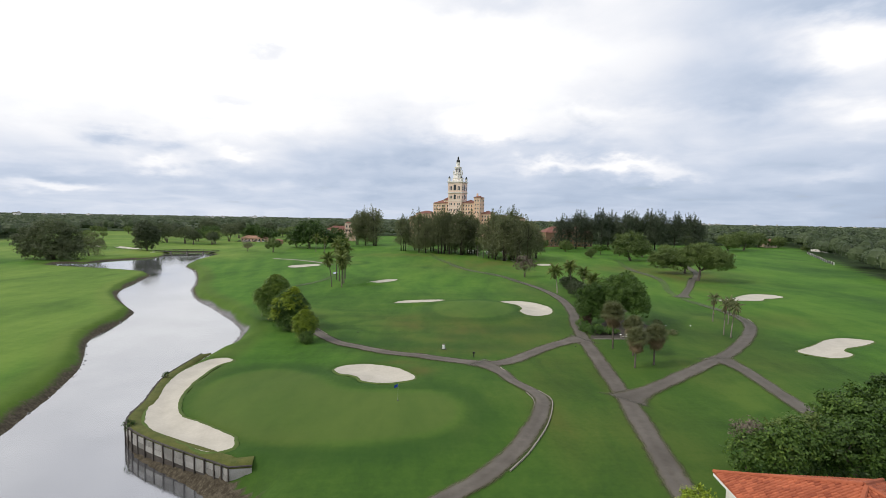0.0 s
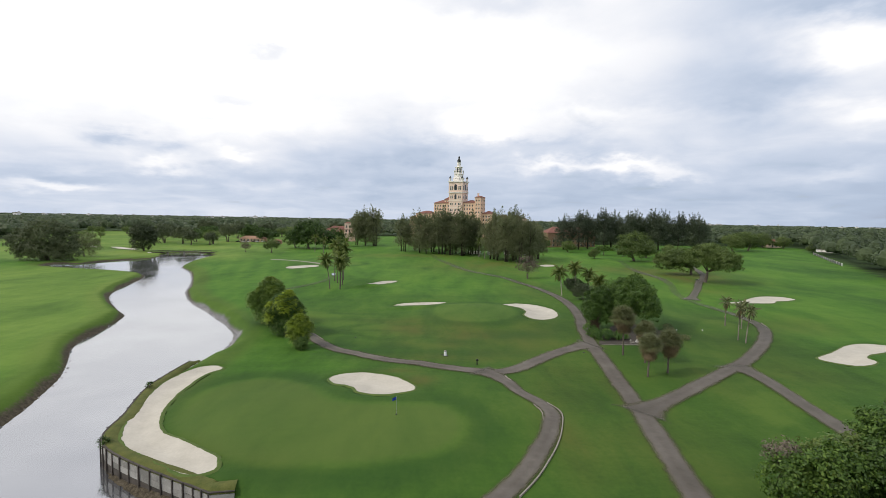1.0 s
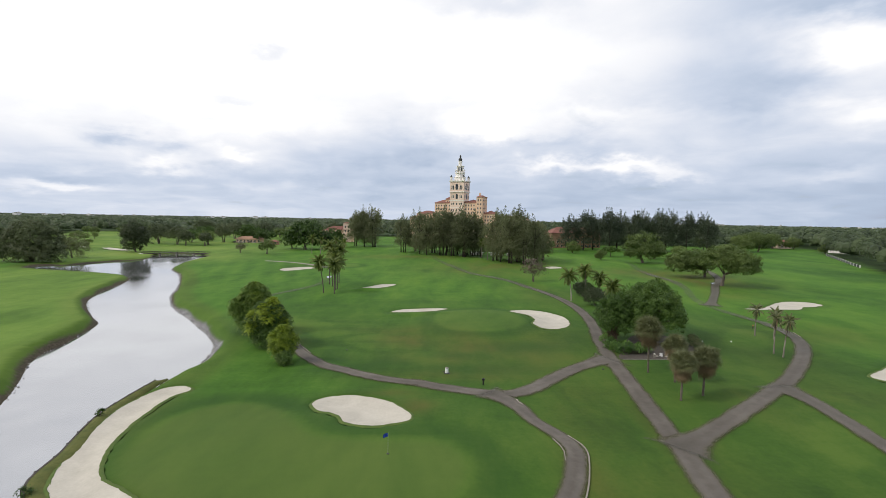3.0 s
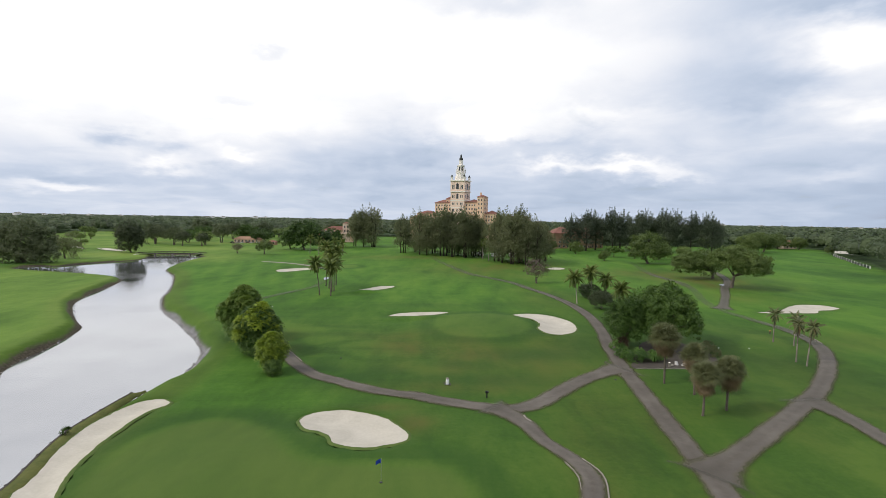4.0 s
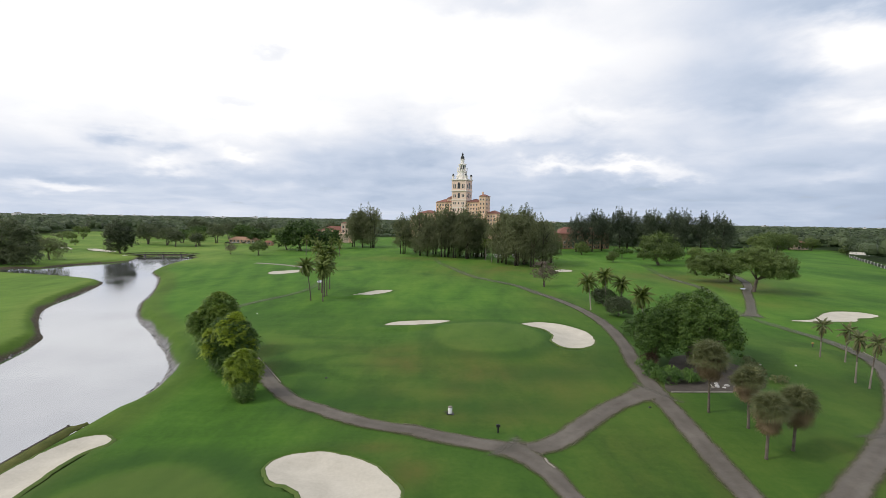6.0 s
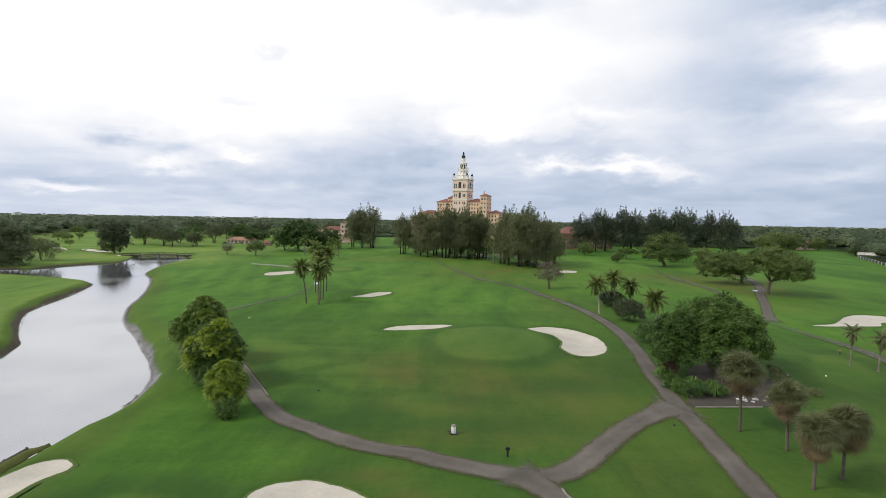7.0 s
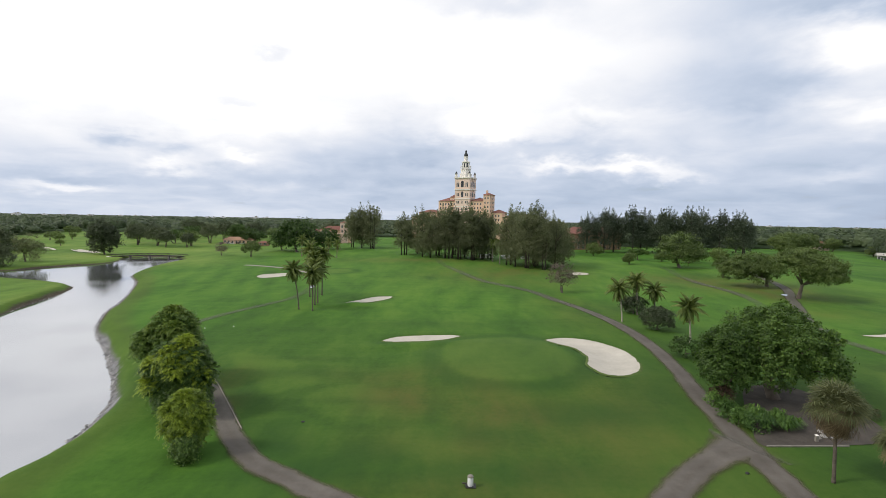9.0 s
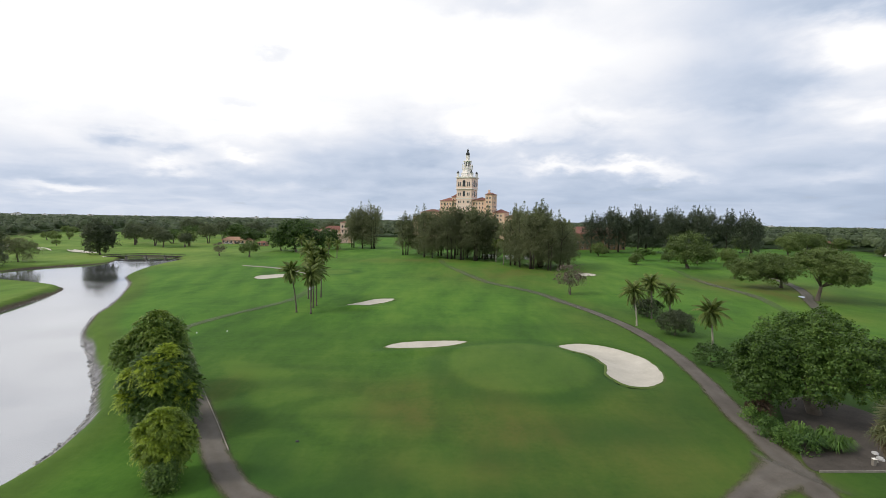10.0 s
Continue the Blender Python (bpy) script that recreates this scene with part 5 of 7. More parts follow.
BARE = build_tree("bare_tree", 37.7, 216.0, [(0, 0, 6.0, 4.4, 4.0, 3.0), (-1.8, 0, 4.6, 2.6, 2.6, 2.2), (1.8, 0, 4.6, 2.6, 2.6, 2.2)], TWIG, 8, 0.2, 420, 8, 0.75, 46, "leafless brownish tree beside the path", group="bare trees", slim=0.14, split=0.25, stems=3, fill=0.8)


def casuarina(seed, leaf, height, wide, label, group):
    rng = np.random.default_rng(seed)
    lobes = [(0, 0, height * 0.50, wide * 0.40, wide * 0.40, height * 0.27), (0, 0, height * 0.27, wide * 0.46, wide * 0.46, height * 0.18)]
    for k in range(9):
        a = rng.uniform(0, 6.28)
        lobes.append((math.cos(a) * wide * 0.36, math.sin(a) * wide * 0.36, height * rng.uniform(0.16, 0.66), wide * 0.22, wide * 0.22, height * rng.uniform(0.11, 0.19)))
    tips = []
    for k in range(26):
        a = rng.uniform(0, 6.28)
        q = rng.uniform(0.02, 0.44) * wide
        foot = np.array([math.cos(a) * q, math.sin(a) * q, height * (0.80 - 0.38 * (q / wide) - rng.uniform(0.02, 0.20))])
        rise = height * rng.uniform(0.12, 0.28)
        fat = rng.uniform(0.5, 1.25)
        lean = rng.normal(size=2) * 0.16 * rise
        n = 72
        t = rng.uniform(0.0, 1.0, n)[:, None]
        mid = foot + np.concatenate([t * lean[0], t * lean[1], t * rise], 1)
        out = rng.normal(size=(n, 3)) * [1, 1, 0.4]
        out /= np.linalg.norm(out, axis=1)[:, None]
        c = mid + out * (0.2 + fat * np.sin(math.pi * np.minimum(t * 0.9 + 0.12, 1.0))) * rng.uniform(0.4, 1.1, (n, 1))
        up = out * 0.8 + rng.normal(size=(n, 3)) * 0.45 + [0, 0, 0.45]
        up /= np.linalg.norm(up, axis=1)[:, None]
        side = np.cross(up, rng.normal(size=(n, 3)))
        side /= np.linalg.norm(side, axis=1)[:, None]
        s = rng.uniform(0.6, 1.15, (n, 1))
        tips.append(np.stack([c - up * s * 0.5, c + side * s * 0.13, c + up * s * 0.6, c - side * s * 0.13], 1))
    thing = holder("casuarina_tree", 0, 0, 0)
    trunk = Shape()
    for k in range(rng.integers(1, 4)):
        ox, oy = np.clip(rng.normal(size=2), -1.2, 1.2) * wide * 0.10
        top = Vector((ox * 1.5, oy * 1.5, height * 0.78))
        trunk.tube([(ox, oy, -0.4), (ox * 1.1, oy * 1.1, height * 0.18), (ox * 1.3, oy * 1.3, height * 0.5), top], [0.42, 0.30, 0.18, 0.05], 7)
        for _ in range(4):
            h = height * rng.uniform(0.2, 0.6)
            a = rng.uniform(0, 6.28)
            trunk.tube([(ox * 1.2, oy * 1.2, h), (ox + math.cos(a) * wide * 0.25, oy + math.sin(a) * wide * 0.25, h + height * 0.12), (ox + math.cos(a) * wide * 0.42, oy + math.sin(a) * wide * 0.42, h + height * 0.2)], [0.16, 0.1, 0.03], 5)
    child("trunk", trunk.mesh("trunk", PINE_BARK, True), thing)
    child("crown", quads_mesh("crown", np.concatenate([leaf_quads(lobes, 1180, 7, 1.12, seed, spread_m=2.3, fill=0.75, slim=0.17, droop=-0.3, flat=0.15, rag=0)] + tips), leaf), thing)
    return tagged(thing, label, "tree", group)


PINES = [casuarina(51 + i, PINE_LEAF, 28, 12.4, "tall feathery olive-green casuarina tree", "central pines") for i in range(3)]
DARKS = [casuarina(61 + i, DARK_PINE, 28, 12.6, "tall dark casuarina tree", "eastern pines") for i in range(2)]
SPOTS = [(-28, 372, 0.9), (-14, 357, 1.02), (-5, 366, 1.05), (1, 346, 1.08), (10, 352, 1.04), (14, 335, 1.06), (22, 345, 1.0), (-20, 384, 0.98), (5, 375, 1.02),
         (32.5, 309, 1.0), (38, 322, 1.02), (38, 290, 0.96), (44, 300, 1.06), (50, 289, 0.86), (55, 302, 0.84), (61, 312, 0.70),
         (-9, 349, 0.8), (7, 340, 0.8), (45, 284, 0.7), (-68, 434, 1.10), (-58, 432, 1.16), (-75, 445, 1.0), (35.5, 299, 0.9), (47, 312, 0.98), (18, 352, 0.88), (24, 338, 0.9)]
for i, (px, py, k) in enumerate(SPOTS):
    copy_tree(PINES[i % 3], px, py, i * 67, k * 1.17)
for i, (px, py, k) in enumerate([(100, 405, 0.9), (112, 404, 1.02), (121, 412, 0.98), (131, 402, 1.08), (141, 410, 1.0), (150, 398, 1.0), (160, 406, 1.02), (168, 396, 1.06), (178, 404, 1.03), (188, 392, 1.0), (197, 384, 0.96), (206, 396, 0.85)]):
    copy_tree(DARKS[i % 2], px, py, i * 83, k * 1.20)
for ob in PINES + DARKS:
    for o in (*ob.children, ob):
        bpy.data.objects.remove(o)

# the western side
build_tree("ficus_tree", -219.0, 278, [(0, 0, 14, 11, 7, 7.5), (-12, 0, 10, 7.5, 6, 7), (9, 1, 10, 6, 6, 7), (4, -3, 5, 9, 5, 5), (-6, -2, 5, 9, 5, 5), (12, 0, 4, 7, 4, 4.5)], BUSH_LEAF, 21, 0.9, 3600, 7, 1.0, 71, "large dark bushy tree mass on the canal bank", group="west trees", split=0.2, stems=2)
build_tree("light_tree", -216, 303, [(0, 0, 9, 5.5, 5, 4.5), (5, -1, 7, 4.4, 4, 4.0), (-5, 0, 7, 5, 4, 4), (3, 0, 3.6, 6, 4, 3)], PINE_LEAF, 13, 0.4, 900, 7, 0.95, 72, "thin pale olive feathery tree on the canal bank", group="west trees", fill=0.75, slim=0.25)
WEST_TREE = build_tree("ficus_tree", -209.4, 352.0, [(-0.5, 0, 14.5, 6.4, 6.2, 6.0), (0.5, -1, 9.5, 8.0, 7, 6.4), (-0.5, 0, 5.5, 7.2, 6.5, 5.2), (4, 0, 11.5, 4.5, 4.5, 4.5), (-4.5, 0, 13.5, 3.8, 4, 3.8)], BUSH_LEAF, 19, 0.6, 1700, 7, 1.1, 73, "dense dark tree at the end of a footbridge", group="west trees", split=0.15)
OPEN_TREE = build_tree("open_tree", -201.5, 437.7, [(0, 0, 7.5, 6.0, 5.2, 3.6), (-3, 0, 6, 3.5, 3.5, 2.6), (3, -1, 6, 3.5, 3.5, 2.6)], LIGHT_OAK, 11, 0.45, 420, 7, 0.95, 74, "open-crowned small tree on the western course", group="west trees", split=0.3, stems=2, fill=0.7)
copy_tree(OPEN_TREE, -118.2, 347.5, 60, 0.80)
copy_tree(BARE, -137.8, 352.3, 60, 0.80, "leafless thin tree on the western course")
OAK_B = build_tree("oak_tree", -104, 392.0, [(0, 0, 14, 10, 9, 7.5), (-8, 0, 10, 7, 7, 6), (8, 0, 10, 7, 7, 6.5), (0, -5, 8, 8, 6, 5.5)], OAK_LEAF, 21, 0.8, 1000, 7, 1.45, 75, "large dark oak tree on the western course", group="west trees", split=0.2)
for x, y, k, turn in ((-118, 404, 0.62, 60), (-88, 420, 0.7, 110), (-93, 398, 0.66, 210), (-176, 492, 0.62, 160), (-190, 500, 0.72, 30), (-142, 556, 0.8, 200), (-115, 570, 0.7, 20), (-96, 600, 0.8, 320)):
    copy_tree(OAK_B, x, y, turn, k, "dark oak tree far over the western course")
ROUND_TREE = build_tree("round_tree", -246.5, 444.0, [(0, 0, 9.5, 6.5, 6.0, 4.4), (-5, 0, 7.8, 4.6, 4.4, 3.6), (4.5, 0.5, 8.4, 4.6, 4.2, 3.6)], BUSH_LEAF, 13, 0.45, 620, 7, 1.0, 76, "olive tree with a forked trunk on the western course", group="west trees", split=0.38, stems=2, fill=0.6)
FLAT_TREE = build_tree("flat_tree", -165.0, 474.0, [(0, 0, 7.5, 9.0, 7.0, 3.0), (-5, 0, 6.2, 5, 5, 2.4), (5, 0, 6.4, 5, 5, 2.6)], OAK_LEAF, 10, 0.5, 520, 7, 1.1, 77, "broad flat-crowned dark tree on the western course", group="west trees", split=0.3, stems=2)
for i, (kind, x, y, k) in enumerate(((0, -226, 436, 1.0), (0, -211, 422, 0.8), (0, -196.5, 425, 0.72), (0, -262, 470, 1.1), (1, -232, 470, 1.0), (0, -205, 476, 1.15), (1, -140, 500, 0.8), (0, -182, 520, 1.2), (0, -220, 540, 1.2), (1, -260, 560, 1.1), (0, -150, 530, 1.0), (1, -198, 560, 1.2), (0, -300, 548, 1.0), (0, -128, 592, 1.2), (1, -236, 600, 1.2), (0, -282, 600, 1.3))):
    copy_tree(FLAT_TREE if kind else ROUND_TREE, x, y, i * 61, k)
for i in range(12):
    copy_tree(OPEN_TREE, -190 + 9 * i - (i % 3) * 4, 590 + (i * 37) % 23, i * 50, 0.9 + 0.05 * (i % 4), "rounded tree in a far row")
for i, (x, y, k) in enumerate(((-352, 487, 0.62), (-330, 470, 0.6), (-345, 505, 0.55), (-300, 520, 0.6), (-282, 500, 0.5), (-290, 420, 0.4), (-372, 520, 0.6), (-395, 575, 0.8), (-420, 600, 0.8), (-380, 600, 0.8), (-350, 610, 0.8))):
    copy_tree(OPEN_TREE, x, y, i * 77, k, "small clipped tree on the far western course")
copy_tree(OAKS, 296, 456, 60, 0.8, "dark tree before a far villa")
copy_tree(OAKS, 312, 452, 160, 0.62, "dark tree before a far villa")
copy_tree(OAKS, 282, 462, 260, 0.85, "dark tree before a far villa")
copy_tree(OAKS, 300, 400, 200, 0.42, "dark tree before a far villa")
copy_tree(OAKS, 324, 392, 310, 0.40, "dark tree before a far villa")
copy_tree(OAKS, 236, 402, 30, 0.8, "dark tree at the end of a fairway")
copy_tree(OAKS, 215, 420, 90, 0.7, "pale tree at the end of a fairway")
copy_tree(OAKS, 255, 412, 130, 0.85, "dark tree at the end of a fairway")
# ---- palms ----
def frond_mesh(name, long, droop, leaflets, wide, material, hang=0.5):
    """A feather frond along +x: a midrib and two rows of leaflets."""
    pts = []
    for i in range(9):
        t = i / 8
        pts.append(Vector((long * t * (1 - 0.12 * droop * t), 0, long * (0.34 * t - droop * 0.62 * t * t))))
    rib = Shape().tube(pts, [0.055 * (1 - 0.85 * i / 8) for i in range(9)], 4)
    v, f = list(rib.v), list(rib.f)
    for i in range(1, leaflets):
        t = 0.12 + 0.88 * i / leaflets
        k = min(int(t * 8), 7)
        p = pts[k].lerp(pts[k + 1], t * 8 - k)
        ahead = (pts[k + 1] - pts[k]).normalized()
        n = wide * math.sin(math.pi * min(0.12 + t * 0.86, 1)) ** 0.6
        for side in (-1, 1):
            out = (Vector((0, side, 0)) * 0.85 + ahead * 0.55 - Vector((0, 0, hang))).normalized()
            w = ahead * 0.085 * long / 3
            m = len(v)
            v += [p - w, p + w, p + out * n * 0.6 + w * 0.7 - Vector((0, 0, 0.02)), p + out * n - Vector((0, 0, 0.12 * n))]
            f.append((m, m + 1, m + 2, m + 3))
    return mesh_of(name, v, f, material)


def fan_mesh(name, size, material, fold=0.35):
    """A fan frond along +x: a stalk and a spray of pointed blades with drooping tips."""
    v, f = [], []
    stalk = Shape().tube([(0, 0, 0), (size * 0.35, 0, size * 0.12), (size * 0.55, 0, size * 0.12)], [0.04, 0.03, 0.02], 4)
    v, f = list(stalk.v), list(stalk.f)
    root = Vector((size * 0.5, 0, size * 0.12))
    for i in range(30):
        a = radians(-115 + 230 * i / 29)
        d = Vector((math.cos(a), math.sin(a), fold * 0.5 - abs(a) * 0.18))
        side = Vector((-math.sin(a), math.cos(a), 0)) * size * 0.017
        m = len(v)
        mid, tip = root + d * size * (0.34 + 0.05 * (i % 3)), root + d * size * (0.62 + 0.10 * (i % 2)) - Vector((0, 0, size * (0.17 + 0.08 * (i % 3))))
        v += [root, mid - side, tip, mid + side]
        f.append((m, m + 1, m + 2, m + 3))
    return mesh_of(name, v, f, material)


FROND = frond_mesh("frond", 3.5, 1.45, 30, 1.0, PALM_LEAF, 0.8)
FROND_UP = frond_mesh("frond", 3.5, 1.05, 30, 0.9, PALM_LEAF, 0.7)
FROND_LOW = frond_mesh("frond", 3.1, 1.5, 20, 0.85, PALM_LEAF, 0.9)
FROND_DEAD = frond_mesh("dead_frond", 2.6, 1.9, 16, 0.7, DEAD_LEAF, 1.1)
ROYAL_FROND = frond_mesh("frond", 2.6, 1.0, 20, 0.7, SABAL_LEAF, 0.6)
FAN = fan_mesh("frond", 2.0, SABAL_LEAF)
FAN_DEAD = fan_mesh("dead_frond", 1.9, DEAD_LEAF, 0.0)


def feather_palm(x, y, height, lean, seed, label, fronds=20, frond=None, bark=None, size=1.0, radius=0.17, dead=4, group="palms", name="coconut_palm"):
    rng = np.random.default_rng(seed)
    thing = holder(name, x, y, ground_z(x, y), rng.uniform(0, 10))
    lx, ly = lean
    pts = [Vector((lx * (t ** 1.6), ly * (t ** 1.6), height * t - 0.2 * (1 - t))) for t in (0, 0.05, 0.25, 0.5, 0.75, 1.0)]
    trunk = Shape().tube(pts, [radius * 1.9, radius * 1.35, radius * 1.05, radius * 0.95, radius * 0.85, radius * 0.8], 8)
    child("trunk", trunk.mesh("trunk", bark or PALM_BARK, True), thing)
    if name == "slender_palm":
        foot = Shape().tube([pts[0], pts[1], pts[2], pts[3]], [radius * 2.0, radius * 1.5, radius * 1.2, radius * 1.08], 8)
        child("trunk_foot", foot.mesh("trunk_foot", PALM_BARK, True), thing, "pale painted lower trunk")
    top = pts[-1]
    for i in range(fronds):
        t = i / max(fronds - 1, 1)
        tilt = -84 + 134 * t + rng.normal() * 6
        k = size * rng.uniform(0.85, 1.12)
        m = Matrix.Translation(top) @ pose(0, 0, 0, 0, 0, i * 137.5 + rng.normal() * 8) @ pose(0, 0, 0, 0, tilt, 0) @ pose(0, 0, 0, rng.normal() * 12) @ Matrix.Scale(k, 4)
        child("frond", frond or (FROND_UP if tilt < -60 else FROND) if tilt < -5 else (frond or FROND_LOW), thing, m=m)
    for i in range(dead):
        m = Matrix.Translation(top - Vector((0, 0, 0.15))) @ pose(0, 0, 0, 0, 0, i * 83 + 20) @ pose(0, 0, 0, 0, 38) @ Matrix.Scale(size * 0.9, 4)
        child("dead_frond", FROND_DEAD, thing, "dry brown hanging frond", m=m)
    return tagged(thing, label, "palm tree", group)


def sabal_palm(x, y, height, seed, crown=1.0, label="sabal palm with a shaggy round crown of olive and brown fans"):
    rng = np.random.default_rng(seed)
    thing = holder("sabal_palm", x, y, ground_z(x, y), rng.uniform(0, 360))
    lean = rng.normal(size=2) * 0.25
    top = Vector((lean[0], lean[1], height - 1.6 * crown))
    child("trunk", Shape().tube([(0, 0, -0.2), (0, 0, 0.2), (lean[0] * 0.4, lean[1] * 0.4, height * 0.4), top], [0.24, 0.17, 0.15, 0.18], 8).mesh("trunk", BARK, True), thing)
    for i in range(50):
        t = i / 49
        tilt = -80 + 95 * t + rng.normal() * 6
        m = Matrix.Translation(top) @ pose(0, 0, 0, 0, 0, i * 137.5) @ pose(0, 0, 0, 0, tilt) @ pose(0, 0, 0, rng.normal() * 25) @ Matrix.Scale(crown * rng.uniform(0.85, 1.1), 4)
        child("frond", FAN, thing, m=m)
    for i in range(36):
        m = Matrix.Translation(top - Vector((0, 0, 0.1 + 1.1 * (i / 39) ** 1.5))) @ pose(0, 0, 0, 0, 0, i * 137.5 + 40) @ pose(0, 0, 0, 0, 2 + 72 * (i / 39) + rng.normal() * 8) @ pose(0, 0, 0, rng.normal() * 40) @ Matrix.Scale(crown * rng.uniform(0.55, 1.0), 4)
        child("dead_frond", FAN_DEAD, thing, "dry brown hanging fan", m=m)
    return tagged(thing, label, "palm tree", "sabal palms")


for i, (x, y, h, k) in enumerate(((35.5, 98.2, 9.0, 1.24), (37.8, 93.4, 7.3, 1.02), (35.2, 86.0, 6.8, 1.05), (39.3, 87.7, 7.0, 1.06))):
    sabal_palm(x, y, h, 80 + i, k)
for i, (x, y, h, lx, ly) in enumerate(((41.0, 169.3, 7.6, -0.9, 0.3), (48.2, 178.5, 8.4, -0.5, 0.2), (53.5, 180.5, 5.8, -0.2, 0), (47.6, 149.8, 6.7, -0.6, 0.2))):
    feather_palm(x, y, h, (lx, ly), 90 + i, "coconut palm with arching fronds and dry lower leaves", 36, dead=9, group="drive palms", bark=PALE_BARK if i in (0, 3) else None)
for i, (x, y, h, lx, ly) in enumerate(((70.5, 124.8, 5.9, 0.1, 0), (72.6, 121.6, 5.4, 0.4, 0.2), (65.0, 110.3, 6.9, 0.2, 0.2), (65.2, 107.9, 6.9, 0.9, 0.2))):
    feather_palm(x, y, h, (lx, ly), 100 + i, "slender young palm with a small ragged crown", 14, ROYAL_FROND, BARK, 0.80, 0.10, 4, "slender palms", "slender_palm")
for i, (x, y, h, lx, ly) in enumerate(((-40.1, 182.7, 10.2, -1.4, 0.3), (-37.4, 188.6, 10.6, 0.2, 0.2), (-36.0, 181.0, 9.6, 0.0, 0.1), (-40.2, 196.7, 12.0, 0.3, 0.2), (-39.4, 204.5, 12.4, 0.3, 0), (-42.5, 202, 14.0, 0.2, 0), (-37.2, 191.0, 9.0, 0.1, 0))):
    feather_palm(x, y, h, (lx, ly), 110 + i, "tall slim palm in a fairway cluster", 42, dead=12, size=1.04, radius=0.16, group="cluster palms", bark=BARK)
for i, (x, y, h) in enumerate(((-83, 352, 9), (-90, 356, 10), (-72, 350, 9), (-66, 346, 8))):
    feather_palm(x, y, h, (0.3, 0), 120 + i, "palm at the edge of the oaks", 18, size=1.25, radius=0.2, group="western palms")
for i, (x, y, h) in enumerate(((27.5, 312, 11), (25, 326, 10))):
    feather_palm(x, y, h, (0.2, 0), 130 + i, "pale-trunked palm between pines", 18, size=1.1, radius=0.22, group="pine palms", bark=PALM_BARK, dead=2)


# ---- the garden under the fig tree ----
def strap_clump(x, y, size, seed, label):
    rng = np.random.default_rng(seed)
    n = 130
    a = rng.uniform(0, 6.28, n)
    reach = size * rng.uniform(0.6, 1.1, n)
    d = np.stack([np.cos(a), np.sin(a), np.zeros(n)], 1)
    s = np.stack([-np.sin(a), np.cos(a), np.zeros(n)], 1) * 0.032 * size
    up = np.array([0, 0, 1.0])
    lift = rng.uniform(0.4, 1.0, n)[:, None]
    p0 = d * 0.1
    p1 = d * reach[:, None] * 0.5 + up * size * lift
    p2 = d * reach[:, None] + up * size * lift * 0.6
    quads = np.concatenate([np.stack([p0 - s, p0 + s, p1 + s, p1 - s], 1), np.stack([p1 - s, p1 + s, p2 + s * 0.2, p2 - s * 0.2], 1)])
    ob = new("garden_plant", quads_mesh("garden_plant", quads, GARDEN_LEAF))
    ob.matrix_world = at_ground(x, y)
    return tagged(ob, label, "plant", "garden plants")


for i, (x, y, k) in enumerate(((34.8, 112.4, 1.4), (36.8, 110.2, 1.9), (38.8, 109.6, 1.7), (35.2, 115.2, 1.5), (39.6, 112.0, 1.6), (37.2, 112.8, 1.8), (35.8, 117.8, 1.6), (40.4, 110.4, 1.4))):
    strap_clump(x, y, k, 140 + i, "bright green strap-leaved garden plant")
for i, (x, y, k) in enumerate(((34.2, 111.0, 1.0), (33.9, 113.2, 1.1), (34.3, 116.6, 1.0), (35.2, 109.2, 0.9))):
    build_tree("shrub", x, y, [(0, 0, 0.8, 1.15, 1.15, 1.0)], GARDEN_LEAF, 1.2, 0.05, 120, 7, 0.26, 150 + i, "low bright green garden shrub", "shrub", group="garden shrubs")


build_tree("shrub", 35.6, 117.4, [(0, 0, 1.3, 1.2, 1.2, 1.2), (0.8, 0.6, 1.8, 0.9, 0.9, 0.8)], CROTON_LEAF, 2.0, 0.06, 260, 7, 0.26, 160, "dark reddish-brown shrub under the fig tree", "shrub", group="garden shrubs")
for i, (x, y, k) in enumerate(((51.4, 113.4, 1.0), (53.0, 110.4, 0.8), (52.6, 116.6, 0.9), (53.6, 120.0, 0.9))):
    build_tree("shrub", x, y, [(0, 0, 0.6 * k, 1.5 * k, 1.3 * k, 0.7 * k), (0.9, 0.4, 0.5 * k, 1.0 * k, 1.0 * k, 0.6 * k)], SABAL_LEAF, 1.0, 0.04, 200, 7, 0.24, 165 + i, "low dry olive scrub beside the garden bed", "shrub", group="garden scrub", slim=0.25)


def rounded_stone(name, x, y, size, seed, mat, label):
    bm = bmesh.new()
    bmesh.ops.create_icosphere(bm, subdivisions=2, radius=1)
    rng = np.random.default_rng(seed)
    off = Vector(rng.uniform(0, 9, 3))
    for v in bm.verts:
        v.co *= 1 + 0.28 * noise.noise(v.co * 1.3 + off)
        v.co = Vector((v.co.x * size, v.co.y * size * 0.8, v.co.z * size * 0.6))
    me = bpy.data.meshes.new(name)
    bm.to_mesh(me)
    bm.free()
    me.materials.append(mat)
    ob = new(name, me)
    ob.matrix_world = at_ground(x, y, seed * 40) @ pose(0, 0, size * 0.3)
    return tagged(ob, label, "stone", "garden stones")


for i, (x, y, k) in enumerate(((41.0, 107.4, 0.35), (42.0, 107.9, 0.45), (42.9, 107.5, 0.3), (43.8, 108.4, 0.42), (44.8, 108.0, 0.3), (42.6, 109.2, 0.4), (46.2, 109.4, 0.35))):
    rounded_stone("garden_stone", x, y, k, i + 1, ROCK if i % 4 else CONCRETE, "pale rough garden stone beside the path")
apron_ring = catmull([(33.5, 105.4), (38, 105.6), (43.5, 105.9), (48, 107), (51.2, 111), (52, 118), (49, 125), (43, 124), (38.5, 117), (35, 110)], 1.2, True)
apron_mid = apron_ring.mean(0)
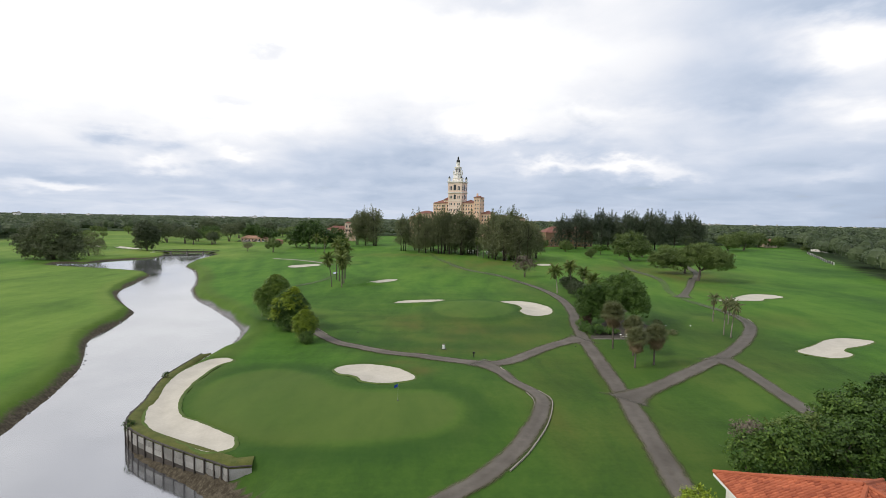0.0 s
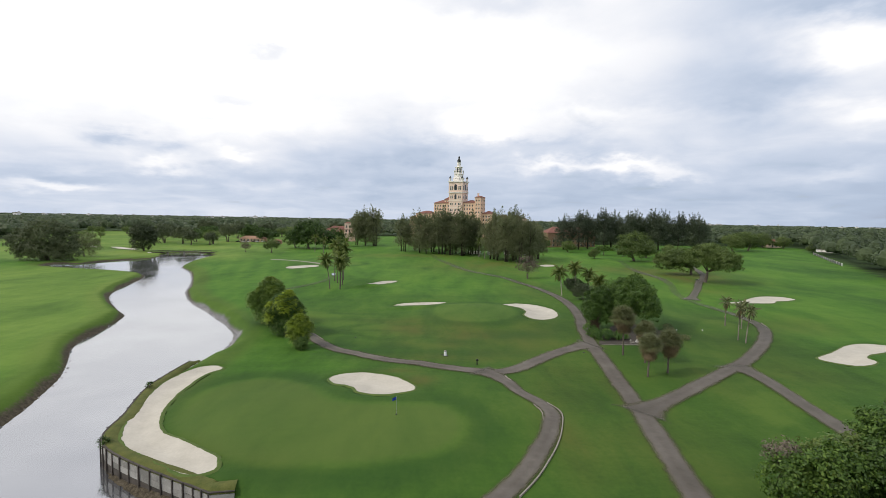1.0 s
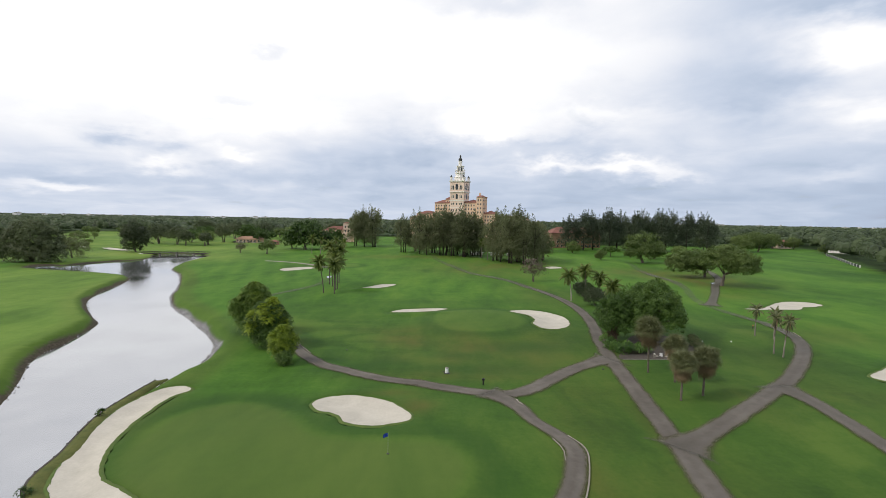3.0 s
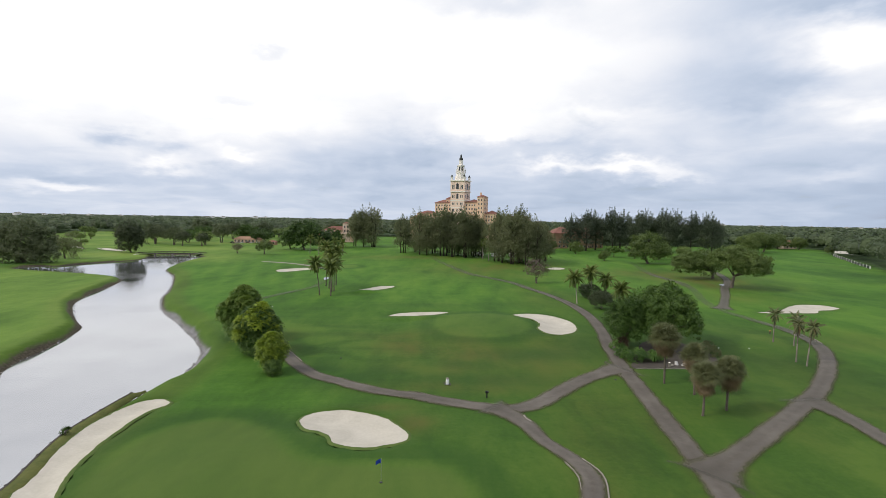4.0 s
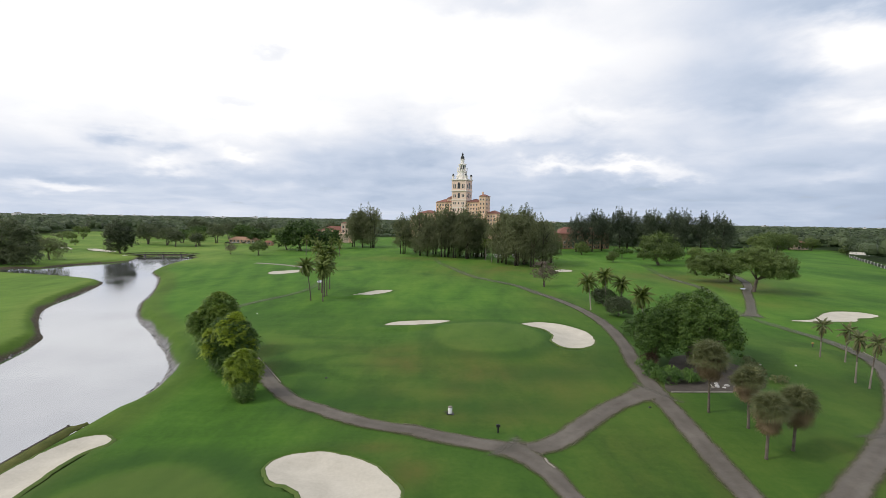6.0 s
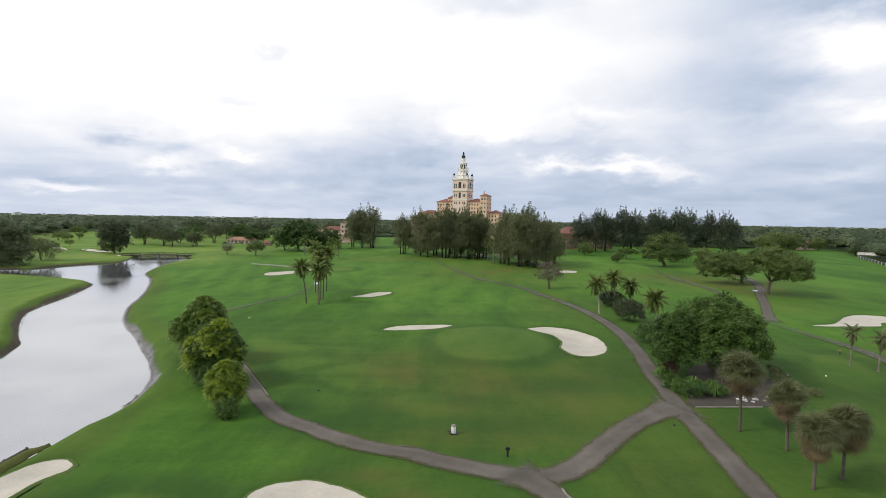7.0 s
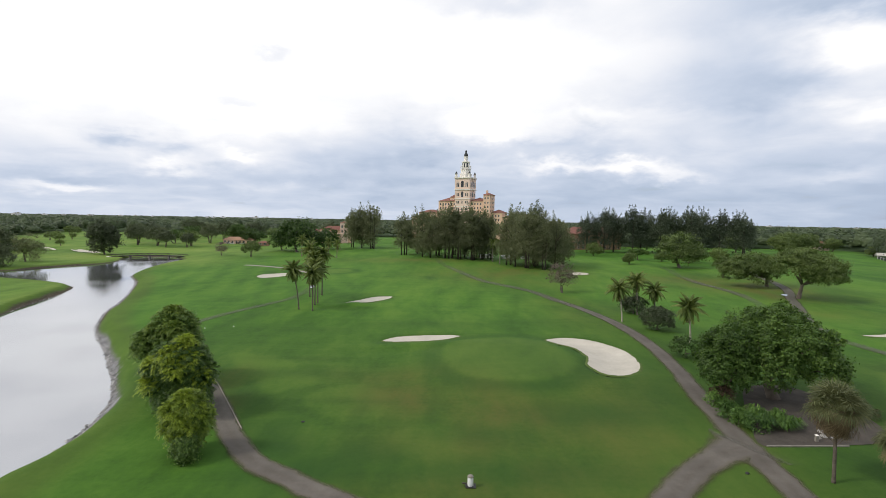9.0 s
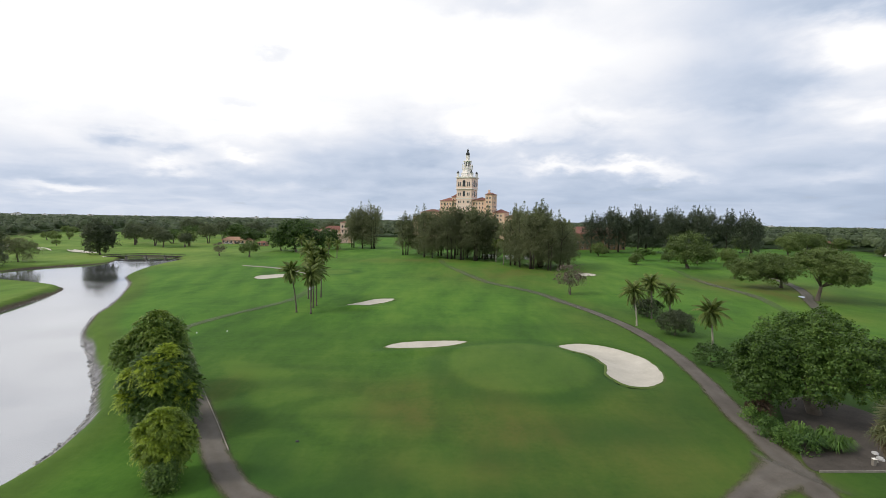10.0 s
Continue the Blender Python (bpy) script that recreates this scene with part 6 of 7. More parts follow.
apron_rows = [apron_mid + (apron_ring - apron_mid) * k for k in (1.0, 0.8, 0.6, 0.4, 0.2)]
apron_pts = np.concatenate(apron_rows + [apron_mid[None]])
count = len(apron_ring)
apron_faces = [(r * count + i, r * count + (i + 1) % count, (r + 1) * count + (i + 1) % count, (r + 1) * count + i) for r in range(4) for i in range(count)]
apron_faces += [(4 * count + i, 4 * count + (i + 1) % count, 5 * count) for i in range(count)]
apron = new("garden_apron", mesh_of("garden_apron", [(x, y, ground_z(x, y) + 0.06) for x, y in apron_pts], apron_faces, MULCH, True))
tagged(apron, "dark gravel and leaf litter bed under a fig tree", "path", kind="structure")
build_kerb([(33.8, 105.2), (38, 105.3), (43.0, 105.6)], 0.0, 0.07, 0.13)
post = holder("garden_marker", 40.2, 106.6, ground_z(40.2, 106.6))
child("pillar", Shape().box(-0.14, 0.14, -0.14, 0.14, -0.1, 0.75).mesh("pillar", CONCRETE), post)
child("cap", Shape().hip(-0.14, 0.14, -0.14, 0.14, 0.75, 0.88, 0.05).mesh("cap", IVORY), post)
tagged(post, "short white garden marker post beside dark stones", "post")

# ---- small things of the course ----
flag = holder("flagstick", -5.3, 67.0, ground_z(-5.3, 67.0))
child("pole", Shape().tube([(0, 0, -0.1), (0, 0, 2.35)], [0.016, 0.012], 6).mesh("pole", GREY_PAINT), flag)
cloth = Shape()
for i in range(6):
    t = i / 5
    for z in (1.88, 2.28):
        cloth.v.append(Vector((-0.03 - 0.48 * t, 0.10 * math.sin(t * 5), z - 0.14 * t)))
for i in range(5):
    cloth.f.append((2 * i, 2 * i + 2, 2 * i + 3, 2 * i + 1))
child("flag", cloth.mesh("flag", FLAG_BLUE), flag, "small blue flag")
child("cup", Shape().tube([(0, 0, 0.0), (0, 0, 0.03)], [0.16, 0.16], 12).mesh("cup", BLACK), flag)
tagged(flag, "thin white flagstick with a small blue flag on the putting green", "flagstick", "flagsticks")
bin_ = holder("waste_bin", 1.25, 97.0, ground_z(1.25, 97.0))
child("body", Shape().turned([(0.24, -0.05), (0.27, 0.08), (0.27, 0.82), (0.25, 0.88)], 14).mesh("body", WHITE_PAINT, True), bin_)
child("lid", Shape().turned([(0.29, 0.88), (0.29, 0.94), (0.19, 1.03), (0.04, 1.06)], 14).mesh("lid", CONCRETE, True), bin_)
child("base", Shape().box(-0.45, 0.50, -0.42, 0.36, -0.08, 0.07).mesh("base", BLACK), bin_, "dark rubber base slab")
child("bench_arm", Shape().box(-0.75, -0.31, -0.08, 0.08, 0.22, 0.29).mesh("bench_arm", DARK_WOOD), bin_)
tagged(bin_, "white drum-shaped waste bin on a dark slab on the grass", "waste bin")
sign = holder("course_post", 6.9, 91.6, ground_z(6.9, 91.6))
child("post", Shape().box(-0.09, 0.09, -0.09, 0.09, -0.2, 1.05).mesh("post", BLACK), sign)
child("sign_head", Shape().box(-0.24, 0.24, -0.12, 0.12, 0.72, 0.98).mesh("sign_head", BLACK), sign)
tagged(sign, "short black marker post beside the cart path", "post")
for x, y in ((28.4, 99.8), (-18.2, 110.9), (14.9, 89.6)):
    rounded_stone("path_marker", x, y, 0.22, int(abs(x)), BLACK, "small dark stone marker in the grass")
for x, y in ((55.9, 119.3), (61.8, 118.9), (-53.8, 159.5), (-48.2, 161.2)):
    ball = new("tee_marker", Shape().turned([(0.05, -0.02), (0.13, 0.08), (0.13, 0.2), (0.04, 0.26)], 8).mesh("tee_marker", WHITE_PAINT, True))
    ball.matrix_world = at_ground(x, y)
    tagged(ball, "small white tee marker on the grass", "tee marker", "tee markers")
pot = holder("path_shrub_post", 75.2, 132.9, ground_z(75.2, 132.9))
child("post", Shape().box(-0.08, 0.08, -0.08, 0.08, -0.1, 0.6).mesh("post", DARK_WOOD), pot)
child("head", Shape().turned([(0.14, 0.6), (0.25, 0.68), (0.22, 0.86), (0.06, 0.92)], 9).mesh("head", OCHRE), pot)
tagged(pot, "ochre ball-washer on a short dark post beside the path", "post")


def parked_car(x, y, turn, paint, label):
    car = holder("parked_car", x, y, ground_z(x, y) + 0.02, turn)
    child("body", Shape().box(-2.1, 2.1, -0.85, 0.85, 0.35, 0.95).mesh("body", paint), car)
    child("cabin", Shape().hip(-1.3, 1.1, -0.72, 0.72, 0.95, 1.5, 0.05).mesh("cabin", PANE), car)
    for wx in (-1.3, 1.3):
        for wy in (-0.8, 0.8):
            child("wheel", Shape().tube([(wx, wy - 0.1, 0.33), (wx, wy + 0.1, 0.33)], [0.33, 0.33], 10).mesh("wheel", BLACK), car)
    return tagged(car, label, "car", "parked cars")


for i in range(6):
    parked_car(-193 + i * 4.6, 473 + (i % 2) * 2.0, 80, WHITE_PAINT if i % 3 else BLACK, "white parked car by the club sheds" if i % 3 else "black parked car by the club sheds")
def build_puddle(x, y, wide, long, turn, lift, label):
    ring = [(wide * math.cos(a) * (1 + 0.25 * math.sin(3 * a)), long * math.sin(a) * (1 + 0.15 * math.cos(2 * a))) for a in np.linspace(0, 2 * math.pi, 25)[:-1]]
    puddle = new("puddle", mesh_of("puddle", [(u, v, 0.0) for u, v in ring], [tuple(range(24))], WATER_MAT))
    puddle.matrix_world = pose(x, y, ground_z(x, y) + lift, 0, 0, turn)
    tagged(puddle, label, "puddle", "puddles")


build_puddle(109.0, 212.1, 0.8, 2.2, -30, 0.235, "shallow rain puddle shining on the oak-lined path")
build_puddle(-47.5, 223.0, 0.9, 4.5, 10, 0.20, "long rain puddle shining on a worn path behind palms")


# ---- buildings ----
def windows_on(parent, mat, cols, rows, w, h, arch=False):
    """Windows with frame, pane and sill on the wall plane of mat (x along it, z up, -y outwards)."""
    for x in cols:
        for z in rows:
            win = child("window", Shape().box(x - w / 2 - 0.12, x + w / 2 + 0.12, -0.10, 0.25, z - 0.12, z + h + 0.12).mesh("window", IVORY), parent, m=mat)
            pane = Shape().box(x - w / 2, x + w / 2, -0.16, 0.2, z, z + h)
            if arch:
                pane.tube([(x, -0.16, z + h), (x, 0.2, z + h)], [w / 2, w / 2], 12)
            child("pane", pane.mesh("pane", PANE), win)


def build_hotel():
    base = 0.0
    hotel = holder("hotel", 19.5, 590.0, base, -25)
    body = child("wall", Shape().box(-8.5, 8.5, -8.5, 8.5, -1, 54).mesh("wall", CREAM), hotel, "cream stucco tower shaft")
    child("belfry", Shape().box(-8.7, 8.7, -8.7, 8.7, 54.9, 66.2).mesh("belfry", CREAM), hotel, "cream belfry stage")
    for z0, z1, o in ((54, 54.9, 9.4), (66.2, 67.4, 9.6), (44.2, 44.9, 8.9), (36, 36.6, 8.9)):
        child("cornice", Shape().box(-o, o, -o, o, z0, z1).mesh("cornice", IVORY), hotel)
    faces = [pose(0, 0, 0, 0, 0, a) @ Matrix.Translation((0, -8.7, 0)) for a in (0, 90, 180, 270)]
    for m in faces:
        windows_on(hotel, m, (0,), (57.0,), 3.2, 5.2, True)
        windows_on(hotel, m, (-6.1, -4.3, 4.3, 6.1), (57.2,), 1.1, 4.6)
        inner = m @ Matrix.Translation((0, 0.2, 0))
        windows_on(hotel, inner, (0,), (46.5,), 2.6, 4.5, True)
        windows_on(hotel, inner, (-5.9, -4.1, 4.1, 5.9), (47.4,), 1.0, 3.2)
        windows_on(hotel, inner, (-5.9, -4.1, 0.0, 4.1, 5.9), (39.6, 32.4), 1.1, 2.5)
    for sx in (-7.6, 7.6):
        for sy in (-7.6, 7.6):
            pin = child("pinnacle", Shape().turned([(1.3, 67.2), (1.3, 70.6), (1.6, 70.8), (1.6, 71.2)], 8, (sx, sy)).mesh("pinnacle", IVORY), hotel)
            child("cap", Shape().turned([(1.5, 71.2), (1.0, 72.4), (0.15, 73.8)], 8, (sx, sy)).mesh("cap", BRONZE), pin)
    child("drum", Shape().turned([(6.4, 67.0), (6.4, 71.0), (6.7, 71.3), (6.7, 71.8), (5.3, 72.2), (5.2, 75.6), (5.8, 75.9), (5.8, 76.4)], 8).mesh("drum", IVORY), hotel, "white octagonal stage")
    lantern = child("lantern", Shape().turned([(4.0, 76.4), (4.0, 83.4), (4.6, 83.8), (4.6, 84.6), (3.0, 85.0)], 8).mesh("lantern", IVORY), hotel, "white octagonal lantern")
    for k in range(8):
        a = radians(45 * k)
        r = 4.0 * math.cos(math.pi / 8)
        m = pose(0, 0, 0, 0, 0, 45 * k) @ Matrix.Translation((0, -r, 0))
        windows_on(hotel, m, (0,), (78.6,), 1.5, 3.6, True)
        child("finial", Shape().turned([(0.45, 76.2), (0.45, 79.0), (0.7, 79.2), (0.1, 81.2)], 6, (5.3 * math.cos(a + 0.39), 5.3 * math.sin(a + 0.39))).mesh("finial", IVORY), hotel)
    child("cupola", Shape().turned([(2.1, 84.6), (2.1, 89.6), (2.5, 89.9), (2.5, 90.3)], 8).mesh("cupola", IVORY), hotel)
    child("dome", Shape().turned([(1.7, 90.3), (2.1, 91.0), (2.1, 92.4), (1.5, 93.4), (0.9, 94.0), (0.9, 95.0), (1.1, 95.6), (0.6, 96.6), (0.15, 97.4)], 10).mesh("dome", BRONZE), hotel, "dark copper dome")
    # wings
    wings = ((-29, -8.4, -6, 10, 42.0, 45.8), (-16, -8.45, -4, 12, 46.2, 49.4), (8.4, 24.6, -6, 10, 42.4, 46.2), (-52, -29, -8, 10, 29.3, 32.8), (31.4, 44, -4, 12, 30, 33.5), (-64, -52, -2, 12, 24, 27), (44, 80, -2, 12, 25, 28.5))
    for x0, x1, y0, y1, eave, ridge in wings:
        wing = child("wing", Shape().box(x0, x1, y0, y1, -1, eave).mesh("wing", STUCCO), hotel, "warm stucco hotel wing")
        child("roof", Shape().hip(x0, x1, y0, y1, eave, ridge, 0.9).mesh("roof", ROOF_TILE), wing, "red clay tile roof")
        m = Matrix.Translation((0, y0, 0))
        cols = np.arange(x0 + 2.2, x1 - 1.5, 3.3)
        windows_on(wing, m, cols, (eave - 4.2, eave - 8.4, eave - 12.6) if x0 > -50 else (eave - 4.2,), 1.3, 2.0)
    side = child("wing", Shape().box(24.4, 31.6, -9, 6, -1, 48.6).mesh("wing", STUCCO), hotel, "warm stucco corner tower")
    child("roof", Shape().hip(24.4, 31.6, -9, 6, 48.6, 50.8, 0.8).mesh("roof", ROOF_TILE), side)
    child("chimney", Shape().box(25.2, 26.8, -3, -1, 48, 53.6).mesh("chimney", STUCCO), side)
    windows_on(side, Matrix.Translation((0, -9, 0)), (26.4, 29.6), (44.0, 39.5, 35, 30.5), 1.3, 2.0)
    windows_on(side, Matrix.Translation((31.6, 0, 0)) @ pose(0, 0, 0, 0, 0, 90), (-6, -1.5, 3), (44.0, 39.5, 35, 30.5), 1.3, 2.0)
    tagged(hotel, "grand cream stucco hotel with ornate bell tower and red roofs", "hotel")


build_hotel()


def build_clubhouse(x, y, turn, label):
    z = ground_z(x, y)
    club = holder("clubhouse", x, y, z, turn)
    child("wall", Shape().box(-14, 14, -7, 7, -0.5, 12).mesh("wall", STUCCO), club)
    child("roof", Shape().hip(-14, 14, -7, 7, 12, 15.5, 1).mesh("roof", ROOF_TILE), club)
    child("tower", Shape().box(4, 11, -7.4, 0, -0.5, 18.5).mesh("tower", CREAM), club)
    child("tower_roof", Shape().hip(4, 11, -7.4, 0, 18.5, 20.0, 0.5).mesh("tower_roof", ROOF_TILE), club)
    for k in range(7):
        child("column", Shape().turned([(0.5, -0.3), (0.42, 0.3), (0.38, 7.4), (0.55, 7.6), (0.55, 8)], 8, (-10 + k * 4.2, -10)).mesh("column", CREAM), club)
    child("porch", Shape().box(-12, 17, -10.6, -7, 8, 8.9).mesh("porch", CREAM), club)
    windows_on(club, Matrix.Translation((0, -7, 0)), np.arange(-12, 4, 3.2), (1.2, 9.2), 1.6, 2.0)
    windows_on(club, Matrix.Translation((0, -7.4, 0)), (6, 9), (9.6, 14), 1.3, 2.2)
    return tagged(club, label, "clubhouse")


build_clubhouse(-103.0, 512.0, 6, "terracotta and cream clubhouse with a colonnade and red tile roof")


def build_low_house(name, x, y, turn, w, d, h, wall, roof, label, rise=2.6):
    b = holder(name, x, y, ground_z(x, y), turn)
    child("wall", Shape().box(-w / 2, w / 2, -d / 2, d / 2, -0.6, h).mesh("wall", wall), b)
    child("roof", Shape().hip(-w / 2, w / 2, -d / 2, d / 2, h, h + rise, 0.8).mesh("roof", roof), b)
    n = max(int(w / 3.4), 2)
    cols = [-w / 2 + w * (k + 0.5) / n for k in range(n)]
    windows_on(b, Matrix.Translation((0, -d / 2, 0)), cols, (1.0,) if h < 5 else (1.0, 4.4), 1.3, 1.6)
    return tagged(b, label, "house")


build_low_house("club_annex", -126, 520, 0, 16, 12, 8.5, BRICK_RED, ROOF_TILE, "red-walled clubhouse annex with a red tile roof", 4)
build_low_house("club_shed", -181, 480, -6, 24, 8, 3.2, STUCCO, BRICK_RED, "long low shed with a faded red roof")
build_low_house("cart_shelter", -148, 450, 0, 7, 5, 2.6, BRICK_RED, ROOF_TILE, "small red-roofed shelter beside the oaks", 1.6)
build_low_house("far_villa", 112, 440, 10, 44, 16, 12.5, BRICK_RED, ROOF_TILE, "large villa with a red tile roof behind pines", 5)
build_low_house("far_villa", 328, 416, 30, 26, 12, 7.5, WHITE, ROOF_TILE, "white two-storey villa beyond the course fence", 2.5)
build_low_house("far_villa", 348, 402, 22, 18, 12, 7, WHITE, CONCRETE, "white villa with a grey roof beyond the course fence", 2)
build_low_house("far_villa", 313, 468, 5, 11, 9, 5.0, CREAM, ROOF_TILE, "pale villa with a red tile roof among trees", 3)
for k, (x, y) in enumerate(((20, 331), (33, 325), (44, 322), (52, 318))):
    build_low_house("service_hut", x + 4, y + 24, 8, 8, 4, 1.6, WHITE, WHITE, "low white service hut under the pines", 0.6)

fence_a, fence_b = np.array([284.0, 378.0]), np.array([229.0, 284.0])
fence = holder("course_fence", fence_b[0], fence_b[1], 0)
length = np.linalg.norm(fence_a - fence_b)
turn = math.degrees(math.atan2(*(fence_a - fence_b)[::-1]))
for k in range(15):
    p = fence_b + (fence_a - fence_b) * k / 14
    loc = Vector((p[0] - fence_b[0], p[1] - fence_b[1], ground_z(*p)))
    m = Matrix.Translation(loc) @ pose(0, 0, 0, 0, 0, turn)
    pier = child("pier", Shape().box(-0.25, 0.25, -0.25, 0.25, -0.3, 1.5).mesh("pier", WHITE_PAINT), fence, m=m)
    child("cap", Shape().hip(-0.25, 0.25, -0.25, 0.25, 1.5, 1.7, 0.1).mesh("cap", WHITE_PAINT), pier)
    if k < 14:
        child("panel", Shape().box(0.28, length / 14 - 0.28, -0.06, 0.06, 0.1, 1.45).mesh("panel", BLACK), fence, m=m)
tagged(fence, "dark railing fence with white piers along the fairway", "fence")


def build_tiled_house():
    """The house at the start of the flight: a hipped roof of barrel tiles."""
    x0, x1, y0, y1 = 24.9, 39.5, 28.0, 42.9
    cx, cy = (x0 + x1) / 2, (y0 + y1) / 2
    z = ground_z(cx, cy)
    eave, ridge = 3.3, 6.6
    house = holder("house", cx, cy, z, -4)
    hx, hy = (x1 - x0) / 2, (y1 - y0) / 2
    child("wall", Shape().box(-hx + 0.8, hx - 0.8, -hy + 0.8, hy - 0.8, -0.6, eave).mesh("wall", WHITE), house, "white stucco wall")
    child("fascia", Shape().box(-hx, hx, -hy, hy, eave - 0.28, eave - 0.02).mesh("fascia", WHITE_PAINT), house)
    apex = min(hx, hy)
    k = (ridge - eave) / apex
    shape = Shape()
    pitch = 0.30
    # slopes: origin, along the eave, up the slope, eave length
    for ox, oy, ax, ay, ux, uy, long in ((-hx, hy, 1, 0, 0, -1, 2 * hx), (hx, -hy, -1, 0, 0, 1, 2 * hx), (-hx, -hy, 0, 1, 1, 0, 2 * hy), (hx, hy, 0, -1, -1, 0, 2 * hy)):
        for c in range(int(long / pitch)):
            s = (c + 0.5) * pitch
            run = min(s, long - s, apex)
            rows = max(1, int(run / 0.42))
            for r in range(rows):
                u0, u1 = run * r / rows, run * (r + 1) / rows + 0.05
                b = len(shape.v)
                for u, lift in ((u0, 0.07), (u1, 0.02)):
                    for side, h in ((-0.5, 0.0), (-0.26, 0.10), (0.26, 0.10), (0.5, 0.0)):
                        q = s + side * pitch
                        shape.v.append(Vector((ox + ax * q + ux * u, oy + ay * q + uy * u, eave + k * u + h + lift)))
                shape.f += [(b + i, b + i + 1, b + i + 5, b + i + 4) for i in range(3)] + [(b, b + 1, b + 2, b + 3)]
    roof = child("roof", Shape().hip(-hx, hx, -hy, hy, eave - 0.02, ridge, 0.0).mesh("roof", ORANGE_TILE), house, "orange clay barrel-tile roof")
    tiles = child("roof_tiles", shape.mesh("roof_tiles", ORANGE_TILE), roof)
    tagged(tiles, kind="stuff")
    for sx in (-1, 1):
        for sy in (-1, 1):
            end = (sx * max(hx - apex, 0), sy * max(hy - apex, 0), ridge + 0.1)
            child("hip_ridge", Shape().tube([(sx * hx, sy * hy, eave + 0.12), end], [0.17, 0.17], 8).mesh("hip_ridge", ORANGE_TILE), roof)
    tagged(house, "white house with an orange barrel-tile hipped roof among trees", "house")


build_tiled_house()


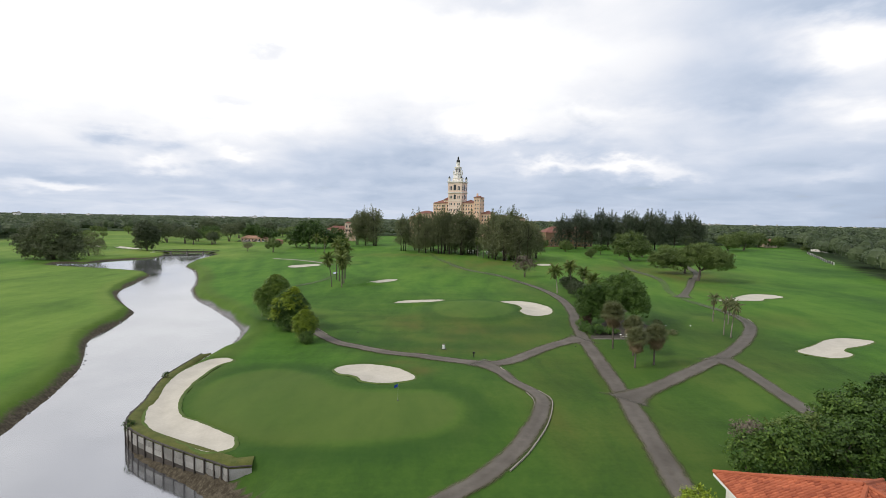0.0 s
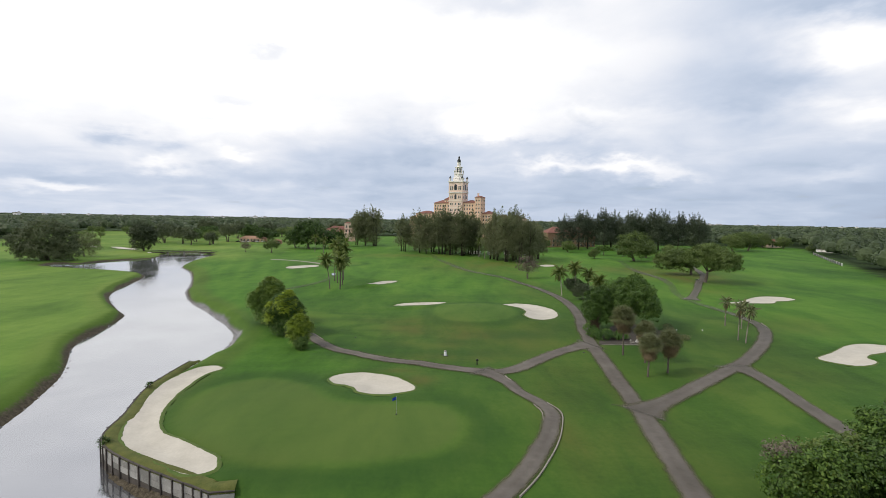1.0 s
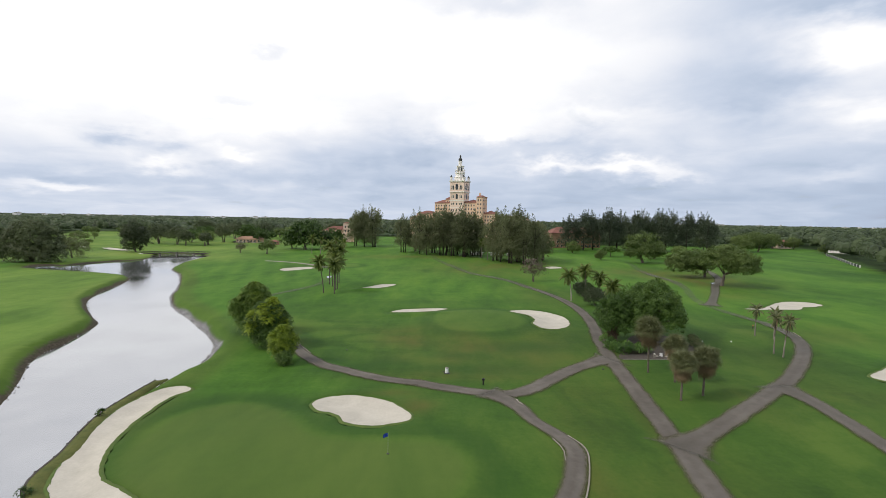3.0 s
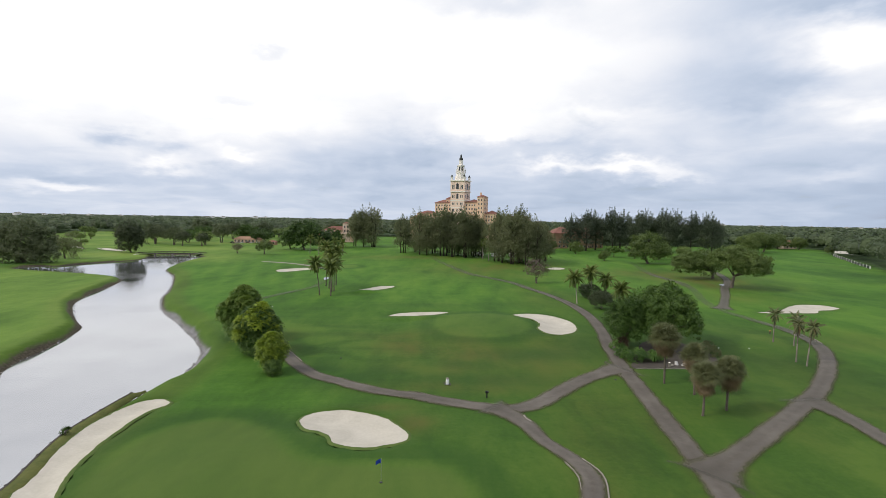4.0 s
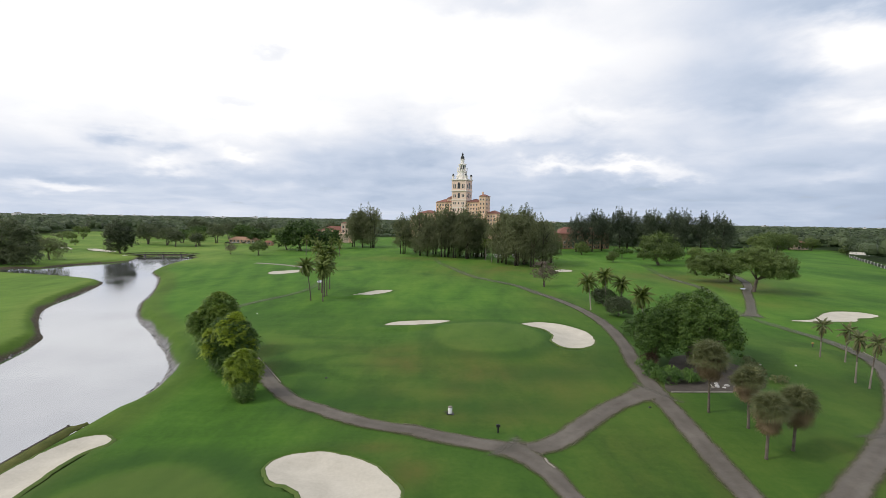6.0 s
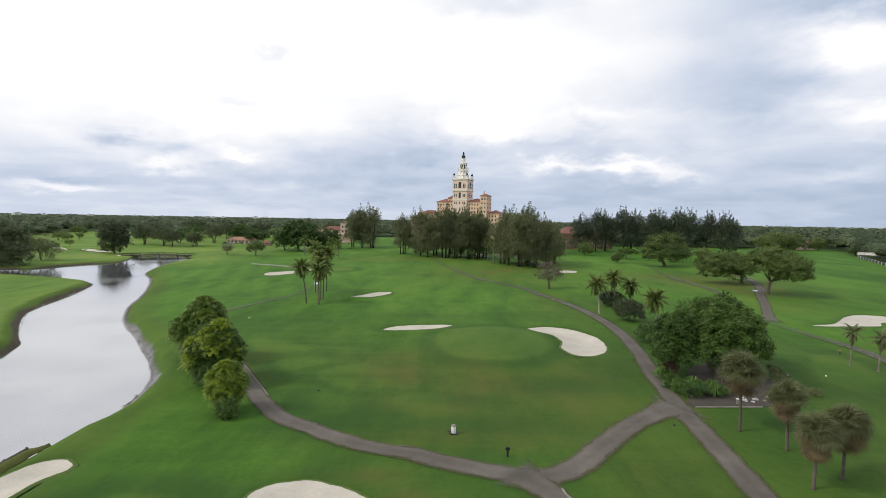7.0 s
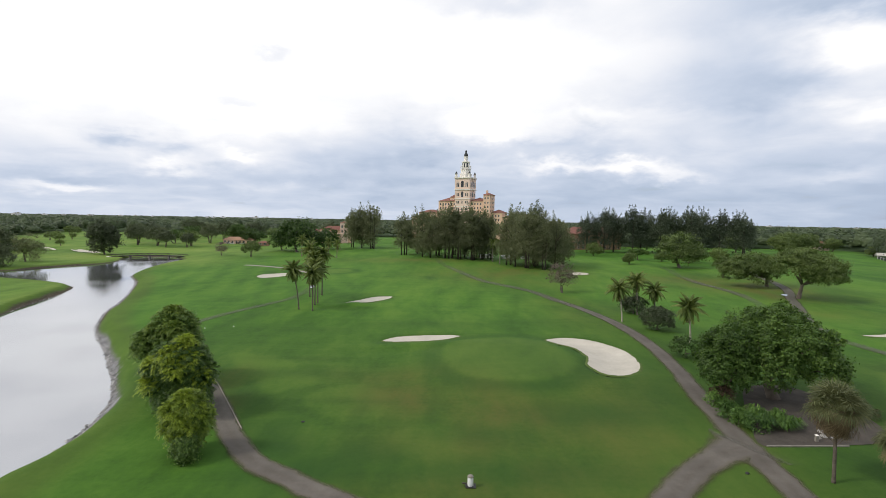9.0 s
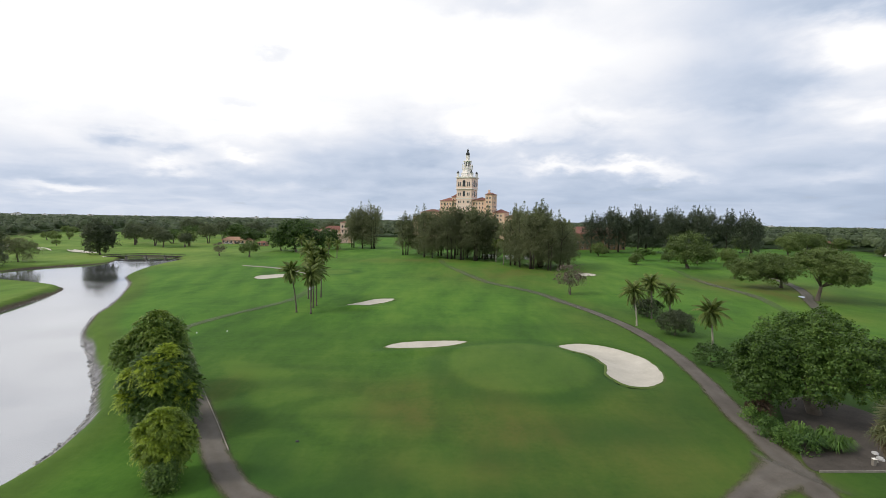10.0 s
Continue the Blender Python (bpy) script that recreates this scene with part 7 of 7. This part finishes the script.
# ---- far woods ----
def build_woods(name, spots, tall, wide, quads, size, seed, label, seg=7, tiers=(-25, 12, 48, 90)):
    rng = np.random.default_rng(seed)
    n = len(spots)
    h = tall * rng.uniform(0.55, 1.15, n) * np.where(rng.random(n) < 0.05, 1.22, 1.0) * (1 + 0.22 * np.sin(spots[:, 0] / 31) * np.sin(spots[:, 1] / 43 + 1))
    w = wide * rng.uniform(0.7, 1.35, n)
    u = rng.normal(size=(n, quads, 3))
    u[..., 2] = abs(u[..., 2]) * 0.9 - 0.25
    u /= np.linalg.norm(u, axis=2)[..., None]
    z = base_z(spots[:, 0], spots[:, 1])
    c = np.stack([spots[:, 0, None] + u[..., 0] * w[:, None] * 0.5, spots[:, 1, None] + u[..., 1] * w[:, None] * 0.5, z[:, None] + h[:, None] * (0.55 + 0.45 * u[..., 2])], 2).reshape(-1, 3)
    nrm = u.reshape(-1, 3) + rng.normal(size=(n * quads, 3)) * 0.16 + [0, 0, 0.6]
    nrm /= np.linalg.norm(nrm, axis=1)[:, None]
    t = rng.normal(size=nrm.shape)
    t -= nrm * (t * nrm).sum(1)[:, None]
    t /= np.linalg.norm(t, axis=1)[:, None]
    b = np.cross(nrm, t)
    s = (size * rng.uniform(0.6, 1.3, n * quads))[:, None]
    q = np.stack([c - t * s * 0.5, c + b * s * 0.4, c + t * s * 0.5 - nrm * s * 0.1, c - b * s * 0.4], 1)
    # a closed inner crown under the leaves
    rows = len(tiers) - 1
    a = np.arange(seg + 1) * 2 * math.pi / seg
    e = np.radians(tiers)
    lump = 1 + 0.16 * np.sin(2 * a[None, None] + rng.uniform(0, 6.28, (n, 1, 1))) + 0.10 * np.sin(3 * a[None, None] + 4 * e[None, :, None] + rng.uniform(0, 6.28, (n, 1, 1)))
    r = 0.38 * w[:, None, None] * lump * np.cos(e)[None, :, None]
    gx = spots[:, 0, None, None] + r * np.cos(a)
    gy = spots[:, 1, None, None] + r * np.sin(a)
    gz = z[:, None, None] + h[:, None, None] * (0.52 + 0.36 * np.sin(e)[None, :, None]) * (0.94 + 0.06 * lump)
    grid = np.stack([gx, gy, gz], 3)
    dome = np.stack([grid[:, :-1, :-1], grid[:, :-1, 1:], grid[:, 1:, 1:], grid[:, 1:, :-1]], 3).reshape(-1, 4, 3)
    shade = rng.random(n)
    me = quads_mesh(name, np.concatenate([q, dome]), FAR_LEAF)
    me.attributes.new("tint", "FLOAT", "POINT").data.foreach_set("value", np.concatenate([np.repeat(shade, quads * 4), np.repeat(shade, seg * rows * 4)]).astype(np.float32))
    return tagged(new(name, me), label, "woods", kind="stuff")


def wood_spots(count, seed, y0, y1, reach):
    rng = np.random.default_rng(seed)
    y = np.sqrt(rng.uniform(y0 * y0, y1 * y1, count))
    x = rng.uniform(-1, 1, count) * (reach * y + 40)
    ok = wooded(x, y) & ~((abs(x - 19) < 90) & (y > 560) & (y < 640)) & (np.hypot(x - 323, y - 408) > 19) & (np.hypot(x - 347, y - 400) > 17)
    return np.stack([x, y], 1)[ok]


near_band = wood_spots(4600, 201, 150, 700, 1.02)
edge_wood = (near_band[:, 0] > 150) & (near_band[:, 1] < 430)
build_woods("fence_woods", near_band[edge_wood], 13.5, 10, 190, 1.0, 208, "dense green trees along the fairway fence")
near_band = near_band[~edge_wood]
build_woods("near_woods", near_band, 14, 11, 42, 2.2, 202, "dense mixed green woods beside the course")
mid_band = wood_spots(3400, 203, 640, 1250, 1.02)
build_woods("far_woods", mid_band, 13, 13, 19, 3.0, 204, "far flat wooded suburbs")
far_band = wood_spots(7000, 205, 1200, 3800, 1.0)
build_woods("distant_woods", far_band, 9.5, 28, 5, 6.0, 206, "hazy distant woods on the horizon", 5, (-10, 40, 90))
rng = np.random.default_rng(207)
for k in range(54):
    y = rng.uniform(2300, 3700)
    x = rng.choice([-1, 1]) * y * rng.uniform(0.12, 0.95)
    w, h = rng.uniform(8, 26), rng.uniform(9, 14) if k % 9 else rng.uniform(15, 20)
    block = holder("far_building", x, y, ground_z(x, y), rng.uniform(-30, 30))
    child("wall", Shape().box(-w / 2, w / 2, -8, 8, -1, h).mesh("wall", WHITE), block)
    child("roof", Shape().box(-w / 2 - 0.4, w / 2 + 0.4, -8.4, 8.4, h, h + 0.9).box(-3, 3, -3, 3, h, h + 3.5).mesh("roof", CONCRETE), block)
    for f in range(int((h - 3) / 7)):
        child("window_band", Shape().box(-w / 2 + 1, w / 2 - 1, -8.2, -7.9, 3 + f * 7, 5.5 + f * 7).mesh("window_band", PANE), block)
    tagged(block, "pale far-off building on the skyline", "building", "skyline buildings")
